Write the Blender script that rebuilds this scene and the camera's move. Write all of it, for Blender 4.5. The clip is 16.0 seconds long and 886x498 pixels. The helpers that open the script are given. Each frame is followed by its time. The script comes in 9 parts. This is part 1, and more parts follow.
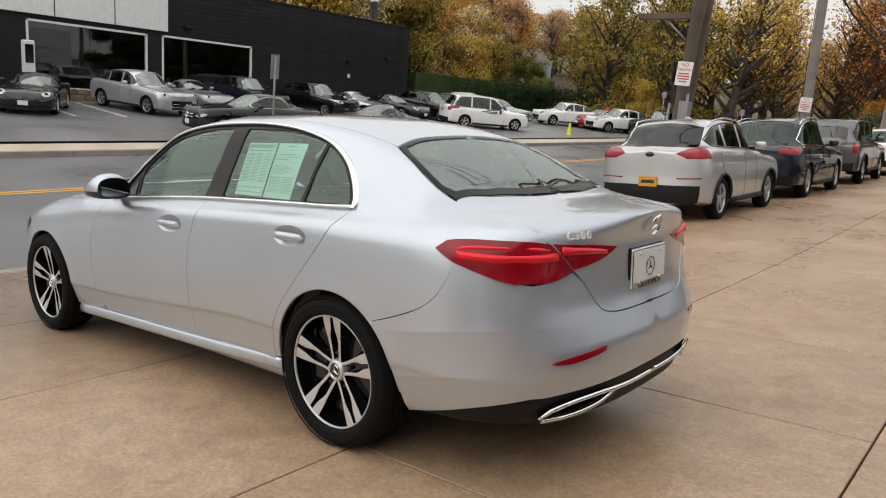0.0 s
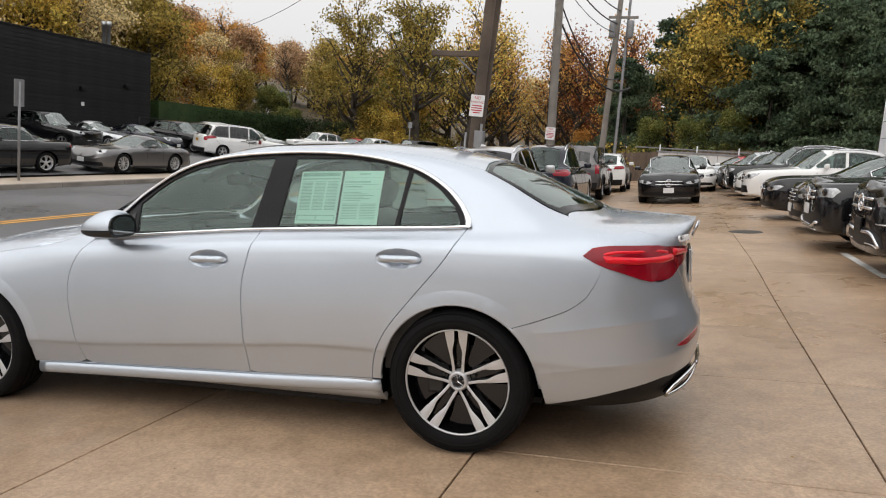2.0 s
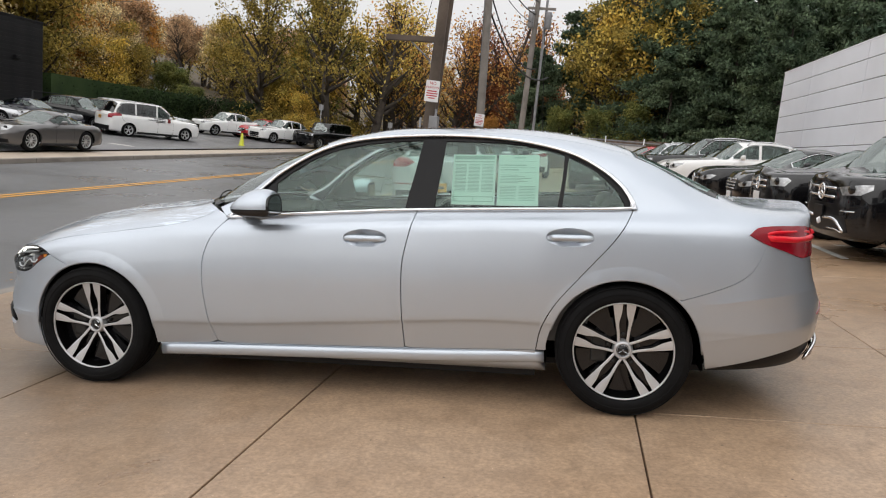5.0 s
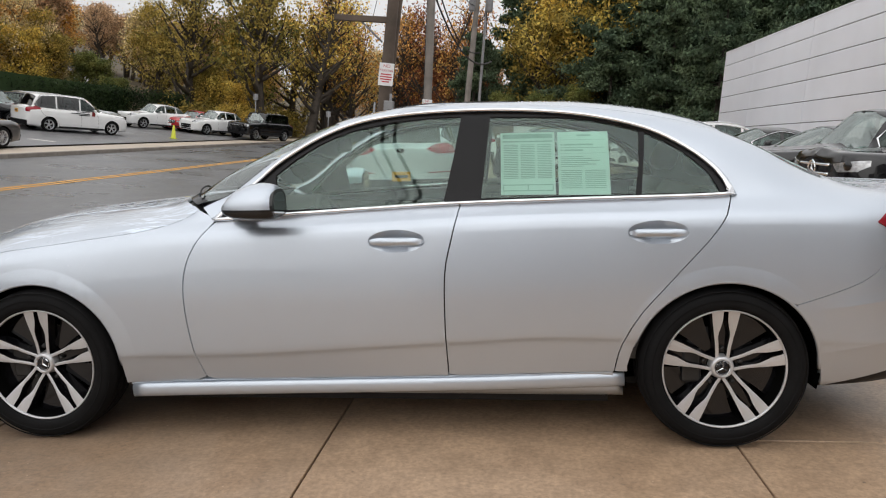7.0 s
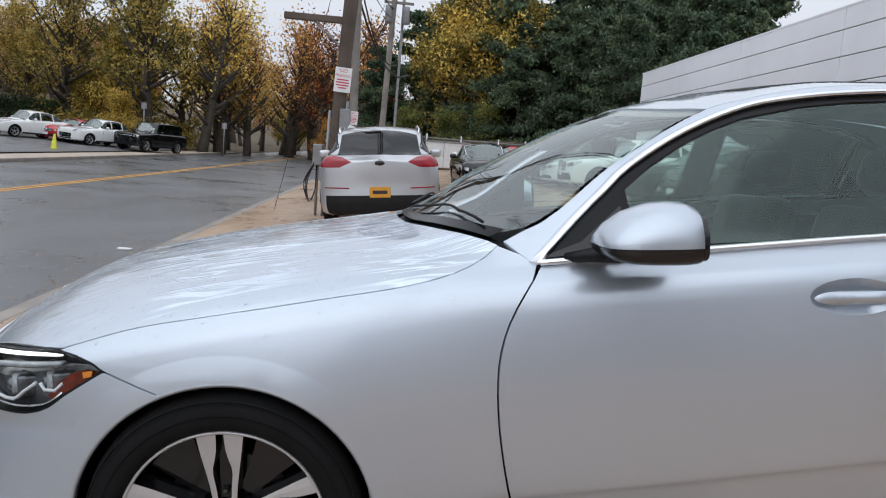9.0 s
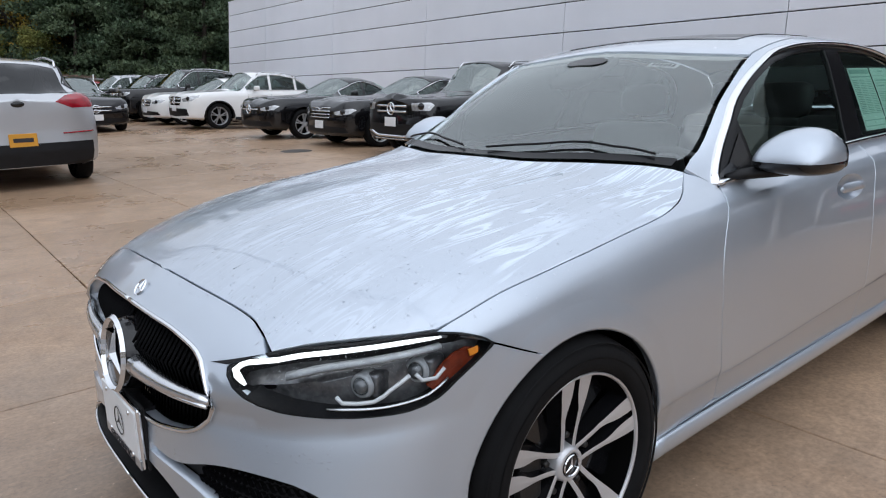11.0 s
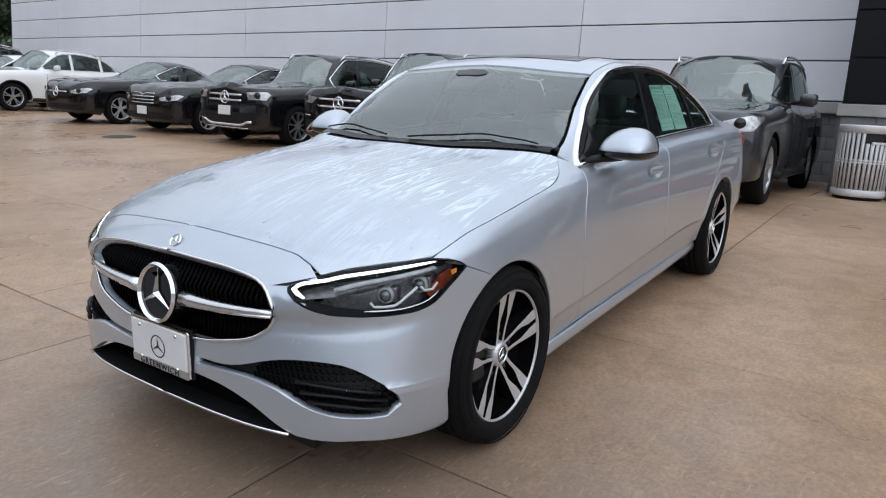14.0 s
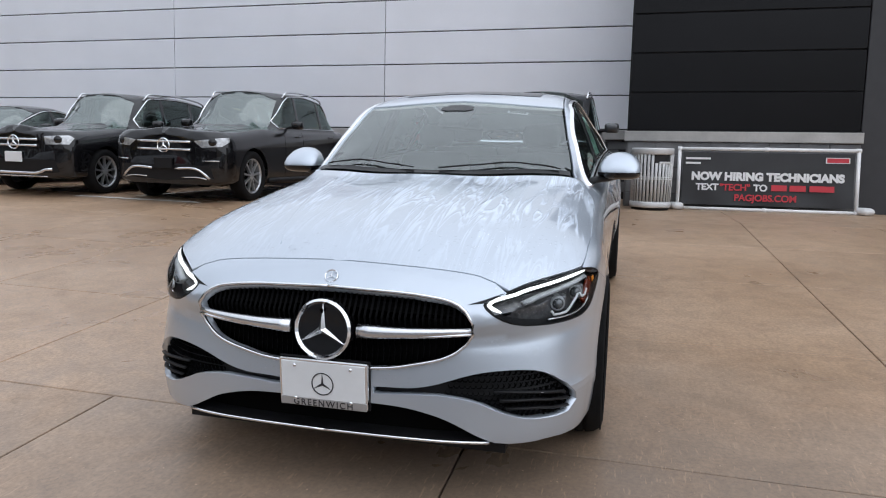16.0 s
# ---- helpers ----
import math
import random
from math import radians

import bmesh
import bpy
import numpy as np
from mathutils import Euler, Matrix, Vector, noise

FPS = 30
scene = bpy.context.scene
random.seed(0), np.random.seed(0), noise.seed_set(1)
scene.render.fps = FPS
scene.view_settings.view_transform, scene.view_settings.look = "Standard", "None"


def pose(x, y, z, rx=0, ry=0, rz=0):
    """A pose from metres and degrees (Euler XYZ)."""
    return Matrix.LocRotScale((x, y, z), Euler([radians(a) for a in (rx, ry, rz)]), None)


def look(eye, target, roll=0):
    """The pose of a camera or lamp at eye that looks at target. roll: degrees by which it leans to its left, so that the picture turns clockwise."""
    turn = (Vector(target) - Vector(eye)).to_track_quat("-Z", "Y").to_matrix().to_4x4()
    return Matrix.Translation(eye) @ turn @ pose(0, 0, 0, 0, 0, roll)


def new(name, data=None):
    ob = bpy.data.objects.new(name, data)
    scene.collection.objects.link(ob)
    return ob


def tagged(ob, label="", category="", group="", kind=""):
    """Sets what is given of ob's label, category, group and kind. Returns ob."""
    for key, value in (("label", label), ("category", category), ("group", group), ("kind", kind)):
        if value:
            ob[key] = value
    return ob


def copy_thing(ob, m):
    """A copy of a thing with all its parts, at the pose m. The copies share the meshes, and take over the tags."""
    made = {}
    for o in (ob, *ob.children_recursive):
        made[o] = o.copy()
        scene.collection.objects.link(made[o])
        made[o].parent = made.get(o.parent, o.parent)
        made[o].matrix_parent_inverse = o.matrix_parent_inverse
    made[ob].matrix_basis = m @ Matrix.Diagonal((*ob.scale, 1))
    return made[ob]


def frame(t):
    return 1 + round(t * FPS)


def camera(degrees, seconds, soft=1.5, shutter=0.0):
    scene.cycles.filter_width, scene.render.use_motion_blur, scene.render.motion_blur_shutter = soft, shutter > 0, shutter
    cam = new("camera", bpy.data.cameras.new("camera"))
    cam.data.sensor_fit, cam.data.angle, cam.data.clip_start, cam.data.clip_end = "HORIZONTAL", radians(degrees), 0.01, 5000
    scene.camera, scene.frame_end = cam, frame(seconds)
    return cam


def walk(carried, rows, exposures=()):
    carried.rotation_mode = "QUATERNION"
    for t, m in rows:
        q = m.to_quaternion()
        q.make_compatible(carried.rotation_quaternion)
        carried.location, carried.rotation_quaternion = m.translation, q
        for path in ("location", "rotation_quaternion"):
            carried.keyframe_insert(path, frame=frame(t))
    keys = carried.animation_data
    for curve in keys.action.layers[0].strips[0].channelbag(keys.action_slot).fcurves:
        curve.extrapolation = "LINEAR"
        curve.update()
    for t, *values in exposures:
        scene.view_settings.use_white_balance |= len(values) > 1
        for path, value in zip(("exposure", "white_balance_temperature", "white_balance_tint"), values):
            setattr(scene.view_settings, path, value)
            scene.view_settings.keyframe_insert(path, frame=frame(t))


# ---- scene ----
cam = camera(64.5, 16.0, 1.1)
PATH = [
    (0, (3.484, -2.784, 1.582), (2.254, -1.259, 1.18), 4.4),
    (0.5, (3.244, -3.012, 1.537), (2.189, -1.351, 1.179), 4.0),
    (1, (2.931, -3.292, 1.518), (2.051, -1.522, 1.212), 3.8),
    (1.5, (2.612, -3.619, 1.503), (1.876, -1.783, 1.21), 4.0),
    (2, (2.235, -3.803, 1.457), (1.628, -1.917, 1.188), 3.8),
    (2.5, (1.891, -4.021, 1.433), (1.411, -2.095, 1.189), 3.4),
    (3, (1.516, -4.076, 1.395), (1.129, -2.13, 1.145), 3.7),
    (3.5, (1.211, -4.166, 1.358), (0.862, -2.215, 1.085), 4.3),
    (6, (0.914, -4.321, 1.355), (0.629, -2.363, 1.058), 5.3),
    (6.5, (0.732, -3.998, 1.328), (0.504, -2.034, 1.022), 4.8),
    (7, (0.447, -3.654, 1.278), (0.307, -1.683, 0.97), 3.7),
    (7.5, (0.159, -3.247, 1.253), (0.102, -1.267, 0.976), 3.8),
    (8, (-0.215, -2.931, 1.209), (-0.185, -0.947, 0.959), 4.1),
    (8.5, (-0.646, -2.66, 1.155), (-0.572, -0.676, 0.915), 4.9),
    (9, (-1.134, -2.489, 1.105), (-0.952, -0.511, 0.866), 4.5),
    (11.5, (-2.961, -1.787, 1.002), (-1.519, -0.453, 0.627), 2.2),
    (12, (-3.127, -1.736, 0.976), (-1.59, -0.514, 0.595), 2.2),
    (12.5, (-3.447, -1.874, 0.988), (-1.869, -0.706, 0.607), 2.7),
    (13, (-3.597, -1.977, 1.005), (-2.002, -0.832, 0.625), 3.3),
    (13.5, (-3.622, -2.013, 1.01), (-2.015, -0.881, 0.641), 3.8),
    (14, (-3.62, -2.044, 1.011), (-1.991, -0.938, 0.665), 4.0),
    (14.5, (-3.707, -1.991, 0.995), (-2.022, -0.957, 0.691), 3.8),
    (15, (-3.996, -1.74, 0.953), (-2.229, -0.837, 0.701), 3.0),
    (15.5, (-4.19, -1.349, 0.916), (-2.325, -0.658, 0.707), 1.9),
    (16, (-4.389, -0.952, 0.925), (-2.464, -0.454, 0.71), 1.4),
]
walk(cam, [(t, look(eye, target, roll)) for t, eye, target, roll in PATH], [(0, 0.38, 6900, 10), (3, 0.35, 6680, 10), (6.5, 0.29, 6700, 10), (9, 0.23, 6050, 10), (12, 0.22, 5900, 10), (16, 0.29, 5980, 10)])

# ---- light: an overcast autumn sky ----
world = bpy.data.worlds.new("overcast_sky")
scene.world = world
world.use_nodes = True
wn, wl = world.node_tree.nodes, world.node_tree.links
wn.clear()
w_out, w_bg = wn.new("ShaderNodeOutputWorld"), wn.new("ShaderNodeBackground")
w_sky = wn.new("ShaderNodeTexSky")
w_sky.sky_type, w_sky.sun_disc = "NISHITA", False
w_sky.sun_elevation, w_sky.sun_rotation = radians(38), radians(200)
w_sky.air_density, w_sky.dust_density = 1.0, 4.0
w_grey = wn.new("ShaderNodeHueSaturation")
w_grey.inputs["Saturation"].default_value = 0.12
w_mix = wn.new("ShaderNodeMix")
w_mix.data_type = "RGBA"
w_mix.inputs[0].default_value = 0.88
w_mix.inputs[7].default_value = (9.6, 9.75, 10.1, 1)
wl.new(w_sky.outputs[0], w_grey.inputs["Color"])
wl.new(w_grey.outputs[0], w_mix.inputs[6])
w_co, w_sep, w_rise, w_mul = wn.new("ShaderNodeTexCoord"), wn.new("ShaderNodeSeparateXYZ"), wn.new("ShaderNodeMapRange"), wn.new("ShaderNodeMix")
w_mul.data_type, w_mul.blend_type = "RGBA", "MULTIPLY"
w_mul.inputs[0].default_value = 1.0
w_rise.inputs[3].default_value, w_rise.inputs[4].default_value = 0.62, 1.22
wl.new(w_co.outputs["Generated"], w_sep.inputs[0])
wl.new(w_sep.outputs[2], w_rise.inputs[0])
wl.new(w_mix.outputs[2], w_mul.inputs[6])
wl.new(w_rise.outputs[0], w_mul.inputs[7])
wl.new(w_mul.outputs[2], w_bg.inputs[0])
w_bg.inputs[1].default_value = 0.10
wl.new(w_bg.outputs[0], w_out.inputs[0])
sun_data = bpy.data.lights.new("sun", "SUN")
sun_data.energy, sun_data.angle, sun_data.color = 0.65, radians(95), (1.0, 0.98, 0.95)
sun = new("sun", sun_data)
sun.matrix_world = look((-20, -30, 40), (0, 0, 0))

# ---- materials ----
MATS = {}


def nodes_of(m):
    m.use_nodes = True
    return m.node_tree.nodes, m.node_tree.links, m.node_tree.nodes["Principled BSDF"]


def surface(name, base, rough=0.5, metal=0.0, vary=0.12, scale=6.0, fine=60.0, bump=0.0, coat=0.0, per_piece=0.0, spread=None, wet=0.0, spec=0.5):
    """A solid surface with large stains and fine grain; wet: patches of low roughness; spread: second colour of the stains."""
    m = bpy.data.materials.new(name)
    n, l, p = nodes_of(m)
    co = n.new("ShaderNodeTexCoord")
    big, small = n.new("ShaderNodeTexNoise"), n.new("ShaderNodeTexNoise")
    big.inputs["Scale"].default_value, big.inputs["Detail"].default_value = scale, 5
    small.inputs["Scale"].default_value, small.inputs["Detail"].default_value = fine, 3
    l.new(co.outputs["Object"], big.inputs["Vector"])
    l.new(co.outputs["Object"], small.inputs["Vector"])
    a = n.new("ShaderNodeMix")
    a.data_type = "RGBA"
    lo = tuple(c * (1 - vary) for c in base)
    hi = spread if spread else tuple(min(1, c * (1 + vary)) for c in base)
    a.inputs[6].default_value, a.inputs[7].default_value = (*lo, 1), (*hi, 1)
    ramp = n.new("ShaderNodeMapRange")
    ramp.inputs[1].default_value, ramp.inputs[2].default_value = 0.3, 0.7
    l.new(big.outputs[0], ramp.inputs[0])
    l.new(ramp.outputs[0], a.inputs[0])
    b = n.new("ShaderNodeMix")
    b.data_type, b.blend_type = "RGBA", "MULTIPLY"
    b.inputs[0].default_value = min(1, vary * 2)
    g = n.new("ShaderNodeMapRange")
    g.inputs[3].default_value, g.inputs[4].default_value = 0.75, 1.25
    l.new(small.outputs[0], g.inputs[0])
    l.new(a.outputs[2], b.inputs[6])
    l.new(g.outputs[0], b.inputs[7])
    last = b.outputs[2]
    if per_piece:
        info, mr, c = n.new("ShaderNodeObjectInfo"), n.new("ShaderNodeMapRange"), n.new("ShaderNodeMix")
        mr.inputs[3].default_value, mr.inputs[4].default_value = 1 - per_piece, 1 + per_piece
        c.data_type, c.blend_type = "RGBA", "MULTIPLY"
        c.inputs[0].default_value = 1
        l.new(info.outputs["Random"], mr.inputs[0])
        l.new(last, c.inputs[6])
        l.new(mr.outputs[0], c.inputs[7])
        last = c.outputs[2]
    l.new(last, p.inputs["Base Color"])
    p.inputs["Metallic"].default_value, p.inputs["Roughness"].default_value = metal, rough
    p.inputs["Specular IOR Level"].default_value = spec
    if wet:
        r = n.new("ShaderNodeMapRange")
        r.inputs[1].default_value, r.inputs[2].default_value = 0.38, 0.62
        r.inputs[3].default_value, r.inputs[4].default_value = max(0.03, rough - wet), rough
        l.new(big.outputs[0], r.inputs[0])
        l.new(r.outputs[0], p.inputs["Roughness"])
    if coat:
        p.inputs["Coat Weight"].default_value, p.inputs["Coat Roughness"].default_value = coat, 0.03
    if bump:
        bp = n.new("ShaderNodeBump")
        bp.inputs["Strength"].default_value, bp.inputs["Distance"].default_value = bump, 0.004
        l.new(small.outputs[0], bp.inputs["Height"])
        l.new(bp.outputs[0], p.inputs["Normal"])
    MATS[name] = m
    return m


def glass(name, tint, gloss=1.0, ior=1.75):
    """A thin pane: tinted see-through, with a mirror sheen that grows towards grazing angles."""
    m = bpy.data.materials.new(name)
    m.use_nodes = True
    n, l = m.node_tree.nodes, m.node_tree.links
    n.clear()
    out, mix = n.new("ShaderNodeOutputMaterial"), n.new("ShaderNodeMixShader")
    tr, gl, fr = n.new("ShaderNodeBsdfTransparent"), n.new("ShaderNodeBsdfGlossy"), n.new("ShaderNodeFresnel")
    tr.inputs[0].default_value = (*tint, 1)
    gl.inputs["Roughness"].default_value = 0.02
    gl.inputs[0].default_value = (*gloss, 1) if isinstance(gloss, tuple) else (gloss, gloss, gloss, 1)
    fr.inputs[0].default_value = ior
    l.new(fr.outputs[0], mix.inputs[0])
    l.new(tr.outputs[0], mix.inputs[1])
    l.new(gl.outputs[0], mix.inputs[2])
    l.new(mix.outputs[0], out.inputs[0])
    MATS[name] = m
    return m


def paint(name, base, metal=0.0, rough=0.35, flake=0.0, beads=0.0):
    """Car paint under clear lacquer; flake: sparkle of the metal grains; beads: rain drops standing on it."""
    m = bpy.data.materials.new(name)
    n, l, p = nodes_of(m)
    co = n.new("ShaderNodeTexCoord")
    no = n.new("ShaderNodeTexNoise")
    no.inputs["Scale"].default_value, no.inputs["Detail"].default_value = 2.5, 4
    l.new(co.outputs["Object"], no.inputs["Vector"])
    mx = n.new("ShaderNodeMix")
    mx.data_type = "RGBA"
    mx.inputs[6].default_value = (*[c * 0.94 for c in base], 1)
    mx.inputs[7].default_value = (*[min(1, c * 1.05) for c in base], 1)
    l.new(no.outputs[0], mx.inputs[0])
    l.new(mx.outputs[2], p.inputs["Base Color"])
    p.inputs["Metallic"].default_value, p.inputs["Roughness"].default_value = metal, rough
    p.inputs["Coat Weight"].default_value, p.inputs["Coat Roughness"].default_value = 1.0, 0.02
    p.inputs["Specular IOR Level"].default_value = 0.5 if metal else 0.08
    if flake:
        vo = n.new("ShaderNodeTexVoronoi")
        vo.inputs["Scale"].default_value = 900
        l.new(co.outputs["Object"], vo.inputs["Vector"])
        bp = n.new("ShaderNodeBump")
        bp.inputs["Strength"].default_value, bp.inputs["Distance"].default_value = flake, 0.001
        l.new(vo.outputs["Color"], bp.inputs["Height"])
        l.new(bp.outputs[0], p.inputs["Normal"])
    if beads:
        # drops and crisp-edged runs of water along x over the lacquer
        def range_(src, a, b, c, d):
            t = n.new("ShaderNodeMapRange")
            for i, v in enumerate((a, b, c, d)):
                t.inputs[i + 1].default_value = v
            l.new(src, t.inputs[0])
            return t.outputs[0]
        v2, nz, nb, mp = n.new("ShaderNodeTexVoronoi"), n.new("ShaderNodeTexNoise"), n.new("ShaderNodeTexNoise"), n.new("ShaderNodeMapping")
        v2.inputs["Scale"].default_value = 55
        nz.inputs["Scale"].default_value, nz.inputs["Detail"].default_value, nz.inputs["Distortion"].default_value = 1.5, 3, 0.8
        nb.inputs["Scale"].default_value, nb.inputs["Detail"].default_value = 2.2, 3
        mp.inputs["Scale"].default_value = (1.0, 10.5, 1.0)
        l.new(co.outputs["Object"], v2.inputs["Vector"])
        l.new(co.outputs["Object"], nb.inputs["Vector"])
        l.new(co.outputs["Object"], mp.inputs["Vector"])
        l.new(mp.outputs[0], nz.inputs["Vector"])
        drop = range_(v2.outputs["Distance"], .28, .10, 0, 1)
        sieve = n.new("ShaderNodeMath")
        sieve.operation = "MULTIPLY"
        l.new(drop, sieve.inputs[0])
        l.new(range_(v2.outputs["Color"], .62, .66, 0, 1), sieve.inputs[1])
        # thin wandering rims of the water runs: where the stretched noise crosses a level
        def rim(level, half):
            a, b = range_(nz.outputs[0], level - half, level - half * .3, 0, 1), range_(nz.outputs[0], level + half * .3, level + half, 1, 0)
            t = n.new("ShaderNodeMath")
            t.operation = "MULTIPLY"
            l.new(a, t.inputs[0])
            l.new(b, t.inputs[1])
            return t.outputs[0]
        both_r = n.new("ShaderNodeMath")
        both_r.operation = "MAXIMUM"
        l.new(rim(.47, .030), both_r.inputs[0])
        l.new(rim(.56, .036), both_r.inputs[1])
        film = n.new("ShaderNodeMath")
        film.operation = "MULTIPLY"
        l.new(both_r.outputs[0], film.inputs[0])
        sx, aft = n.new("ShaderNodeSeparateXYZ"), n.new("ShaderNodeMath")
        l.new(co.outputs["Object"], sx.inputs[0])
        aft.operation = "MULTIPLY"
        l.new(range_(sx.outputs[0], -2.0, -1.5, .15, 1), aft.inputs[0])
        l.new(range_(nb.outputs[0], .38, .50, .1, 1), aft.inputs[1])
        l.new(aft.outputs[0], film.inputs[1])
        both = n.new("ShaderNodeMath")
        both.operation = "MULTIPLY_ADD"
        both.inputs[1].default_value = 0.30
        l.new(film.outputs[0], both.inputs[0])
        l.new(sieve.outputs[0], both.inputs[2])
        b2 = n.new("ShaderNodeBump")
        b2.inputs["Strength"].default_value, b2.inputs["Distance"].default_value = beads, 0.006
        l.new(both.outputs[0], b2.inputs["Height"])
        l.new(b2.outputs[0], p.inputs["Coat Normal"])
        l.new(range_(film.outputs[0], 0, 1, rough, rough + .3), p.inputs["Roughness"])
        # the gleam of the water runs is painted in as a paler base colour
        gleam_mix = n.new("ShaderNodeMix")
        gleam_mix.data_type = "RGBA"
        gleam_mix.inputs[7].default_value = (*[min(1, c * 1.45) for c in base], 1)
        l.new(film.outputs[0], gleam_mix.inputs[0])
        l.new(mx.outputs[2], gleam_mix.inputs[6])
        l.new(gleam_mix.outputs[2], p.inputs["Base Color"])
    MATS[name] = m
    return m


def lamp_glow(name, color, strength):
    m = bpy.data.materials.new(name)
    n, l, p = nodes_of(m)
    p.inputs["Base Color"].default_value = (*color, 1)
    p.inputs["Emission Color"].default_value = (*color, 1)
    p.inputs["Emission Strength"].default_value = strength
    MATS[name] = m
    return m


SILVER = paint("silver_paint", (0.50, 0.55, 0.615), 0.69, 0.37, 0.12)
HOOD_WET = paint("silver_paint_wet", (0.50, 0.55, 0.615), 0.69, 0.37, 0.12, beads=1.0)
P_BLACK = paint("black_paint", (0.005, 0.005, 0.006), 0.0, 0.3)
P_GREY = paint("dark_grey_paint", (0.026, 0.028, 0.033), 0.4, 0.35)
P_NAVY = paint("navy_paint", (0.006, 0.008, 0.018), 0.0, 0.3)
P_WHITE = paint("white_paint", (0.78, 0.78, 0.77), 0.0, 0.3)
P_RED = paint("red_paint", (0.42, 0.015, 0.02), 0.1, 0.3)
P_SILVER2 = paint("pale_silver_paint", (0.52, 0.53, 0.55), 0.7, 0.35)
P_GUN = paint("gunmetal_paint", (0.11, 0.105, 0.105), 0.6, 0.35)
P_MIST = paint("grey_green_paint", (0.28, 0.31, 0.31), 0.5, 0.35)
P_BLUE = paint("blue_paint", (0.01, 0.10, 0.22), 0.2, 0.3)
CHROME = surface("chrome", (0.82, 0.83, 0.85), 0.10, 1.0, 0.03)
SATIN = surface("satin_metal", (0.72, 0.73, 0.75), 0.25, 1.0, 0.05)
MACHINED = surface("machined_alloy", (0.60, 0.605, 0.62), 0.34, 0.55, 0.05, fine=220)
ALLOY = surface("silver_alloy", (0.5, 0.51, 0.53), 0.35, 0.8, 0.08)
TYRE = surface("tyre_rubber", (0.007, 0.007, 0.0075), 0.8, 0, 0.25, 9, 90, 0.15, spec=0.15)
BLACK = surface("black_plastic", (0.008, 0.008, 0.009), 0.5, 0, 0.2, 8, 120, 0.1, spec=0.25)
GLOSSBLACK = surface("gloss_black", (0.006, 0.006, 0.007), 0.08, 0, 0.1)
TRIM_BLACK = surface("trim_black", (0.006, 0.006, 0.007), 0.22, 0, 0.1, spec=0.2)
SLAT = surface("grille_plastic", (0.004, 0.004, 0.0045), 0.7, 0, 0.2, 8, 120, spec=0.04)
# base darkened to stand for the dark trees and road in the reflection
MIRROR = surface("mirror_glass", (0.30, 0.32, 0.33), 0.03, 1.0, 0.03)
DISC = surface("dark_brake_steel", (0.035, 0.034, 0.033), 0.45, 0.5, 0.3, 12, 90)
# near-black without sheen: the shade inside openings and gaps, put into the colour
VOID = surface("cavity_shade", (0.004, 0.004, 0.004), 0.9, 0, 0.1, spec=0.0)
CABIN = surface("black_leather", (0.07, 0.07, 0.073), 0.5, 0, 0.2, 10, 150, 0.2)
CABIN_GREY = surface("grey_trim", (0.10, 0.10, 0.10), 0.6, 0, 0.15, 10, 120, 0.2)
HEADLINER = surface("headliner_cloth", (0.70, 0.69, 0.66), 0.9, 0, 0.1, 10, 200, 0.2)
GLASS = glass("car_glass", (0.71, 0.86, 0.80), (0.84, 1.0, 0.93))
WATER = glass("rain_water", (0.99, 0.99, 1.0), 1.0, 1.9)
GLASS_SCREEN = glass("windshield_glass", (0.92, 0.97, 0.95), (0.95, 1.0, 0.985), 2.4)
GLASS_REAR = glass("rear_glass", (0.80, 0.92, 0.87), (0.90, 1.0, 0.96), 2.7)
GLASS_DARK = glass("privacy_glass", (0.10, 0.12, 0.12))
LENS = glass("clear_lens", (0.92, 0.94, 0.95), 0.8, 1.13)
RED_LENS = surface("red_lens", (0.25, 0.003, 0.012), 0.2, 0, 0.2, 12, 80, coat=0.5, spec=0.2)
RED_BRIGHT = surface("bright_red_lens", (0.75, 0.010, 0.025), 0.3, 0, 0.1, coat=0.4, spec=0.2)
AMBER = surface("amber_lens", (0.15, 0.022, 0.008), 0.2, 0, 0.35, 40, 160, coat=0.5, spec=0.2)
AMBER_BRIGHT = surface("bright_amber_lens", (0.85, 0.28, 0.02), 0.3, 0, 0.15, 60, 200, coat=0.4)
LAMP_IN = surface("lamp_reflector", (0.13, 0.13, 0.135), 0.28, 0.6, 0.5, 30, 120)
LAMP_GREY = surface("frosted_guide", (0.36, 0.37, 0.38), 0.4, 0.2, 0.2, 30, 120)
LENS_GREY = surface("projector_glass", (0.10, 0.105, 0.11), 0.05, 0.3, 0.3, 40, coat=1.0)
DRL = lamp_glow("running_light", (1.0, 0.98, 0.92), 1.25)
PLATE_W = surface("white_plate", (0.72, 0.73, 0.74), 0.35, 0, 0.05)
PLATE_Y = surface("amber_plate", (0.62, 0.30, 0.03), 0.4, 0, 0.08)
LAMP_F = surface("headlamp_glass", (0.42, 0.43, 0.44), 0.15, 0.5, 0.45, 22, 90, coat=1.0)
INK = surface("dark_ink", (0.02, 0.02, 0.025), 0.5, 0, 0.1)
MINT = surface("mint_paper", (0.88, 0.98, 0.93), 0.7, 0, 0.05, 3, 40)
INK_SOFT = surface("grey_print", (0.50, 0.64, 0.59), 0.8, 0, 0.2)


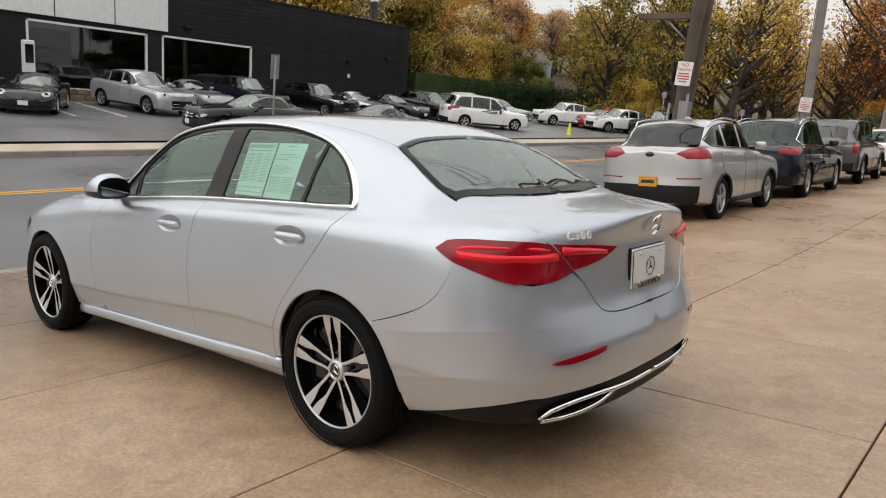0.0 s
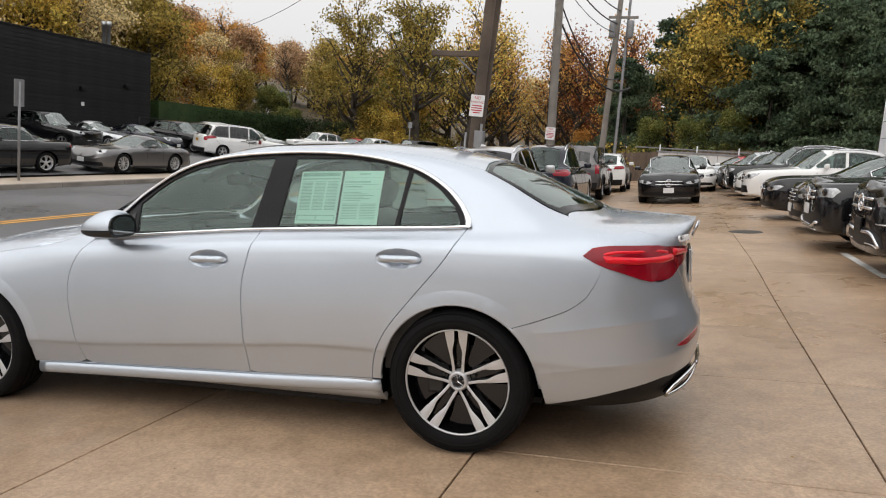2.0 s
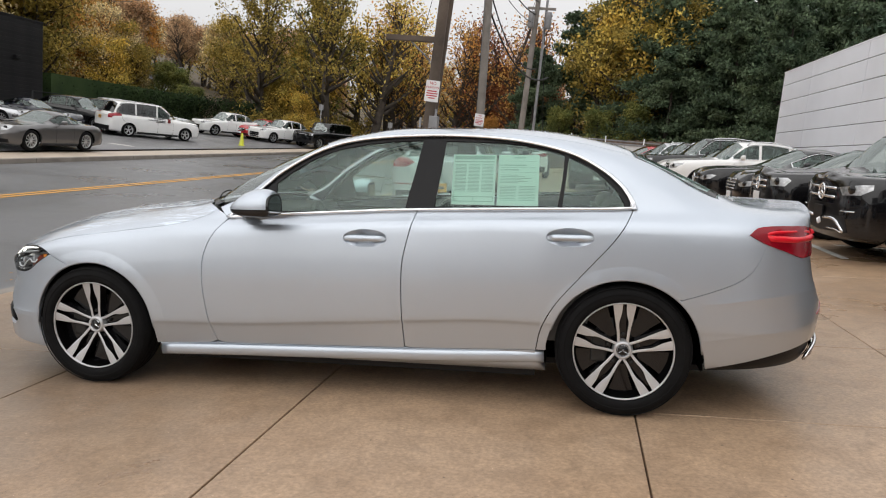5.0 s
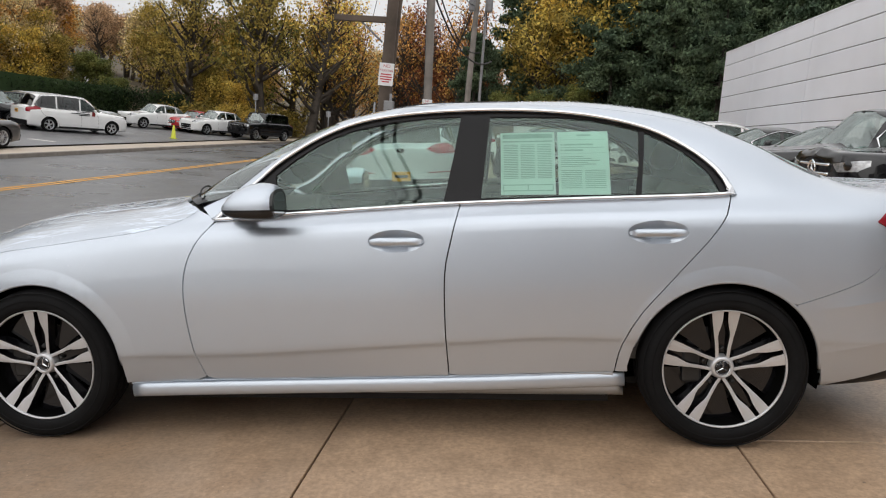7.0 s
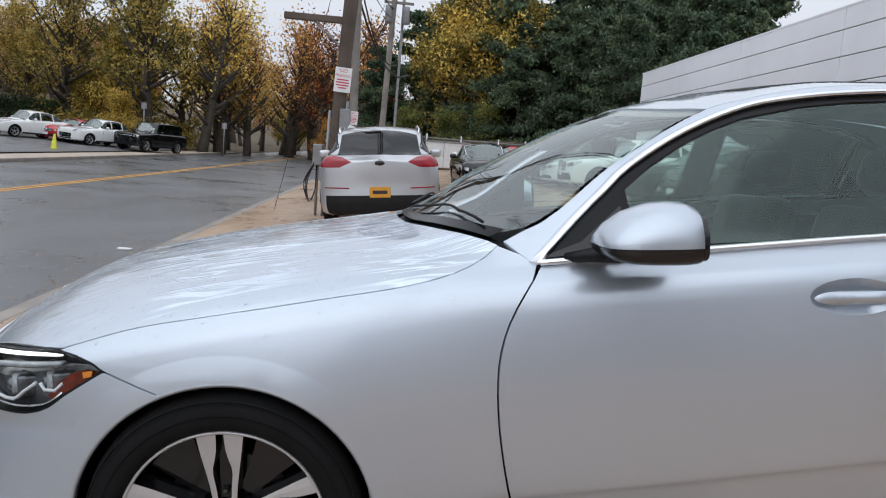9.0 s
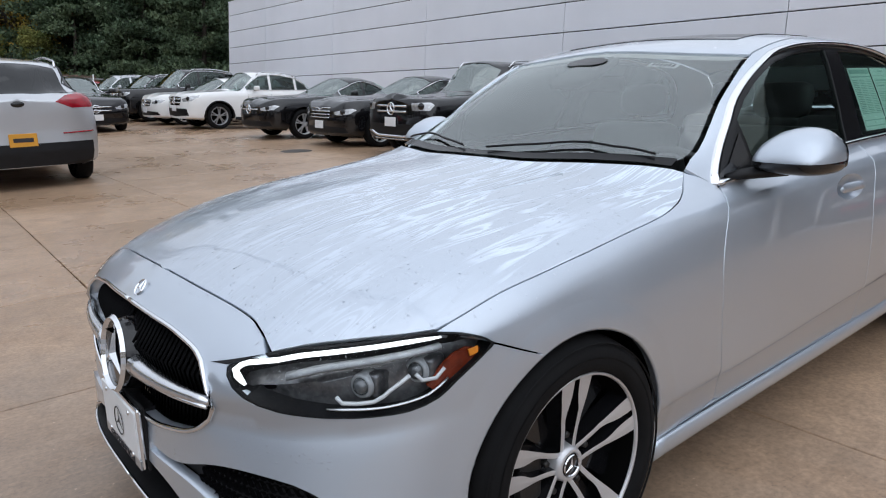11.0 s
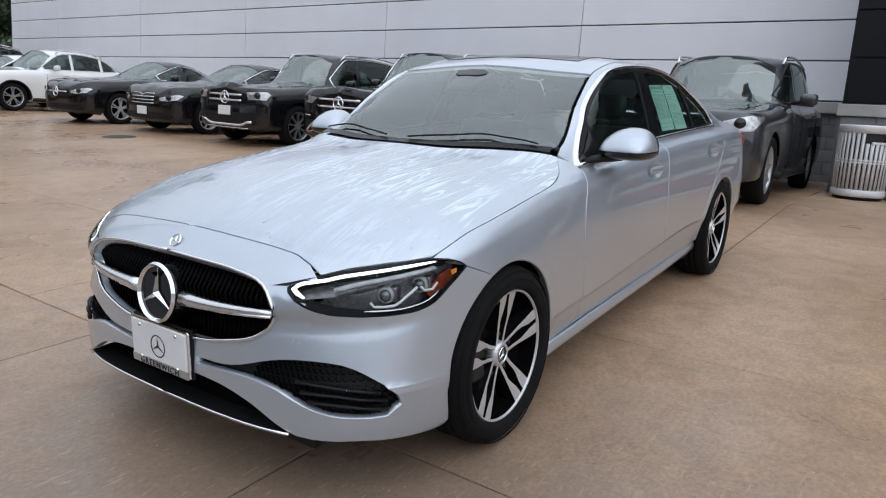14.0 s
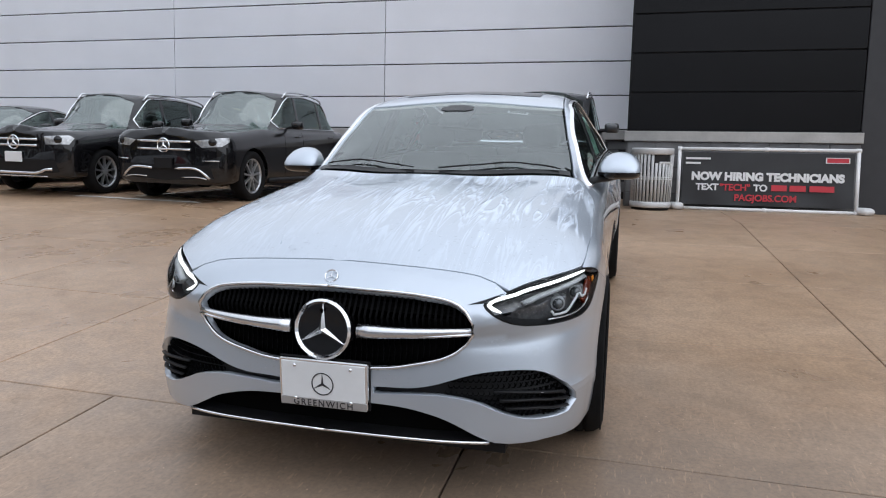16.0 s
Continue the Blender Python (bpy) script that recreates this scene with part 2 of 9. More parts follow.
def concrete(name, base, light, dark):
    """Worn wet concrete: broad tonal drifts, blotches, streaks along x, fine grain; places come from the world."""
    m = bpy.data.materials.new(name)
    n, l, p = nodes_of(m)
    g = n.new("ShaderNodeNewGeometry")

    def nz(scale, detail, vec=None, dist=0.0):
        t = n.new("ShaderNodeTexNoise")
        t.inputs["Scale"].default_value, t.inputs["Detail"].default_value, t.inputs["Distortion"].default_value = scale, detail, dist
        l.new(vec or g.outputs["Position"], t.inputs["Vector"])
        return t.outputs[0]

    def rng_(src, a, b, c, d):
        t = n.new("ShaderNodeMapRange")
        for i, v in enumerate((a, b, c, d)):
            t.inputs[i + 1].default_value = v
        l.new(src, t.inputs[0])
        return t.outputs[0]

    def mixc(fac, a, b, mode="MIX"):
        t = n.new("ShaderNodeMix")
        t.data_type, t.blend_type = "RGBA", mode
        for sock, v in ((0, fac), (6, a), (7, b)):
            if isinstance(v, tuple):
                t.inputs[sock].default_value = (*v, 1)
            elif isinstance(v, float):
                t.inputs[sock].default_value = v
            else:
                l.new(v, t.inputs[sock])
        return t.outputs[2]

    mp = n.new("ShaderNodeMapping")
    mp.inputs["Scale"].default_value = (0.5, 3.2, 1)
    mp.inputs["Rotation"].default_value = (0, 0, 0.5)
    l.new(g.outputs["Position"], mp.inputs["Vector"])
    broad, blot, streak, grain, pits = nz(.45, 4), nz(2.3, 8, dist=.6), nz(1.1, 6, mp.outputs[0], .3), nz(55, 4), nz(190, 2)
    c = mixc(rng_(broad, .35, .65, 0, 1), base, light)
    c = mixc(rng_(blot, .50, .76, 0, .40), c, dark)
    c = mixc(rng_(streak, .58, .74, 0, .25), c, light)
    c = mixc(1.0, c, rng_(grain, .3, .7, .78, 1.18), "MULTIPLY")
    mott = nz(7, 7, dist=.8)
    c = mixc(1.0, c, rng_(mott, .3, .7, .86, 1.12), "MULTIPLY")
    c = mixc(1.0, c, rng_(pits, .27, .40, .58, 1.0), "MULTIPLY")
    # dark wet patch round the nose, its grey sheen mixed into the colour
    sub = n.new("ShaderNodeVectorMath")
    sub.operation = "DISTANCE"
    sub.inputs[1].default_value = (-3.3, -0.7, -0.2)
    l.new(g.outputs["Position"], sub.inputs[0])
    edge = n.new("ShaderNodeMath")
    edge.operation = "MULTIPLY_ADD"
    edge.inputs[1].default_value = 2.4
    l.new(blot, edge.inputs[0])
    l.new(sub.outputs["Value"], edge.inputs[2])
    wet_sheen = rng_(edge.outputs[0], 2.6, 4.4, .60, 0)
    c = mixc(wet_sheen, c, (dark[0] * .62, dark[1] * .84, dark[2] * 1.20))
    scuff = nz(26, 3, mp.outputs[0])
    c = mixc(rng_(scuff, .63, .68, 0, .55), c, light)
    grit = n.new("ShaderNodeTexVoronoi")
    grit.inputs["Scale"].default_value = 38
    l.new(g.outputs["Position"], grit.inputs["Vector"])
    few = n.new("ShaderNodeMath")
    few.operation = "MULTIPLY"
    l.new(rng_(grit.outputs["Distance"], .16, .08, 0, 1), few.inputs[0])
    l.new(rng_(grit.outputs["Color"], .80, .84, 0, 1), few.inputs[1])
    c = mixc(few.outputs[0], c, (light[0] * 1.35, light[1] * 1.4, light[2] * 1.5))
    dirt = n.new("ShaderNodeTexVoronoi")
    dirt.inputs["Scale"].default_value = 13
    l.new(g.outputs["Position"], dirt.inputs["Vector"])
    spot = n.new("ShaderNodeMath")
    spot.operation = "MULTIPLY"
    l.new(rng_(dirt.outputs["Distance"], .10, .05, 0, 1), spot.inputs[0])
    l.new(rng_(dirt.outputs["Color"], .82, .86, 0, .8), spot.inputs[1])
    c = mixc(spot.outputs[0], c, (dark[0] * .3, dark[1] * .3, dark[2] * .3))
    info = n.new("ShaderNodeObjectInfo")
    c = mixc(1.0, c, rng_(info.outputs["Random"], 0, 1, .93, 1.07), "MULTIPLY")
    l.new(c, p.inputs["Base Color"])
    ad = n.new("ShaderNodeMath")
    ad.operation = "ADD"
    l.new(rng_(blot, .35, .70, .10, .24), ad.inputs[0])
    l.new(rng_(broad, .35, .65, .10, .26), ad.inputs[1])
    l.new(ad.outputs[0], p.inputs["Roughness"])
    bp = n.new("ShaderNodeBump")
    bp.inputs["Strength"].default_value, bp.inputs["Distance"].default_value = .26, .004
    l.new(grain, bp.inputs["Height"])
    l.new(bp.outputs[0], p.inputs["Normal"])
    return m

# ---- mesh tools ----
from mathutils.geometry import delaunay_2d_cdt


def mesh_ob(name, verts, faces, material, parent=None, label="", normals=None, smooth=True):
    me = bpy.data.meshes.new(name)
    me.from_pydata([tuple(map(float, v)) for v in verts], [], [tuple(map(int, f)) for f in faces])
    if smooth:
        me.polygons.foreach_set("use_smooth", [True] * len(me.polygons))
    if material:
        me.materials.append(material)
    me.update()
    if normals is not None:
        me.normals_split_custom_set_from_vertices([tuple(map(float, v)) for v in normals])
    ob = new(name, me)
    if parent:
        ob.parent = parent
    if label:
        ob["label"] = label
    return ob


def part(name, bm, material, parent=None, label="", smooth=False):
    """One bmesh as one mesh object under a thing or a part."""
    me = bpy.data.meshes.new(name)
    bm.to_mesh(me)
    bm.free()
    if smooth:
        me.polygons.foreach_set("use_smooth", [True] * len(me.polygons))
    if material:
        me.materials.append(material)
    ob = new(name, me)
    if parent:
        ob.parent = parent
    if label:
        ob["label"] = label
    return ob


def thing(name, label, category, m=None, group="", kind=""):
    ob = new(name)
    ob.empty_display_size = 0.2
    if m is not None:
        ob.matrix_world = m
    return tagged(ob, label, category, group, kind)


def add_box(bm, x0, x1, y0, y1, z0, z1, bevel=0.0, m=None):
    """A box with optional rounded edges, added to bm."""
    r = bmesh.ops.create_cube(bm, size=1.0)
    vs = r["verts"]
    for v in vs:
        v.co = Vector(((x0 + x1) / 2 + v.co.x * (x1 - x0), (y0 + y1) / 2 + v.co.y * (y1 - y0), (z0 + z1) / 2 + v.co.z * (z1 - z0)))
    out = list(vs)
    if bevel:
        es = list({e for v in vs for e in v.link_edges})
        g = bmesh.ops.bevel(bm, geom=es, offset=bevel, segments=2, profile=0.5, affect="EDGES")
        out = list({v for f in g["faces"] for v in f.verts} | {v for v in vs if v.is_valid})
    if m is not None:
        bmesh.ops.transform(bm, matrix=m, verts=out)
    return out


def box_bm(*a, **k):
    bm = bmesh.new()
    add_box(bm, *a, **k)
    return bm


def spline(pts, step=0.03, closed=False):
    """Points at about even steps on a smooth curve through pts (any dimension)."""
    p = np.array(pts, float)
    n = len(p)
    out = []
    for i in range(n if closed else n - 1):
        if closed:
            a, b, c, d = p[i - 1], p[i], p[(i + 1) % n], p[(i + 2) % n]
        else:
            b, c = p[i], p[i + 1]
            a = p[i - 1] if i > 0 else 2 * b - c
            d = p[i + 2] if i + 2 < n else 2 * c - b
        k = max(1, int(np.linalg.norm(c - b) / step))
        for j in range(k):
            t = j / k
            out.append(0.5 * (2 * b + (c - a) * t + (2 * a - 5 * b + 4 * c - d) * t * t + (3 * b - a - 3 * c + d) * t**3))
    if not closed:
        out.append(p[-1])
    return np.array(out)


def straight(pts, step=0.03):
    p = np.array(pts, float)
    out = []
    for b, c in zip(p[:-1], p[1:]):
        k = max(1, int(np.linalg.norm(c - b) / step))
        out += [b + (c - b) * j / k for j in range(k)]
    return np.array(out + [p[-1]])


def tube_data(pts, radius, sides=8, flat=1.0, closed=False, cap=True, up=(0, 0, 1)):
    """Verts and faces of a tube along pts; radius a number or one per point; flat squeezes it along up."""
    p = np.array(pts, float)
    n = len(p)
    r = np.full(n, radius) if np.isscalar(radius) else np.array(radius, float)
    t = np.roll(p, -1, 0) - np.roll(p, 1, 0) if closed else np.gradient(p, axis=0)
    t /= np.maximum(np.linalg.norm(t, axis=1, keepdims=True), 1e-9)
    upv = np.array(up, float)
    verts, faces = [], []
    for i in range(n):
        a = np.cross(t[i], upv)
        if np.linalg.norm(a) < 1e-4:
            a = np.cross(t[i], [1, 0.2, 0])
        a /= np.linalg.norm(a)
        b = np.cross(a, t[i])
        for k in range(sides):
            an = 2 * math.pi * k / sides
            verts.append(p[i] + r[i] * (math.cos(an) * a + flat * math.sin(an) * b))
    m = n if closed else n - 1
    for i in range(m):
        for k in range(sides):
            j = (i + 1) % n
            faces.append((i * sides + k, i * sides + (k + 1) % sides, j * sides + (k + 1) % sides, j * sides + k))
    if cap and not closed:
        faces += [tuple(range(sides))[::-1], tuple((n - 1) * sides + k for k in range(sides))]
    return verts, [f[::-1] for f in faces]


def tube(name, pts, radius, material, parent=None, label="", **k):
    v, f = tube_data(pts, radius, **k)
    return mesh_ob(name, v, f, material, parent, label)


def revolve_data(profile, n=40, axis="y", start=0.0, close=False):
    """profile: (radius, along the axis) pairs."""
    verts, faces = [], []
    k = len(profile)
    for i in range(n):
        a = start + 2 * math.pi * i / n
        for r, h in profile:
            verts.append((r * math.cos(a), h, r * math.sin(a)) if axis == "y" else (r * math.cos(a), r * math.sin(a), h))
    for i in range(n):
        j = (i + 1) % n
        for q in range(k - 1 if not close else k):
            w = (q + 1) % k
            f = (i * k + q, i * k + w, j * k + w, j * k + q)
            faces.append(f if axis == "y" else f[::-1])
    return verts, faces


def revolve(name, profile, material, parent=None, label="", n=40, axis="y", m=None, close=False):
    v, f = revolve_data(profile, n, axis, close=close)
    if m is not None:
        v = [m @ Vector(q) for q in v]
    return mesh_ob(name, v, f, material, parent, label)


def join_data(chunks):
    verts, faces = [], []
    for v, f in chunks:
        o = len(verts)
        verts += [tuple(q) for q in v]
        faces += [tuple(i + o for i in g) for g in f]
    return verts, faces


def inside(poly, pts):
    """Which pts lie in the polygon."""
    x, y = pts[:, 0], pts[:, 1]
    out = np.zeros(len(pts), bool)
    a, b = poly, np.roll(poly, -1, 0)
    for (x0, y0), (x1, y1) in zip(a, b):
        if y0 != y1:
            out ^= ((y0 > y) != (y1 > y)) & (x < (x1 - x0) * (y - y0) / (y1 - y0) + x0)
    return out


def pchip(xs, ys, x):
    """Smooth curve through the points, with no overshoot."""
    xs, ys, x = np.asarray(xs, float), np.asarray(ys, float), np.asarray(x, float)
    h, d = np.diff(xs), np.diff(ys) / np.diff(xs)
    m = np.zeros(len(xs))
    for i in range(1, len(xs) - 1):
        if d[i - 1] * d[i] > 0:
            w1, w2 = 2 * h[i] + h[i - 1], h[i] + 2 * h[i - 1]
            m[i] = (w1 + w2) / (w1 / d[i - 1] + w2 / d[i])
    m[0], m[-1] = d[0], d[-1]
    x = np.clip(x, xs[0], xs[-1])
    i = np.clip(np.searchsorted(xs, x, side="right") - 1, 0, len(xs) - 2)
    t = (x - xs[i]) / h[i]
    return ((2 * t**3 - 3 * t**2 + 1) * ys[i] + (t**3 - 2 * t**2 + t) * h[i] * m[i]
            + (3 * t**2 - 2 * t**3) * ys[i + 1] + (t**3 - t**2) * h[i] * m[i + 1])


class Shell:
    """The skin of a car's left half, over u (0 nose, 1 to 3 flank, 4 tail) and v (0 sill, top of the table the middle line).
    lines: one (xs, ys, zs) per feature line, from the sill to the middle. The nose and the tail are rounded in plan."""

    def __init__(self, lines, x_front, x_rear, round_front, round_rear, power_front, power_rear, lean_front, lean_rear, nu=281, nv=145, ridge=None):
        self.ridge = ridge
        self.lines, self.xf, self.xr = lines, x_front, x_rear
        self.lf, self.lr, self.pf, self.pr = round_front, round_rear, power_front, power_rear
        self.leanf, self.leanr = lean_front, lean_rear
        self.top = len(lines) - 1
        self.gu, self.gv = np.meshgrid(np.linspace(0, 4, nu), np.linspace(0, self.top, nv), indexing="ij")
        self.grid = self.at(self.gu.ravel(), self.gv.ravel()).reshape(nu, nv, 3)

    def at(self, u, v):
        u, v = np.clip(np.asarray(u, float), 0, 4), np.clip(np.asarray(v, float), 0, self.top)
        pf = np.interp(v, range(self.top + 1), self.pf)
        pr = np.interp(v, range(self.top + 1), self.pr)
        xa, xb = self.xf + self.lf, self.xr - self.lr
        a, b = np.clip(u, 0, 1) * np.pi / 2, np.clip(4 - u, 0, 1) * np.pi / 2
        x = np.where(u < 1, xa - self.lf * np.cos(a) ** (2 / pf),
                     np.where(u > 3, xb + self.lr * np.cos(b) ** (2 / pr), xa + (xb - xa) * (u - 1) / 2))
        f = np.where(u < 1, np.sin(a) ** (2 / pf), np.where(u > 3, np.sin(b) ** (2 / pr), 1.0))
        n = self.top + 1
        Y = np.array([pchip(l[0], l[1], x) for l in self.lines])
        Z = np.array([pchip(l[0], l[2], x) for l in self.lines])
        # smooth across the feature lines, with no overshoot between close ones
        i = np.clip(np.floor(v).astype(int), 0, n - 2)
        t = v - i
        col = np.arange(len(v))

        def mix(A, odd):
            D = np.diff(A, axis=0)
            prod = D[:-1] * D[1:]
            M = np.zeros_like(A)
            M[1:-1] = np.where(prod > 0, 2 * prod / np.where(prod > 0, D[:-1] + D[1:], 1), 0)
            M[0] = D[0]
            M[-1] = D[-1] if odd else 0
            h00, h10 = 2 * t**3 - 3 * t**2 + 1, t**3 - 2 * t**2 + t
            return h00 * A[i, col] + h10 * M[i, col] + (1 - h00) * A[i + 1, col] + (t**3 - t**2) * M[i + 1, col]

        y, z = mix(Y, True) * f, mix(Z, False)
        if self.ridge is not None:
            y = y + self.ridge(x, z) * f
        wf, wr = np.cos(a) ** 2 * (u < 1), np.cos(b) ** 2 * (u > 3)
        x = x + wf * np.interp(z, *self.leanf) + wr * np.interp(z, *self.leanr)
        return np.stack([x, -np.maximum(y, 0), z], -1)

    def normal(self, u, v):
        e = 1e-3
        du = self.at(np.minimum(u + e, 4), v) - self.at(np.maximum(u - e, 0), v)
        dv = self.at(u, np.minimum(v + e, self.top)) - self.at(u, np.maximum(v - e, 0))
        n = np.cross(du, dv)
        return n / np.maximum(np.linalg.norm(n, axis=-1, keepdims=True), 1e-9)

    def find(self, kind, pts):
        """(u, v) of places given as (x, z) on the side, (y, z) on the nose or the tail, or (x, y) on the top."""
        ax = {"side": (0, 2), "nose": (1, 2), "tail": (1, 2), "top": (0, 1)}[kind]
        ok = {"side": (self.gu > 0.25) & (self.gu < 3.75) & (self.gv < self.top - 1.2), "nose": (self.gu < 1) & (self.gv < self.top - 0.5),
              "tail": (self.gu > 3) & (self.gv < self.top - 0.5), "top": self.gv > self.top - 4.6}[kind]
        Q = np.array(pts, float)
        if 1 in ax:
            Q[:, ax.index(1)] = -np.abs(Q[:, ax.index(1)])
        flat, fu, fv = self.grid[:, :, ax][ok], self.gu[ok], self.gv[ok]
        near = np.array([np.argmin((flat[:, 0] - q[0]) ** 2 + (flat[:, 1] - q[1]) ** 2) for q in Q])
        w = np.stack([fu[near], fv[near]], 1)
        go = np.ones(len(w), bool)
        e, n = 2e-3, len(w)
        for _ in range(6):
            s = self.at(np.concatenate([w[:, 0], w[:, 0] + e, w[:, 0]]), np.concatenate([w[:, 1], w[:, 1], w[:, 1] + e]))[:, ax]
            a, b, r = (s[n:2 * n] - s[:n]) / e, (s[2 * n:] - s[:n]) / e, Q - s[:n]
            det = a[:, 0] * b[:, 1] - a[:, 1] * b[:, 0]
            go &= np.abs(det) > 1e-5
            det = np.where(np.abs(det) > 1e-5, det, 1)
            st = np.stack([(r[:, 0] * b[:, 1] - r[:, 1] * b[:, 0]) / det, (a[:, 0] * r[:, 1] - a[:, 1] * r[:, 0]) / det], 1)
            w = np.clip(w + np.clip(st, -0.1, 0.1) * go[:, None], 0, [4, self.top])
        return w


SU, SV = 1.6, 0.17


def skin(shell, loops, step=0.04, off=0.0, flange=0.0, both=False, lines=()):
    """A panel of the shell inside loops[0] and outside the other loops (arrays of u, v). Returns verts, faces, normals.
    flange: depth of the turned-in edge; both: the right half as well, joined at the middle line; lines: creases that the mesh follows."""
    sc = np.array([SU, SV])
    loops = [np.asarray(q, float) * sc for q in loops]
    pts, edges = [], []
    for q in loops:
        o = len(pts)
        pts += list(q)
        edges += [(o + i, o + (i + 1) % len(q)) for i in range(len(q))]
    edge_pts = np.array(pts)
    for q in lines:
        q = np.asarray(q, float) * sc
        ok = inside(loops[0], q)
        for h in loops[1:]:
            ok &= ~inside(h, q)
        ok &= np.array([np.min(((edge_pts - w) ** 2).sum(1)) for w in q]) > 0.006 ** 2
        last = None
        for i in range(len(q)):
            if not ok[i]:
                last = None
                continue
            pts.append(q[i])
            if last is not None:
                edges.append((last, len(pts) - 1))
            last = len(pts) - 1
    lo, hi = loops[0].min(0), loops[0].max(0)
    gx, gy = np.meshgrid(np.arange(lo[0] + step / 2, hi[0], step), np.arange(lo[1] + step / 2, hi[1], step))
    g = np.stack([gx.ravel() + (np.round(gy.ravel() / step) % 2) * step / 2, gy.ravel()], 1)
    keep = inside(loops[0], g)
    for q in loops[1:]:
        keep &= ~inside(q, g)
    g = g[keep]
    if len(g):
        bpts = np.array(pts)
        d = np.array([np.min(((bpts - q) ** 2).sum(1)) for q in g])
        g = g[d > (0.45 * step) ** 2]
    co = [Vector(q) for q in list(pts) + list(g)]
    vs, es, fs, _, _, _ = delaunay_2d_cdt(co, edges, [], 0, 1e-7)
    P = np.array([tuple(v) for v in vs])
    F = np.array([f for f in fs if len(f) == 3])
    c = P[F].mean(1)
    keep = inside(loops[0], c)
    for q in loops[1:]:
        keep &= ~inside(q, c)
    F = F[keep]
    a = P[F]
    area = (a[:, 1, 0] - a[:, 0, 0]) * (a[:, 2, 1] - a[:, 0, 1]) - (a[:, 2, 0] - a[:, 0, 0]) * (a[:, 1, 1] - a[:, 0, 1])
    F[area < 0] = F[area < 0][:, ::-1]
    F = F[np.abs(area) > 1e-9]
    uv = P / sc
    N = shell.normal(uv[:, 0], uv[:, 1])
    V = shell.at(uv[:, 0], uv[:, 1]) + N * off
    verts, norms, faces = list(V), list(N), [tuple(f) for f in F]
    if flange:
        seen = {}
        for f in F:
            for i in range(3):
                e = (int(f[i]), int(f[(i + 1) % 3]))
                seen[tuple(sorted(e))] = None if tuple(sorted(e)) in seen else e
        for e in seen.values():
            if e is None:
                continue
            if min(uv[e[0], 1], uv[e[1], 1]) > shell.top - 1e-3:
                continue
            i = len(verts)
            A, B = V[e[0]], V[e[1]]
            side = np.cross(B - A, N[e[0]])
            side = side / max(np.linalg.norm(side), 1e-9)
            verts += [A, B, B - N[e[1]] * flange, A - N[e[0]] * flange]
            norms += [side * 0.8 + N[e[0]] * 0.6, side * 0.8 + N[e[1]] * 0.6, side, side]
            faces.append((i + 1, i, i + 3, i + 2))
    verts, norms = np.array(verts), np.array(norms)
    if both:
        k = len(verts)
        verts = np.concatenate([verts, verts * [1, -1, 1]])
        norms = np.concatenate([norms, norms * [1, -1, 1]])
        faces = faces + [tuple(i + k for i in f[::-1]) for f in faces]
    return verts, faces, norms


def panel(name, shell, loops, material, parent, label="", right=False, **k):
    """A panel as one mesh under a thing; right: the mirrored twin as a second mesh."""
    v, f, n = skin(shell, loops, **k)
    ob = mesh_ob(name, v, f, material, parent, label, n)
    if right:
        mesh_ob(name, v * [1, -1, 1], [q[::-1] for q in f], material, parent, label, n * [1, -1, 1])
    return ob


def both_sides(name, data, material, parent, label=""):
    v, f = data
    mesh_ob(name, v, f, material, parent, label)
    mesh_ob(name, [(a[0], -a[1], a[2]) for a in v], [q[::-1] for q in f], material, parent, label)



# ---- the silver sedan ----
BUMPER_CREASES = [([1.70, 1.87, 2.07, 2.25, 2.37, 2.48], [.57, .586, .616, .634, .634, .62]), ([1.70, 1.83, 2.05, 2.27, 2.375, 2.48], [.385, .40, .442, .465, .474, .476])]


def shoulder(x):
    return np.interp(x, [-1.7, -.66, 0, .5, 1.0, 1.45, 2.0], [.835, .893, .923, .945, .957, .965, .955])


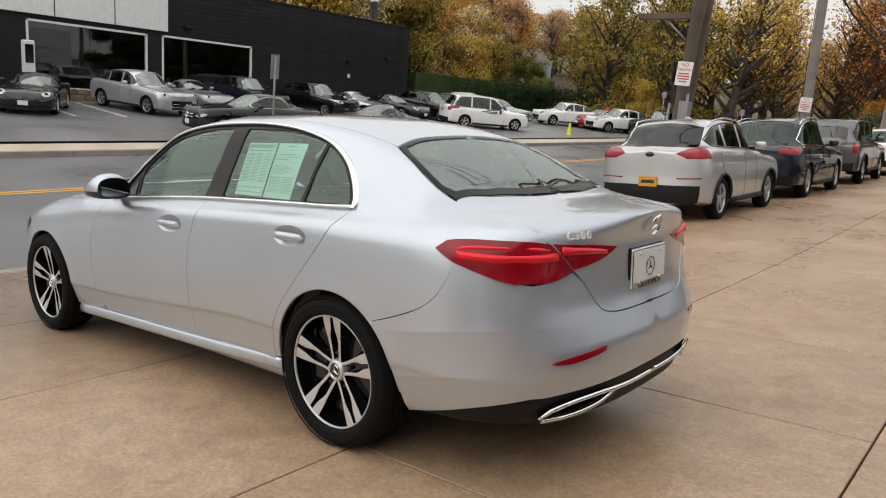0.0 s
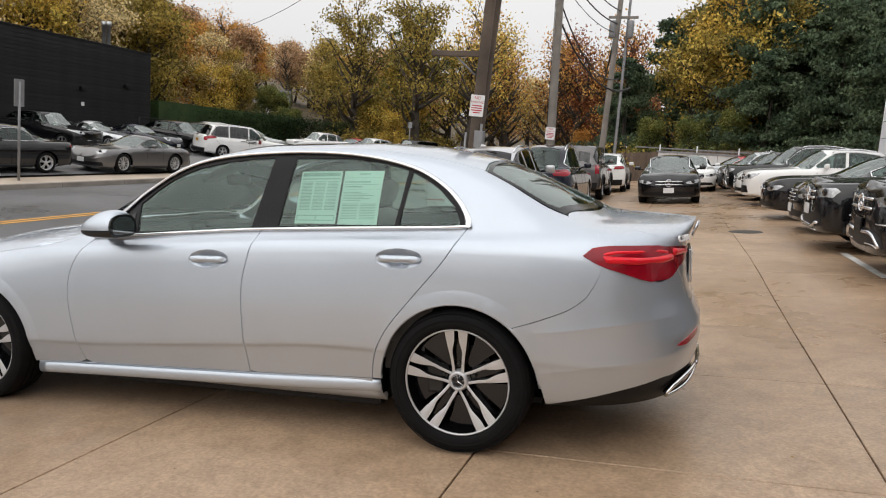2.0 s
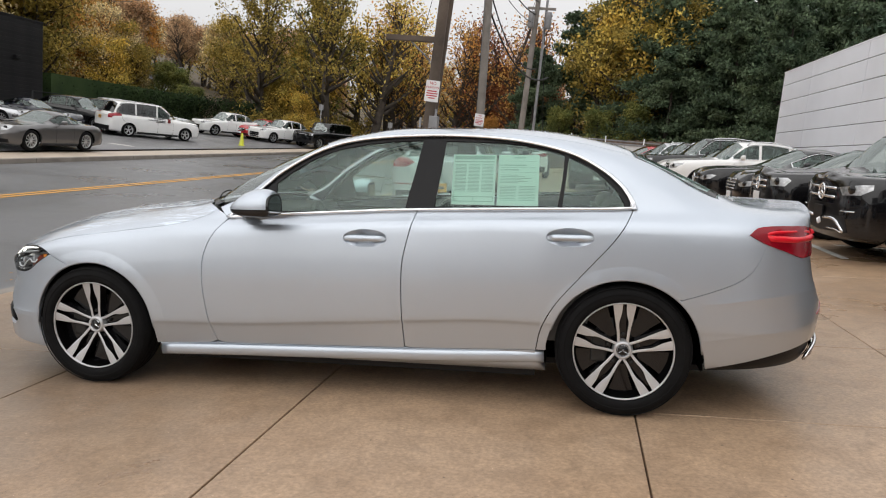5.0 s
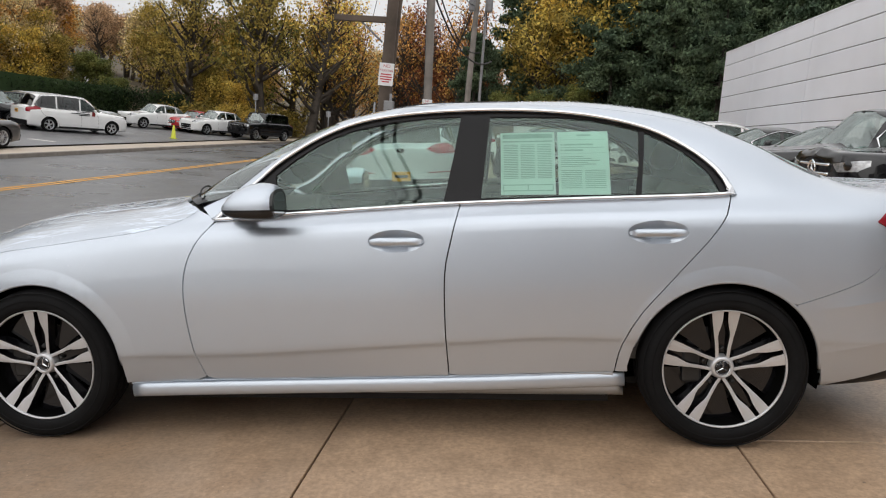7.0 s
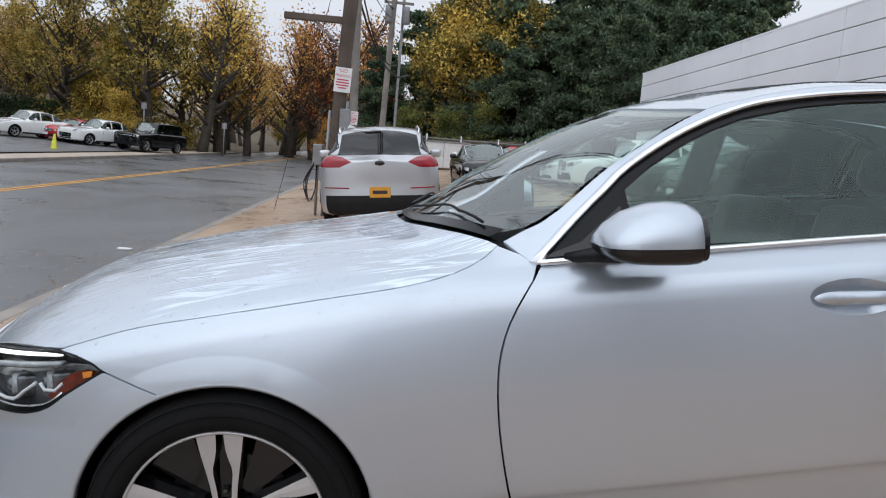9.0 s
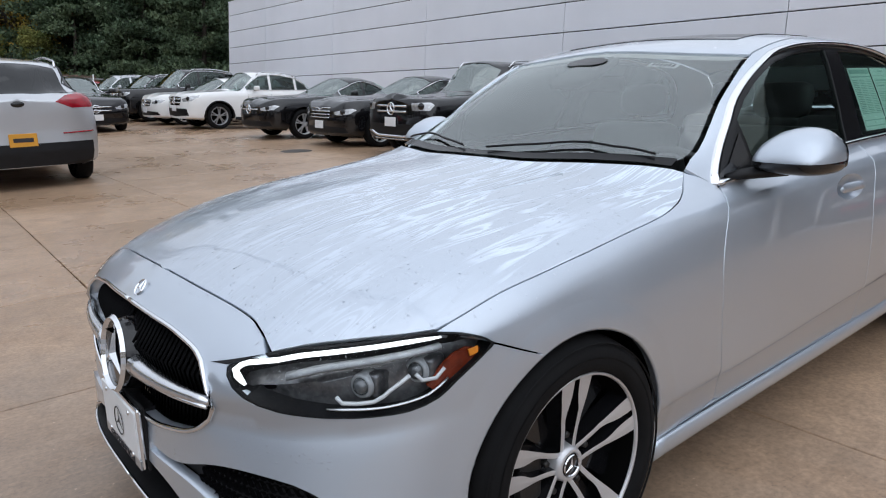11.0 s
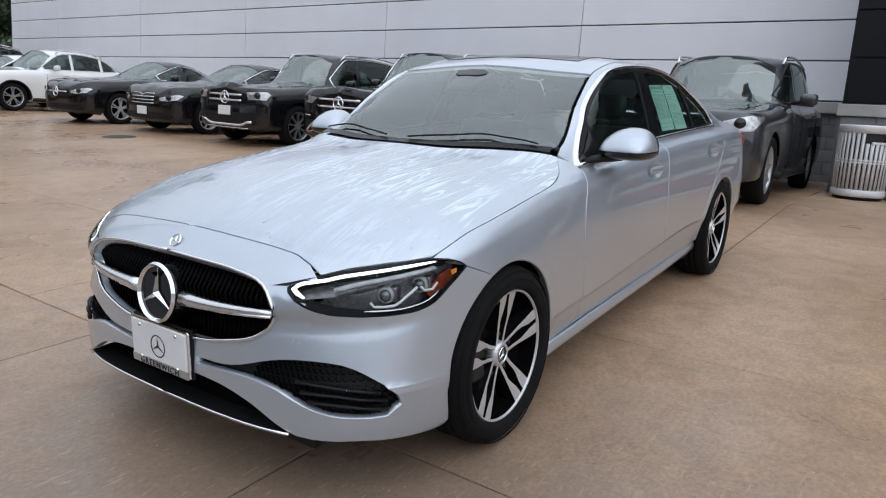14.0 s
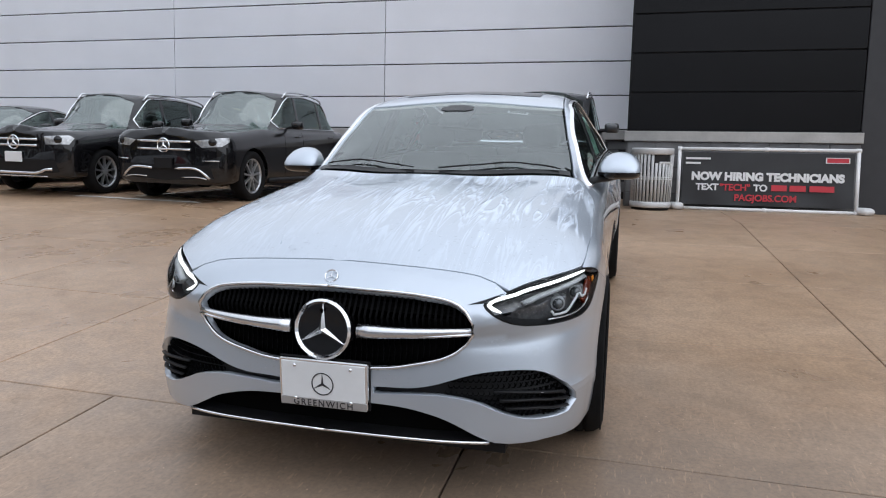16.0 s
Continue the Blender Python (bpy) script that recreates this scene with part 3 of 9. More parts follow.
def sedan_shell():
    X = [-2.27, -2.2, -2.1, -1.9, -1.6, -1.3, -1.0, -0.7, -0.4, -0.1, 0.3, 0.8, 1.1, 1.4, 1.6, 1.85, 2.05, 2.3, 2.478]
    def L(yx, yy, zx, zz):
        return X, pchip(yx, yy, X), pchip(zx, zz, X)
    lines = [
        L([-2.27, -1.7, -1.2, 2.478], [.84, .82, .74, .74], [-2.27, -1.8, -1, 1, 1.83, 2.34, 2.478], [.165, .155, .17, .17, .20, .24, .26]),
        L([-2.27, -1.4, -.8, .8, 1.4, 2.478], [.875, .850, .808, .812, .83, .83], [-2.27, -1.83, -1.05, 1.05, 1.83, 2.34, 2.478], [.215, .195, .20, .20, .25, .31, .33]),
        L([-2.27, -1.4, -.7, .6, 1.4, 2.478], [.885, .884, .860, .866, .888, .873], [-2.27, -1.4, -.83, .28, .82, 1.4, 2.478], [.37, .35, .352, .410, .438, .43, .42]),
        L([-2.27, -1.4, -.7, .6, 1.4, 2.478], [.880, .888, .871, .877, .896, .879], [-2.27, -1.4, -.83, .28, .82, 1.4, 2.478], [.39, .376, .378, .436, .464, .456, .446]),
        L([-2.27, -1.4, -.7, .6, 1.4, 2.478], [.88, .892, .878, .882, .905, .885], [-2.27, -1.4, 0, 1.0, 2.478], [.54, .60, .61, .63, .63]),
        L([-2.27, -1.7, -1.4, -.7, .6, 1.4, 2.478], [.872, .874, .860, .843, .846, .880, .86], [-2.27, -2.0, -1.7, -1.4, -.7, 0, 1.0, 1.8, 2.478], [.60, .68, .742, .785, .852, .888, .922, .915, .835]),
        L([-2.27, -1.7, -1.3, -1., -.7, .3, 1.0, 1.45, 1.9, 2.478], [.70, .75, .765, .765, .762, .765, .770, .785, .775, .74], [-2.27, -2.1, -1.88, -1.6, -1.38, -1.04, -.7, .3, 1.0, 1.45, 2.0, 2.478], [.640, .735, .795, .85, .873, .91, .935, .985, 1.0, 1.012, 1.0, .965]),
        L([-2.27, -1.3, -1.0, -.75, -.5, .3, 1.0, 1.3, 1.6, 2.05, 2.478], [.5, .56, .62, .735, .72, .693, .695, .70, .69, .62, .56], [-2.27, -2.1, -1.88, -1.6, -1.38, -1.04, -.75, -.55, -.3, 0, .3, 1.0, 1.3, 1.55, 1.8, 2.05, 2.478], [.652, .767, .845, .90, .925, .955, .957, 1.01, 1.10, 1.155, 1.165, 1.165, 1.16, 1.135, 1.075, 1.025, 1.0]),
        L([-2.27, -1.3, -1.0, -.75, -.4, -.1, .3, 1.0, 1.3, 1.6, 2.05, 2.478], [.34, .38, .55, .705, .645, .598, .572, .565, .56, .55, .46, .42], [-2.27, -2.1, -1.88, -1.6, -1.38, -1.04, -.75, -.55, -.4, -.23, -.07, .1, .3, .8, 1.0, 1.2, 1.4, 1.6, 1.8, 2.05, 2.478], [.658, .782, .868, .92, .948, .972, .985, 1.07, 1.185, 1.28, 1.345, 1.375, 1.39, 1.380, 1.36, 1.33, 1.285, 1.22, 1.135, 1.032, 1.012]),
        L([-2.27, -1.3, -1.0, -.7, -.1, 1.0, 1.6, 2.478], [.17, .2, .3, .4, .36, .35, .33, .22], [-2.27, -2.1, -1.88, -1.6, -1.38, -1.04, -.95, -.7, -.4, -.1, .1, .4, .9, 1.2, 1.42, 1.6, 1.8, 2.05, 2.478], [.660, .79, .880, .932, .958, .985, 1.0, 1.135, 1.275, 1.375, 1.410, 1.428, 1.418, 1.376, 1.325, 1.25, 1.158, 1.040, 1.018]),
        L([-2.27, 2.478], [0, 0], [-2.27, -2.1, -1.88, -1.6, -1.38, -1.04, -.97, -.7, -.4, -.1, .1, .4, .9, 1.2, 1.42, 1.6, 1.8, 2.05, 2.478], [.662, .795, .885, .938, .965, .992, 1.02, 1.17, 1.31, 1.397, 1.423, 1.438, 1.428, 1.392, 1.335, 1.264, 1.168, 1.045, 1.022]),
    ]
    def ridge(x, z):
        """The shoulder crease under the windows and the flared wheel arches."""
        fade = np.interp(x, [-1.7, -.95, 1.15, 1.75], [0, 1, 1, 0])
        out = .0085 * np.exp(-np.abs(z - shoulder(x)) / .040) * fade
        tail = np.interp(x, [1.70, 1.90], [0, 1])
        for line in BUMPER_CREASES:
            out = out + .0045 * np.exp(-np.abs(z - np.interp(x, *line)) / .032) * tail
        for cx in (-1.4325, 1.4325):
            d = np.hypot(x - cx, (z - .325) * 1.02)
            out = out + .0035 * np.clip((.432 - d) / .045, 0, 1) * (z > .2)
        return out
    return Shell(lines, -2.27, 2.478, .82, .62, [3.2, 3.2, 3.4, 3.4, 2.8, 2.8, 2.5, 2.2, 2.0, 2.0, 2.0], [2.9, 2.9, 2.9, 2.9, 2.8, 2.7, 2.7, 2.7, 2.7, 2.7, 2.7],
                 ([.15, .25, .35, .48, .58, .66], [.037, .034, .042, .052, .057, .018]), ([.2, .35, .48, .555, .62, .68, .76, .85, .92, .98, 1.02], [-.05, -.025, 0, -.002, -.030, -.054, -.068, -.072, -.070, -.046, -.030]), ridge=ridge)


def emblem_data(r, y=0.0, ring_w=0.14, depth=0.012):
    """A plain ring with three tapering arms in the (x, z) plane, facing -y."""
    chunks = [revolve_data([(r, y), (r * (1 - ring_w / 2), y - depth), (r * (1 - ring_w), y), (r * (1 - ring_w), y + depth)], 40)]
    for k in range(3):
        a = radians(90 + 120 * k)
        d, s = np.array([math.cos(a), math.sin(a)]), np.array([-math.sin(a), math.cos(a)])
        tip, l, q = d * r * 0.95, s * r * 0.11, -s * r * 0.11
        c = np.zeros(2)
        pts = [(tip, y), (l + d * .06 * r, y), (c, y - depth * 1.4), (q + d * .06 * r, y), (c, y + depth)]
        v = [(p[0], h, p[1]) for p, h in pts]
        chunks.append((v, [(0, 2, 1), (0, 3, 2), (0, 1, 4), (0, 4, 3)]))
    return join_data(chunks)


def moved(data, m):
    v, f = data
    return [tuple(m @ Vector(q)) for q in v], f


NOSE_TURN = Matrix.Rotation(radians(-90), 4, "Z")   # faces -y -> faces -x
TAIL_TURN = Matrix.Rotation(radians(90), 4, "Z")


def split_spoke_wheel(parent, x, y, side, r_tyre=0.332, r_rim=0.244, width=0.222):
    """An alloy wheel with five pairs of machined spokes over black pockets; side -1 faces -y."""
    w = new("wheel")
    w.parent = parent
    w.matrix_local = pose(x, y, r_tyre - 0.004, 0, 0, 0 if side < 0 else 180)
    h = width / 2
    R = r_tyre
    tread = [(r_rim - .004, -h + .030), (r_rim + .003, -h + .012), (r_rim + .010, -h + .003), (r_rim + .026, -h), (R - .032, -h + .003), (R - .018, -h + .014), (R - .007, -h + .030), (R - .002, -h + .050)]
    for g in (-.040, 0.0, .040):
        tread += [(R, g - .006), (R - .007, g - .004), (R - .007, g + .004), (R, g + .006)]
    tread += [(a, -b) for a, b in tread[:8]][::-1]
    revolve("tyre", tread, TYRE, w, n=72)
    for k in range(2):
        revolve("sidewall_ring", [(R - .012 - .034 * k, -h + .010 - .011 * k), (R - .014 - .034 * k, -h + .005 - .006 * k), (R - .017 - .034 * k, -h + .010 - .008 * k)], TYRE, w, n=64)
    revolve("rim", [(r_rim - .002, -h + .034), (r_rim, -h + .016), (r_rim - .003, -h + .013), (r_rim - .0075, -h + .016), (r_rim - .0085, -h + .022)], MACHINED, w, n=72)
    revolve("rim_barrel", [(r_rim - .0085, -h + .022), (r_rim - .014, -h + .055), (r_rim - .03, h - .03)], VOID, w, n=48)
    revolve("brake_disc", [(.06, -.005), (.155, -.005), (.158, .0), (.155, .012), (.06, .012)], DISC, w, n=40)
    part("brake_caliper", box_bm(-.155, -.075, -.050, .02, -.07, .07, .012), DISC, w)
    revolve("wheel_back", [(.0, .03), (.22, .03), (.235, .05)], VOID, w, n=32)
    k_ = r_rim / 93
    # along the pair's axis, inner edge, outer edge, depth of the face
    prof = [(15, 5.6, 10.6, .013), (24, 6.0, 11.0, .011), (36, 7.0, 12.2, .007), (48, 8.6, 14.2, .003), (56, 8.2, 15.6, -.001), (65, 5.8, 17.2, -.005), (73, 4.2, 18.6, -.008), (83, 3.6, 20.0, -.012), (92, 3.4, 21.2, -.015)]
    dark = []
    for k in range(5):
        base = radians(90 + 72 * k)
        ax, tv = np.array([math.cos(base), math.sin(base)]), np.array([-math.sin(base), math.cos(base)])
        for s in (-1, 1):
            v, f, v2, f2 = [], [], [], []
            for r, a, b, d in prof:
                p, q = (ax * r + tv * a * s) * k_, (ax * r + tv * b * s) * k_
                mid = (p + q) / 2
                v += [(p[0], -h + .036 + d, p[1]), (mid[0], -h + .0345 + d, mid[1]), (q[0], -h + .036 + d, q[1])]
                p2, q2 = p - tv * s * .006, q + tv * s * .008
                v2 += [(p[0], -h + .0362 + d, p[1]), (q[0], -h + .0362 + d, q[1]), (q2[0], -h + .085 + d, q2[1]), (p2[0], -h + .085 + d, p2[1])]
            n = len(prof)
            for i in range(n - 1):
                for j in (0, 1):
                    q4 = (3 * i + j, 3 * i + j + 1, 3 * i + j + 4, 3 * i + j + 3)
                    f.append(q4 if s > 0 else q4[::-1])
                for a_, b_ in ((1, 2), (3, 0)):
                    f2.append((4 * i + a_, 4 * i + b_, 4 * i + 4 + b_, 4 * i + 4 + a_))
            mesh_ob("spoke", v, f, MACHINED, w, smooth=False)
            dark.append((v2, f2))
        # web between the two spokes of a pair, with a bolt in it, and a fin in each wide gap
        web = [(ax * r + tv * o) * k_ for r, o in ((22, -6), (22, 6), (90, 4), (90, -4))]
        dark.append(([(p[0], -h + .068, p[1]) for p in web], [(0, 1, 2, 3)]))
        g2 = base + radians(36)
        a2, t2 = np.array([math.cos(g2), math.sin(g2)]), np.array([-math.sin(g2), math.cos(g2)])
        fin = [(a2 * r + t2 * o) * k_ for r, o in ((30, -7), (30, 7), (60, 15), (90, 26), (90, -26), (60, -15))]
        dark.append(([(p[0], -h + .082, p[1]) for p in fin], [(0, 1, 2, 5), (5, 2, 3, 4)]))
        c = ax * 29 * k_
        revolve("wheel_bolt", [(.0, -h + .050), (.0075, -h + .050), (.009, -h + .056), (.009, -h + .07)], DISC, w, n=10, m=pose(c[0], 0, c[1]))
    v, f = join_data(dark)
    mesh_ob("spoke_pocket", v, f, GLOSSBLACK, w, smooth=False)
    revolve("hub_ring", [(.031, -h + .040), (.033, -h + .036), (.041, -h + .037), (.047, -h + .050), (.052, -h + .075)], MACHINED, w, n=32)
    revolve("hub_cap", [(.0, -h + .036), (.029, -h + .036), (.0315, -h + .040)], GLOSSBLACK, w, n=32)
    v, f = emblem_data(.029, -h + .035, .13, depth=.003)
    mesh_ob("cap_emblem", v, f, CHROME, w, smooth=False)
    return w


def build_sedan(m):
    car = thing("sedan", "silver four-door sedan wet with rain, parked on the brown concrete lot", "car", m)
    S = sedan_shell()
    fs = lambda kind, pts, step=0.03: S.find(kind, spline(pts, step))
    ln = lambda kind, pts, step=0.04: S.find(kind, straight(pts, step))
    cat = lambda *a: np.concatenate(a)
    # wheel arches: centre height .33
    arch_f = [(-1.4325 + a[0], .325 + a[1]) for a in [(.358, -.10), (.361, 0), *[(.361 * math.cos(radians(d)), .360 * math.sin(radians(d))) for d in range(15, 180, 15)], (-.356, 0), (-.330, -.135)]]
    arch_r = [(1.4325 + a[0], .325 + a[1]) for a in [(.390, -.075), (.374, 0), *[(.368 * math.cos(radians(d)), .362 * math.sin(radians(d))) for d in range(15, 180, 15)], (-.368, 0), (-.366, -.02)]]
    gap_f = [(-.655, .925), (-.70, .875), (-.745, .80), (-.772, .70), (-.772, .56), (-.748, .39), (-.715, .268)]
    gap_m = [(.385, .990), (.352, .86), (.324, .72), (.322, .50), (.330, .288)]
    gap_r = [(1.462, 1.010), (1.425, .945), (1.362, .855), (1.225, .701), (1.10, .553), (1.032, .425), (1.008, .312)]
    sh = lambda pts, dx: [(x + dx, z) for x, z in pts]
    G = 0.0028
    belt = [(-.66, .928), (-.405, .945), (-.07, .965), (.334, .985), (.7, .994), (.994, 1.0), (1.30, 1.006), (1.462, 1.012)]
    sill = [(-1.058, .238), (-.7, .250), (0.0, .268), (.5, .282), (1.05, .305)]
    zb = lambda x: float(pchip([a for a, b in belt], [b for a, b in belt], x))
    zs = lambda x: float(pchip([a for a, b in sill], [b for a, b in sill], x))
    # creases that the panels' meshes follow
    xl = np.arange(-1.66, 1.74, .03)
    creases = [S.find("side", [(x, float(shoulder(x)) + d) for x in xl]) for d in (-.003, .003)]
    uline = np.linspace(.45, 3.55, 130)
    creases += [np.stack([uline, np.full(130, q)], 1) for q in (1.97, 2.03, 2.97, 3.03)]
    for cx_ in (-1.4325, 1.4325):
        creases += [S.find("side", [(cx_ + rr_ * math.cos(a), .325 + rr_ * math.sin(a) / 1.02) for a in np.linspace(radians(8), radians(172), 60)]) for rr_ in (.429, .435)]
    for line in BUMPER_CREASES:
        creases += [S.find("side", [(x, float(np.interp(x, *line)) + d) for x in np.arange(1.80, 2.36, .02)]) for d in (-.003, .003)]
    # doors below the window line
    def door(g0, g1, x0b, x1b):
        top = [(x, zb(x)) for x in np.linspace(g0[0][0] + G, g1[0][0] - G, 8)]
        right_e = sh(g1, -G)
        bot = [(x, zs(x) + .004) for x in np.linspace(g1[-1][0] - G, g0[-1][0] + G, 6)]
        left_e = sh(g0, G)[::-1]
        return cat(fs("side", top)[:-1], fs("side", right_e)[:-1], ln("side", bot)[:-1], fs("side", left_e)[:-1])
    oval = lambda hx, hz: S.find("side", [(hx + .118 * math.cos(a), hz + .046 * math.sin(a)) for a in np.linspace(0, 2 * math.pi, 30)[:-1]])
    panel("front_door", S, [door(gap_f, gap_m, 0, 0), oval(.128, .850)], SILVER, car, right=True, flange=.02, step=.03, lines=creases)
    panel("rear_door", S, [door(gap_m, gap_r, 0, 0), oval(1.164, .880)], SILVER, car, right=True, flange=.02, step=.03, lines=creases)
    # front fender, up to the hood line
    hood_side = [(-1.803, .760), (-1.63, .806), (-1.45, .832), (-1.34, .845), (-1.18, .866), (-1.0, .889), (-.87, .916), (-.795, .945), (-.752, .975)]
    seam_f = [(-1.687, .718), (-1.560, .663)]
    af = arch_f[2:-2]
    fender = cat(ln("side", seam_f)[:-1], fs("side", [p for p in af if p[0] < -1.44 and p[0] > -1.56][::-1] or [(-1.5, .68)])[:0],
                 fs("side", [(-1.560, .663)] + [p for p in reversed(af) if p[0] > -1.545] + [(-1.0715, .325), (-1.068, .240)])[:-1],
                 ln("side", [(-1.068, .240), (-.72, .252)])[:-1], fs("side", sh(gap_f, -G)[::-1])[:-1],
                 ln("side", [(-.662, .932), (-.70, .9555), (-.742, .986)])[:-1], fs("side", [(x, z - .0012) for x, z in hood_side[::-1]])[:-1], ln("side", [(-1.803, .757), (-1.757, .751), (-1.687, .721)])[:-1])
    panel("front_fender", S, [fender], SILVER, car, right=True, flange=.03, step=.03, lines=creases)
    # rocker with its bright strip
    rock = cat(ln("side", [(-1.052, .236)] + [(x, zs(x) - .001) for x in np.linspace(-.9, 1.0, 8)] + [(1.056, .304)])[:-1], [[S.find("side", [(1.056, .25)])[0, 0], 0.6]], [[S.find("side", [(-1.05, .25)])[0, 0], 0.6]])
    panel("rocker_panel", S, [rock], SILVER, car, right=True, flange=.03)
    strip = np.array([S.at(*q.reshape(2, 1))[0] * [1, 0, 0] + [0, -.838, zs(S.at(*q.reshape(2, 1))[0][0]) - .034] for q in ln("side", [(x, zs(x)) for x in np.linspace(-1.045, 1.050, 20)], .05)])
    both_sides("sill_strip", tube_data(strip, .031, 10, .42, up=(0, 1, 0)), SILVER, car, "rounded silver sill")
    for arc in ([p for p in arch_f[1:-1]], [p for p in arch_r[1:-2]]):
        lip3 = np.array([S.at(*q.reshape(2, 1))[0] - S.normal(*q.reshape(2, 1))[0] * .0075 for q in fs("side", arc)])
        both_sides("arch_lip", tube_data(lip3, .0085, 6, 1.0), SILVER, car)
    # quarter panel, rear pillar, roof rail and front pillar in one
    outer = [(-.668, .935), (-.61, .985), (-.549, 1.043), (-.47, 1.112), (-.394, 1.176), (-.234, 1.269), (-.071, 1.331), (.095, 1.360), (.30, 1.374), (.55, 1.376), (.786, 1.362), (.983, 1.333), (1.177, 1.279), (1.329, 1.196), (1.422, 1.113), (1.462, 1.045), (1.467, 1.014)]
    uw = lambda x: (x - (S.xf + S.lf)) / ((S.xr - S.lr) - (S.xf + S.lf)) * 2 + 1
    rail_top = np.array([[uw(x), 8.12] for x in np.linspace(1.47, -.73, 46)])
    c_line = fs("top", [(1.885, -.632), (1.80, -.622), (1.68, -.600), (1.56, -.565), (1.49, -.540)])
    deck_line = fs("top", [(2.228, -.652), (2.15, -.661), (2.05, -.655), (1.885, -.632)])
    seam_r = [(2.062, .853), (2.035, .79), (2.005, .742), (1.93, .685), (1.80, .632), (1.693, .597)]
    ar = arch_r
    quarter = cat(fs("side", sh(gap_r, G))[:-1], fs("side", [(1.010, .309), (1.035, .309), (1.0575, .310), (1.0565, .335)] + [p for p in ar[2:-2][::-1] if p[0] < 1.66] + [(1.6915, .583)])[:-1],
                  fs("side", seam_r[::-1])[:-1], ln("side", [(2.062, .853), (2.10, .80), (2.215, .80)])[:-1],
                  S.find("tail", straight([(.69, .80), (.60, .87), (.628, .938), (.640, .965)])), deck_line[:-1], c_line[:-1], rail_top[:-1],
                  ln("side", [(-.735, .985), (-.70, .958), (-.668, .935)])[:-1], fs("side", outer)[:-1])
    panel("quarter_panel", S, [quarter], SILVER, car, right=True, flange=.015, step=.03, lines=creases)
    # chrome frame round the side windows
    loopw = np.concatenate([spline(outer[::1], .03), [(x, zb(x) + .008) for x in np.linspace(1.455, -.655, 60)]])
    ring3 = np.array([S.at(*q.reshape(2, 1))[0] + S.normal(*q.reshape(2, 1))[0] * .001 for q in S.find("side", loopw)])
    both_sides("window_chrome", tube_data(ring3, .0185, 6, .5, closed=True), CHROME, car, "bright chrome strip round the side windows")
    # black frames behind the glass edges, then the panes
    inset = lambda d: [(x + (.0), z - d) for x, z in outer]
    g1 = [(-.395, .972), (-.412, 1.118), (-.33, 1.183), (-.234, 1.241), (-.15, 1.277), (-.071, 1.304), (.095, 1.335), (.25, 1.349), (.387, 1.353), (.355, 1.18), (.315, .999), (.0, .985)]
    g2 = [(.470, 1.012), (.490, 1.18), (.510, 1.350), (.786, 1.343), (.92, 1.330), (1.022, 1.311), (1.128, 1.284), (1.118, 1.15), (1.098, 1.023), (.8, 1.018)]
    g3 = [(1.120, 1.024), (1.135, 1.15), (1.150, 1.272), (1.225, 1.237), (1.291, 1.195), (1.345, 1.148), (1.385, 1.108), (1.418, 1.050), (1.424, 1.028), (1.28, 1.026)]
    corner = lambda g: cat(*[ln("side", [g[i], g[(i + 1) % len(g)]], .05)[:-1] for i in range(len(g))])
    frame_loop = cat(fs("side", [(x, z - .006) for x, z in outer])[:-1], ln("side", [(x, zb(x) + .006) for x in np.linspace(1.455, -.655, 12)])[:-1])
    panel("window_frame", S, [frame_loop, corner(g1), corner(g2), corner(g3)], TRIM_BLACK, car, "gloss black window frame and pillar", right=True, off=-.003, flange=.02)
    for g, nm in ((g1, "front_window"), (g2, "rear_window"), (g3, "quarter_window")):
        panel(nm, S, [corner(g)], GLASS, car, "green-tinted side glass", right=True, off=-.008, step=.08)
    # windshield, roof, rear window
    cowl = [(-.985, -.0), (-.955, -.25), (-.88, -.50), (-.80, -.645), (-.742, -.708)]
    head = [(-.235, -.0), (-.225, -.25), (-.20, -.45), (-.155, -.585)]
    screen = cat(fs("top", cowl)[:-1], np.array([[uw(x), 8.2] for x in np.linspace(-.735, -.17, 18)]), fs("top", head[::-1])[:-1], np.array([[uw(x), 10.0] for x in np.linspace(-.235, -.985, 22)])[:-1])
    panel("windshield", S, [screen], GLASS_SCREEN, car, "rain-specked windshield", both=True, off=-.004, step=.05)
    band = cat(fs("top", [(-.275, 0), (-.265, -.25), (-.24, -.43), (-.20, -.565)])[:-1], fs("top", head[::-1])[:-1], np.array([[uw(x), 10.0] for x in (-.235, -.255, -.275)])[:-1])
    panel("screen_band", S, [band], HEADLINER, car, "grey band along the top of the windshield", both=True, off=-.012, step=.08)
    shield = cat(fs("top", [(-.395, 0), (-.388, -.055), (-.362, -.095), (-.325, -.090), (-.302, -.045), (-.300, 0)])[:-1], np.array([[uw(x), 10.0] for x in (-.300, -.348, -.395)])[:-1])
    panel("sensor_shield", S, [shield], TRIM_BLACK, car, "black sensor shield at the top of the windshield", both=True, off=-.001, step=.04)
    foot_i = [(-.950, 0), (-.920, -.25), (-.848, -.49), (-.780, -.615), (-.724, -.672)]
    foot_o = [(-.984, 0), (-.954, -.25), (-.879, -.50), (-.80, -.643), (-.742, -.705)]
    foot_b = cat(fs("top", foot_o)[:-1], fs("top", foot_i[::-1])[:-1], np.array([[uw(x), 10.0] for x in (-.950, -.968)]))
    panel("screen_foot", S, [foot_b], TRIM_BLACK, car, "black band along the foot of the windshield", both=True, off=.0015, step=.04)
    tail_head = [(1.455, -.0), (1.457, -.2), (1.465, -.38), (1.485, -.535)]
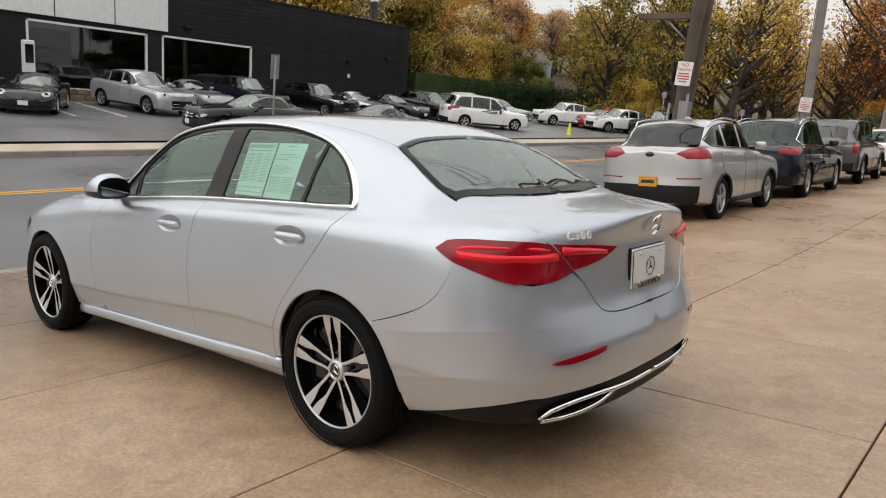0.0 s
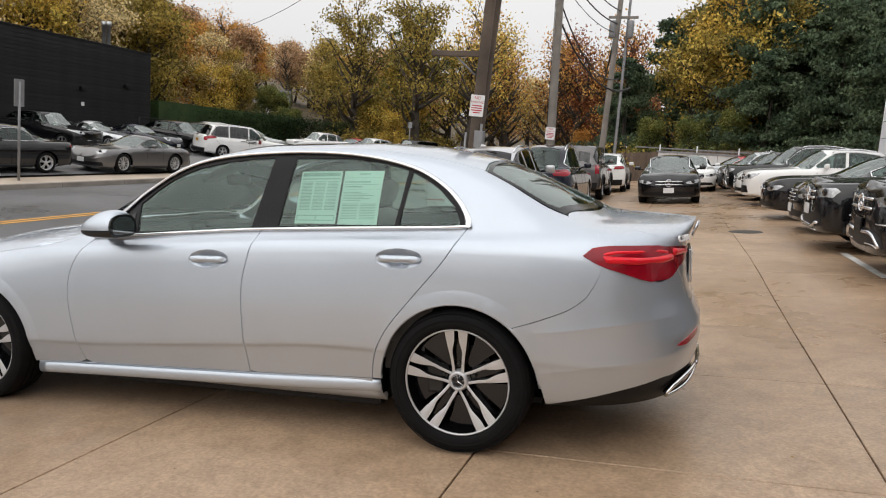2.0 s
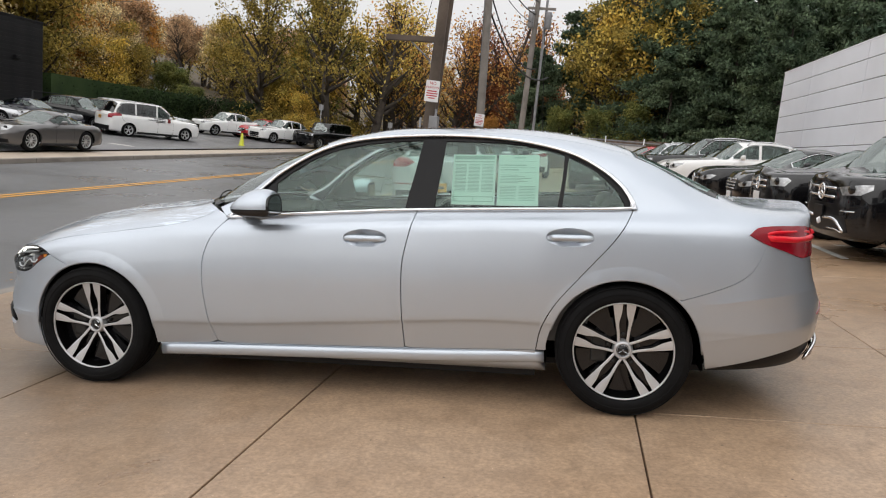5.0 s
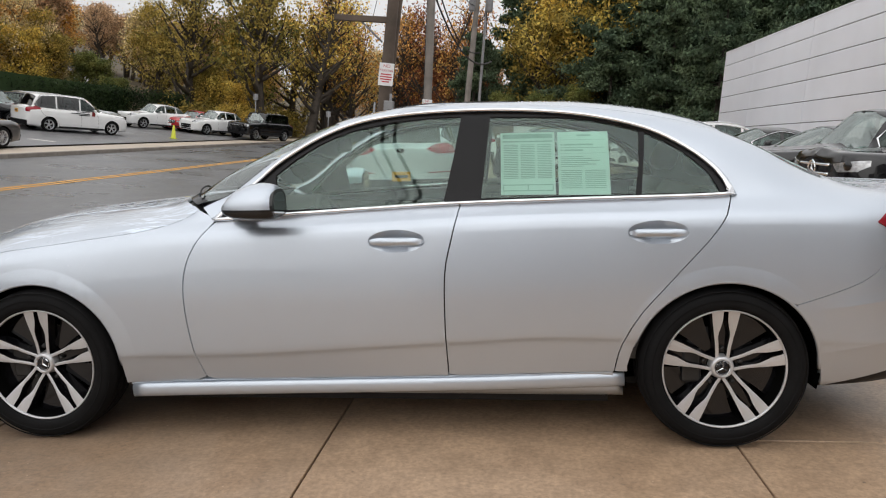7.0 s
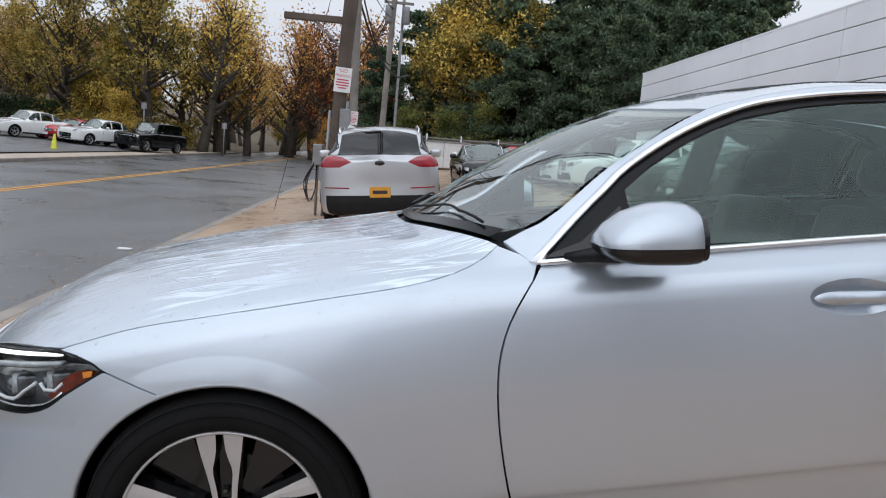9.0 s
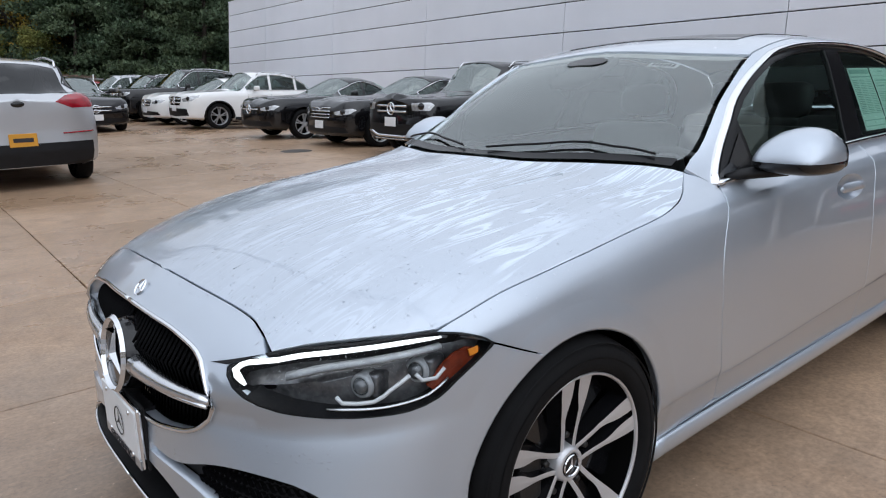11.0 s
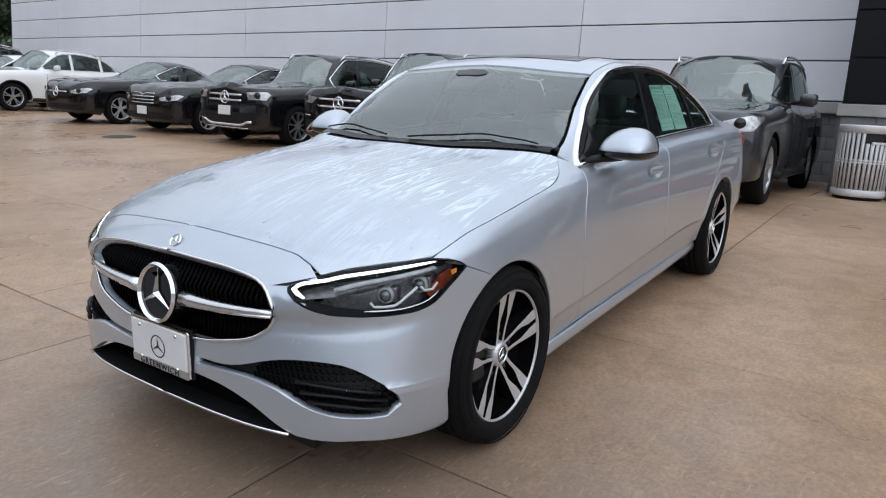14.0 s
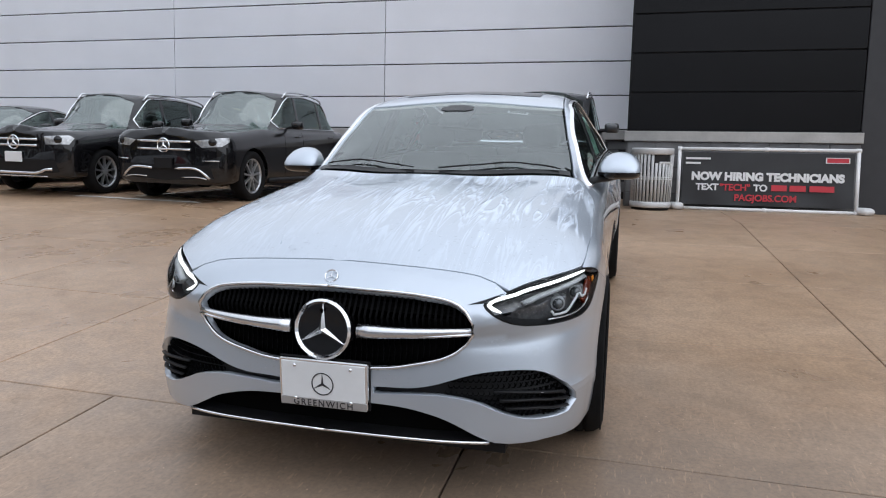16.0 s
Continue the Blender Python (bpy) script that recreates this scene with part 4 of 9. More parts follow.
    roof = cat(fs("top", [(-.231, 0), (-.221, -.25), (-.196, -.45), (-.151, -.588)])[:-1], np.array([[uw(x), 8.16] for x in np.linspace(-.15, 1.48, 40)]), fs("top", [(x - .004, y) for x, y in tail_head[::-1]])[:-1], np.array([[uw(x), 10.0] for x in np.linspace(1.45, -.231, 34)])[:-1])
    panel("roof", S, [roof], SILVER, car, "wet silver roof", both=True, flange=.012)
    sun_r = cat(fs("top", [(.02, 0), (.025, -.25), (.04, -.42)])[:-1], fs("top", [(.04, -.42), (.62, -.43)])[:-1], fs("top", [(.62, -.43), (.63, 0)])[:-1], np.array([[uw(x), 10.0] for x in np.linspace(.63, .02, 14)])[:-1])
    panel("sunroof", S, [sun_r], GLOSSBLACK, car, "dark glass sunroof", both=True, off=.003, step=.08, flange=.01)
    back = cat(fs("top", tail_head)[:-1], fs("top", [(1.485, -.535), (1.56, -.560), (1.68, -.594), (1.80, -.615), (1.88, -.622)])[:-1], fs("top", [(1.88, -.622), (1.93, -.45), (1.965, -.22), (1.975, 0)])[:-1], np.array([[uw(x), 10.0] for x in np.linspace(1.85, 1.46, 14)])[:0], S.find("top", [(1.97, 0), (1.9, 0), (1.8, 0), (1.7, 0), (1.6, 0), (1.5, 0)]))
    panel("rear_screen", S, [back], GLASS_REAR, car, "green-tinted rear window", both=True, off=-.004, step=.07)
    rim_o = [(1.462, 0), (1.463, -.2), (1.470, -.38), (1.490, -.530), (1.56, -.555), (1.68, -.589), (1.80, -.610), (1.876, -.618), (1.926, -.45), (1.960, -.22), (1.970, 0)]
    rim_i = [(1.930, 0), (1.920, -.22), (1.886, -.45), (1.842, -.575), (1.79, -.588), (1.69, -.570), (1.58, -.538), (1.508, -.505), (1.490, -.37), (1.482, -.2), (1.481, 0)]
    border = cat(ln("top", rim_o)[:-1], ln("top", rim_i)[:-1])
    panel("screen_border", S, [border], TRIM_BLACK, car, "black border of the rear window", both=True, off=-.001, step=.05)
    # trunk lid: its top and its upright tail
    lid_t = [(.0, .645), (.2, .645), (.32, .652), (.385, .672), (.42, .71), (.47, .78), (.527, .834), (.571, .882), (.624, .938), (.636, .965)]
    lid = cat(S.find("tail", spline(lid_t, .03))[:-1], fs("top", [(2.228, -.648), (2.15, -.657), (2.05, -.651), (1.892, -.629), (1.94, -.45), (1.978, -.22), (1.988, 0)])[:-1],
              S.find("top", [(1.988, 0), (2.05, 0), (2.15, 0), (2.25, 0), (2.35, 0)]), np.array([[4.0, v] for v in np.linspace(9.9, S.find("tail", [(.0, .645)])[0, 1], 24)])[:-1])
    panel("trunk_lid", S, [lid], SILVER, car, "wet silver trunk lid with a small lip", both=True, flange=.015)
    # tail lamps: outer half on the quarter, inner half on the lid
    lo_o = cat(S.find("side", spline([(1.985, .910), (2.02, .938), (2.09, .946), (2.16, .945), (2.225, .942)]))[:-1], S.find("tail", spline([(.672, .939), (.617, .930)]))[:-1],
               S.find("tail", spline([(.617, .930), (.575, .880), (.530, .828)]))[:-1], S.find("tail", spline([(.530, .828), (.61, .800), (.685, .788)]))[:-1],
               S.find("side", spline([(2.255, .794), (2.225, .804), (2.14, .838), (2.05, .872), (1.985, .910)]))[:-1])
    panel("tail_lamp", S, [lo_o], RED_LENS, car, "dark red tail lamp", right=True, off=.006, flange=.02, step=.03)
    lo_i = cat(S.find("tail", spline([(.605, .930), (.45, .918), (.268, .897)]))[:-1], S.find("tail", spline([(.268, .897), (.30, .880), (.37, .858), (.45, .842), (.522, .832)]))[:-1], S.find("tail", spline([(.522, .832), (.565, .880), (.605, .930)]))[:-1])
    panel("tail_lamp_inner", S, [lo_i], RED_LENS, car, "dark red inner tail lamp", right=True, off=.006, flange=.02, step=.03)
    on = lambda kind, pts, h, st=.02: np.array([S.at(*q.reshape(2, 1))[0] + S.normal(*q.reshape(2, 1))[0] * h for q in S.find(kind, spline(pts, st))])
    bar_hi = cat(on("side", [(2.060, .912), (2.12, .920), (2.20, .918)], .0015), on("tail", [(.672, .914), (.625, .906)], .0015))
    bar_mid = cat(on("side", [(2.062, .908), (2.085, .893), (2.14, .888), (2.20, .882)], .0015), on("tail", [(.672, .880), (.60, .884)], .0015))
    both_sides("light_bar", tube_data(bar_hi, np.concatenate([[.003], np.full(len(bar_hi) - 1, .009)]), 6, 1.0), RED_BRIGHT, car, "bright red light bar")
    both_sides("light_bar", tube_data(bar_mid, np.concatenate([[.003], np.full(len(bar_mid) - 1, .0165)]), 8, 1.0), RED_BRIGHT, car, "bright red light bar")
    bar_in = on("tail", [(.578, .903), (.45, .894), (.34, .884)], .0015)
    both_sides("light_bar", tube_data(bar_in, np.linspace(.018, .010, len(bar_in)), 8, 1.0), RED_BRIGHT, car, "bright red light bar")
    for i in range(9):
        yk = .665 - i * .013
        both_sides("lamp_rib", tube_data(on("tail", [(yk, .815 + .0012 * i), (yk + .012, .866)], .003), .0022, 4), RED_BRIGHT, car)
    # rear bumper and its black lower part
    bump = cat(fs("side", [(1.694, .594), (1.80, .628), (1.93, .681), (2.005, .738), (2.035, .786), (2.062, .849)])[:-1], fs("side", [(2.062, .849), (2.14, .832), (2.245, .793)])[:-1],
               S.find("tail", spline([(.695, .785), (.61, .797), (.532, .822)]))[:-1], S.find("tail", spline([(.53, .82), (.475, .775), (.425, .706), (.39, .667), (.325, .648), (.2, .640), (.0, .640)]))[:-1],
               np.array([[4.0, v] for v in np.linspace(S.find("tail", [(0, .640)])[0, 1], S.find("tail", [(0, .392)])[0, 1], 14)])[:-1], S.find("tail", spline([(0, .392), (.3, .390), (.55, .385), (.70, .372)]))[:-1],
               fs("side", [(2.31, .375), (2.13, .330), (2.0, .292), (1.826, .246)])[:-1], fs("side", [(1.826, .246), (1.7955, .40), (1.7625, .49), (1.694, .583), (1.694, .594)])[:-1])
    panel("rear_bumper", S, [bump], SILVER, car, "silver rear bumper", both=True, flange=.03, step=.03, lines=creases)
    diff = cat(fs("side", [(1.84, .238), (2.0, .285), (2.13, .323), (2.31, .368)])[:-1], S.find("tail", spline([(.70, .366), (.55, .379), (.3, .384), (0, .386)]))[:-1], np.array([[4.0, v] for v in np.linspace(S.find("tail", [(0, .386)])[0, 1], .15, 8)])[:-1], np.array([[u, .15] for u in np.linspace(4, uw(1.84), 24)]))
    panel("rear_diffuser", S, [diff], BLACK, car, "black plastic lower rear bumper", both=True, off=-.012, flange=.02)
    pipe = spline([(-.668, .30), (-.64, .325), (-.55, .350), (-.40, .358), (-.335, .352), (-.40, .320), (-.50, .300), (-.60, .290), (-.655, .286)], .03, closed=True)
    P3 = np.array([S.at(*q.reshape(2, 1))[0] + S.normal(*q.reshape(2, 1))[0] * .012 for q in S.find("tail", pipe)])
    both_sides("exhaust_trim", tube_data(P3, .0095, 6, closed=True), CHROME, car, "chrome exhaust trim")
    fill_u = S.find("tail", pipe)
    # the mouth is a nearly flush dark sheet in place of a shaded hole
    panel("exhaust_mouth", S, [fill_u], VOID, car, right=True, off=-.004, step=.03)
    bar = [S.at(*q.reshape(2, 1))[0] + S.normal(*q.reshape(2, 1))[0] * .014 for q in S.find("tail", straight([(-.37, .356), (-.2, .352), (0, .352)], .04))]
    bar = np.array(bar)
    both_sides("bumper_strip", tube_data(bar, .010, 6), CHROME, car, "chrome strip across the lower bumper")
    refl = S.find("tail", spline([(.665, .506), (.60, .520), (.50, .532), (.41, .540), (.42, .522), (.50, .508), (.60, .498)], .03, closed=True))
    panel("reflector", S, [refl], RED_LENS, car, "thin red reflector", right=True, off=.004, flange=.01, step=.03)
    # licence plate and badges at the tail
    def plate(at_x, tilt, z, facing, text):
        pl = new("licence_plate")
        pl.parent = car
        pl.matrix_local = pose(at_x, 0, z, tilt, 0, 0) @ (NOSE_TURN if facing < 0 else TAIL_TURN)
        part("plate_frame", box_bm(-.160, .160, -.004, .010, -.083, .083, .006), CHROME, pl, "bright plate frame")
        part("plate_face", box_bm(-.150, .150, -.008, .0, -.056, .072, .002), PLATE_W, pl)
        part("plate_lip", box_bm(-.155, .155, -.0075, -.003, -.083, -.056, .001), ALLOY, pl)
        part("plate_sleeve", box_bm(-.163, .163, .010, .020, -.088, .086, .004), BLACK, pl)
        v, f = emblem_data(.040, -.010, .10, .001)
        mesh_ob("plate_emblem", v, f, INK, pl, smooth=False)
        for sx in (-.10, .10):
            revolve("screw", [(.0, -.012), (.006, -.011), (.007, -.007)], CHROME, pl, n=10, m=pose(sx, 0, .058))
            revolve("screw", [(.0, -.012), (.006, -.011), (.007, -.007)], CHROME, pl, n=10, m=pose(sx, 0, -.058))
        if text:
            letters("frame_text", text, .031, INK, pl, pose(0, -.0085, -.0805, 90, 0, 0), spacing=1.28)
        return pl
    def letters(name, text, size, material, parent, m, spacing=1.0, depth=.001):
        cu = bpy.data.curves.new(name, "FONT")
        cu.body, cu.size, cu.extrude, cu.align_x, cu.space_character = text, size, depth, "CENTER", spacing
        cu.materials.append(material)
        ob = new(name, cu)
        ob.parent = parent
        ob.matrix_local = m
        return ob
    plate(2.422, 0, .790, 1, "GREENWICH")
    q = S.find("tail", [(0, .972)])[0].reshape(2, 1)
    nn = Vector(S.normal(*q)[0])
    v, f = moved(emblem_data(.048, 0, .16, .006), Matrix.Translation(Vector(S.at(*q)[0]) + nn * .019) @ pose(0, 0, 0, 0, -math.degrees(math.atan2(nn.z, nn.x)), 0) @ TAIL_TURN)
    mesh_ob("tail_emblem", v, f, SATIN, car, "chrome emblem", smooth=False)
    letters("model_badge", "C300", .040, PLATE_W, car, pose(2.388, -.540, .948, 80, 0, 67), 1.35, .004)
    # ---- the nose ----
    front_edge = fs("top", [(-2.086, 0), (-2.076, -.22), (-2.060, -.40), (-2.055, -.49), (-2.062, -.545), (-2.074, -.584)])
    hood_l = cat(front_edge[:-1], fs("side", [(-2.070, .7225), (-2.011, .7395), (-1.93, .7515), (-1.86, .757), (-1.803, .761)])[:-1], fs("side", [(x, z + .0012) for x, z in hood_side])[:-1],
                 fs("top", [(-.752, -.712), (-.82, -.640), (-.90, -.50), (-.975, -.25), (-1.005, 0)])[:-1], np.stack([np.linspace(uw(-1.005), front_edge[0, 0], 40), np.full(40, 10.0)], 1)[:-1])
    brow = cat(ln("nose", [(.474, .6865), (.52, .698), (.586, .7225)])[:-1], ln("nose", [(.586, .7160), (.52, .6890), (.474, .6860)])[:-1])
    panel("lamp_brow", S, [brow], BLACK, car, right=True, off=.0015, step=.03)
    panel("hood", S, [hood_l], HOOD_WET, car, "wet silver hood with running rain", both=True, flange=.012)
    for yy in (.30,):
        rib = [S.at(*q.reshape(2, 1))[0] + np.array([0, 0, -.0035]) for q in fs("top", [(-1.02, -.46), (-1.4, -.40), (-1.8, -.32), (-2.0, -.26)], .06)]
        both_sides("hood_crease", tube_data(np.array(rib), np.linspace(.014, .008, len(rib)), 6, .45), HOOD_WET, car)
    lamp_side = [(-2.079, .719), (-2.035, .7315), (-1.953, .7435), (-1.857, .7545), (-1.803, .758), (-1.757, .751), (-1.687, .720), (-1.735, .688), (-1.787, .656), (-1.828, .627), (-1.89, .607), (-1.984, .603), (-2.029, .604)]
    lamp_nose = [(.728, .604), (.653, .611), (.615, .621), (.588, .634), (.558, .651), (.532, .671), (.522, .684), (.524, .692), (.550, .704), (.586, .719)]
    lamp_uv = cat(S.find("side", spline(lamp_side, .025))[:-1], S.find("nose", spline(lamp_nose, .02))[:-1])
    ug = float(np.interp(.724, S.at(np.linspace(0, .9, 400), np.full(400, 10.0))[:, 2], np.linspace(0, .9, 400)))
    # bumper cover, split round its openings
    grille_o = [(.0, .724), (.22, .716), (.33, .708), (.42, .694), (.470, .668), (.496, .632), (.494, .592), (.473, .556), (.445, .532), (.396, .508), (.30, .485), (.2, .468), (.0, .460)]
    intake_o = [(.17, .402), (.30, .408), (.38, .424), (.46, .450), (.53, .466), (.61, .471), (.69, .463), (.745, .436), (.79, .398), (.818, .355), (.820, .325), (.795, .293), (.73, .296), (.667, .306), (.60, .330), (.54, .358), (.49, .376), (.40, .388), (.30, .386), (.17, .380)]
    scoop_top = [(.575, .228), (.54, .243), (.493, .268), (.45, .292), (.401, .313), (.33, .332), (.248, .343), (.1, .347), (.0, .347)]
    N = lambda pts, st=.025, closed=False: S.find("nose", spline(pts, st, closed))
    v_of = lambda z: S.find("nose", [(0, z)])[0, 1]
    mid = lambda z0, z1, n=10: np.array([[0.0, v] for v in np.linspace(v_of(z0), v_of(z1), n)])
    lamp_low = cat(S.find("nose", spline([(.524, .691), (.522, .684)] + lamp_nose[5::-1], .02))[:-1], S.find("side", spline([(-2.029, .604), (-1.984, .603), (-1.89, .607), (-1.828, .627), (-1.787, .656), (-1.735, .688), (-1.692, .714)], .025)))
    fe = fs("top", [(-2.091, 0), (-2.081, -.22), (-2.065, -.40), (-2.060, -.49), (-2.067, -.547), (-2.080, -.588)])
    cover = cat(fe[:-1], ln("nose", [(.588, .7155), (.524, .691)])[:-1], lamp_low[:-1], ln("side", [(-1.690, .714), (-1.564, .661)])[:-1],
                fs("side", [(-1.564, .661)] + [p for p in reversed(af) if p[0] < -1.585][::-1] + [(-1.7885, .325), (-1.768, .235), (-1.752, .174)])[:-1],
                S.find("side", spline([(-1.752, .174), (-1.88, .194), (-2.045, .213)]))[:-1], N([(.69, .217), (.62, .221)] + scoop_top)[:-1],
                mid(.347, .460)[:-1], N(grille_o[::-1])[:-1], np.stack([np.linspace(ug, fe[0, 0], 10), np.full(10, 10.0)], 1)[:-1])
    # trim the air intakes out of it
    panel("front_bumper", S, [cover, N(intake_o, .03, True)], SILVER, car, "silver front bumper", both=True, flange=.03, step=.03, lines=creases)
    panel("intake", S, [N(intake_o, .03, True)], BLACK, car, "black honeycomb side intake", right=True, off=-.035, step=.04)
    comb = []
    for i in range(10):
        for j in range(23):
            y = .42 + j * .0185 + (i % 2) * .009
            z = .275 + i * .0205
            if inside(np.array([(a, b) for a, b in intake_o]), np.array([(y, z)]))[0] and y < .825:
                q = S.find("nose", [(y, z)])[0].reshape(2, 1)
                c, nn = S.at(*q)[0], S.normal(*q)[0]
                t = np.cross([0, 0, 1], nn)
                t /= np.linalg.norm(t)
                k = 6
                v = []
                for rr, dd in ((.0105, -.022), (.0085, -.034)):
                    v += [tuple(c + nn * dd + t * rr * math.cos(radians(60 * a)) + np.array([0, 0, 1]) * rr * math.sin(radians(60 * a))) for a in range(6)]
                comb.append((v, [(a, (a + 1) % 6, (a + 1) % 6 + 6, a + 6) for a in range(6)]))
    both_sides("honeycomb", join_data(comb), GLOSSBLACK, car)
    for o in car.children:
        if o.name.startswith("honeycomb"):
            tagged(o, kind="stuff")
    for z0, y0, y1 in ((.392, .57, .79), (.362, .59, .80), (.332, .61, .80)):
        fin = np.array([S.at(*q.reshape(2, 1))[0] - S.normal(*q.reshape(2, 1))[0] * .010 for q in N([(y0, z0 + .012), ((y0 + y1) / 2, z0 + .004), (y1, z0 - .02)], .04)])
        both_sides("intake_fin", tube_data(fin, .009, 6, .6), BLACK, car)
    # lower scoop with its bright lip
    sc = cat(N(scoop_top[::-1])[:-1], N([(.575, .228), (.50, .230), (.40, .232), (.2, .234), (0, .234)])[:-1], mid(.234, .347)[:-1])
    # back of the scoop in near-black, its inner shade painted in
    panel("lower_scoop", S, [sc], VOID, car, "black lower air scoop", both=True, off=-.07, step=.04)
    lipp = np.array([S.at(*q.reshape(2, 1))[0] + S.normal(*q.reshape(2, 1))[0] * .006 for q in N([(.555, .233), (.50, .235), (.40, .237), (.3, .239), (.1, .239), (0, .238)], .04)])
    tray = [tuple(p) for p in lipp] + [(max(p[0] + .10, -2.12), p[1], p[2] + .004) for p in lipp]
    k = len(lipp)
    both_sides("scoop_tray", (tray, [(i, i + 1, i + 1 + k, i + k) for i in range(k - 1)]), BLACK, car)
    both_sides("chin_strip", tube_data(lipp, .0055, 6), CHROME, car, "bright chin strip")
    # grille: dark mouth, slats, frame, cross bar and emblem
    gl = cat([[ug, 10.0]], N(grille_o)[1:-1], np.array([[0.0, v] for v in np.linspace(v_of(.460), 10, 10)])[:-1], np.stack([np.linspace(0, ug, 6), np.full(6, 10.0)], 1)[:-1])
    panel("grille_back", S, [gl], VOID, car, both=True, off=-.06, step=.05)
    go3 = np.array([S.at(*q.reshape(2, 1))[0] + S.normal(*q.reshape(2, 1))[0] * .003 for q in cat([[ug, 10.0]], N(grille_o)[1:])])
    both_sides("grille_frame", tube_data(go3, .0065, 6), CHROME, car, "chrome grille frame")
    gp = np.array(grille_o)
    for k in range(1, 25):
        y = k * .0195
        zt = float(np.interp(y, gp[:6, 0], gp[:6, 1])) if y < .49 else .6
        zl = float(np.interp(y, gp[6:, 0][::-1], gp[6:, 1][::-1]))
        for s in (-1, 1):
            xx = [S.at(*S.find("nose", [(y, z)])[0].reshape(2, 1))[0][0] + .032 for z in np.linspace(zl, zt, 4)]
            pts = [(x, s * y, z) for x, z in zip(xx, np.linspace(zl, zt, 4))]
            tube("slat", pts, .0046, SLAT, car, sides=4)
    barp = [(.490, .606), (.40, .600), (.25, .592), (.12, .590)]
    b3 = np.array([S.at(*q.reshape(2, 1))[0] + S.normal(*q.reshape(2, 1))[0] * .002 for q in N(barp, .04)])
    both_sides("grille_bar", tube_data(b3, np.linspace(.011, .026, len(b3)), 8, 1.0), SATIN, car, "satin grille cross bar")
    e3 = np.array([S.at(*q.reshape(2, 1))[0] + S.normal(*q.reshape(2, 1))[0] * .012 + [0, 0, -.006] for q in N(barp, .04)])
    both_sides("bar_edge", tube_data(e3, np.linspace(.0045, .007, len(e3)), 6), CHROME, car, "polished lower edge of the cross bar")
    cx = float(S.at(*S.find("nose", [(0, .590)])[0].reshape(2, 1))[0][0])
    mm = Matrix.Translation((cx - .016, 0, .590)) @ pose(0, 0, 0, 0, 8, 0) @ NOSE_TURN
    v, f = moved(revolve_data([(.0, .0), (.088, .0), (.092, .012), (.10, .05)], 40), mm)
    mesh_ob("emblem_disc", v, f, GLOSSBLACK, car, smooth=False)
    v, f = moved(emblem_data(.102, -.004, .15, .010), mm)
    mesh_ob("grille_emblem", v, f, CHROME, car, "large chrome ring emblem", smooth=False)
    q = S.find("top", [(-2.150, -.001)])[0].reshape(2, 1)
    mh = Matrix.Translation(Vector(S.at(*q)[0]) + Vector((-.003, 0, .003))) @ pose(0, 0, 0, 0, 40, 0) @ NOSE_TURN
    mesh_ob("hood_emblem", *moved(emblem_data(.025, 0, .2, .003), mh), CHROME, car, smooth=False)
    plate(-2.240, 0, .403, -1, "GREENWICH")
    part("plate_bracket", box_bm(-2.225, -2.18, -.13, .13, .34, .47), BLACK, car)
    # headlamps: bucket, light units, running light, clear cover
    panel("headlamp_bucket", S, [lamp_uv], LAMP_IN, car, "dark reflector bowl", right=True, off=-.055, step=.05)
    core = lamp_uv.mean(0)
    v, f, n = skin(S, [core + (lamp_uv - core) * .975], step=.3, off=-.001, flange=.055)
    k = [q for q in f if len(q) == 4]
    both_sides("headlamp_wall", (v, k), BLACK, car)
    inl = lambda pts, depth, st=.02: np.array([S.at(*q.reshape(2, 1))[0] - S.normal(*q.reshape(2, 1))[0] * depth for q in S.find("side", spline(pts, st))])
    sunk = lambda uv, depth: np.array([S.at(*q.reshape(2, 1))[0] - S.normal(*q.reshape(2, 1))[0] * depth for q in uv])
    drl = sunk(cat(S.find("nose", spline([(.582, .664), (.556, .675), (.540, .685), (.547, .696), (.574, .706)], .012))[:-1],
                   S.find("side", spline([(-2.070, .7125), (-2.03, .7240), (-1.95, .7365), (-1.86, .7465), (-1.80, .7500)], .02))), .007)
    both_sides("running_light", tube_data(drl, np.concatenate([[.004, .007], np.linspace(.0088, .0070, len(drl) - 5), [.006, .005, .003]]), 8, .7), DRL, car, "lit white running light")
    guide = inl([(-2.075, .692), (-2.01, .712), (-1.913, .727), (-1.805, .738)], .022)
    both_sides("light_guide", tube_data(guide, np.linspace(.016, .013, len(guide)), 6, .5), LAMP_GREY, car, "frosted light guide")
    for pts in ([(-2.015, .642), (-2.006, .628), (-1.951, .628), (-1.917, .652), (-1.878, .679)], [(-1.866, .679), (-1.854, .664), (-1.825, .664), (-1.804, .683)]):
        hook = inl(pts, .022)
        both_sides("light_hook", tube_data(hook, .0045, 6), PLATE_W, car, "thin white light line")
    rail_ = inl([(-2.03, .616), (-1.932, .616), (-1.845, .632), (-1.800, .662)], .016)
    both_sides("lower_trim", tube_data(rail_, .004, 5), SATIN, car)
    for lx, lz in ((-1.965, .662), (-1.850, .682)):
        q = S.find("side", [(lx, lz)])[0].reshape(2, 1)
        c, nn = S.at(*q)[0], S.normal(*q)[0]
        mm = Matrix.Translation(Vector(c - nn * .05)) @ Vector((0, -1, 0)).rotation_difference(Vector((-1, -.35, 0))).to_matrix().to_4x4()
        both_sides("projector", moved(revolve_data([(.0, -.028), (.010, -.027), (.017, -.020), (.019, -.010)], 20), mm), LENS_GREY, car, "glass projector lens")
        both_sides("projector_ring", moved(revolve_data([(.019, -.014), (.024, -.016), (.027, -.008), (.029, .02)], 20), mm), LAMP_GREY, car)
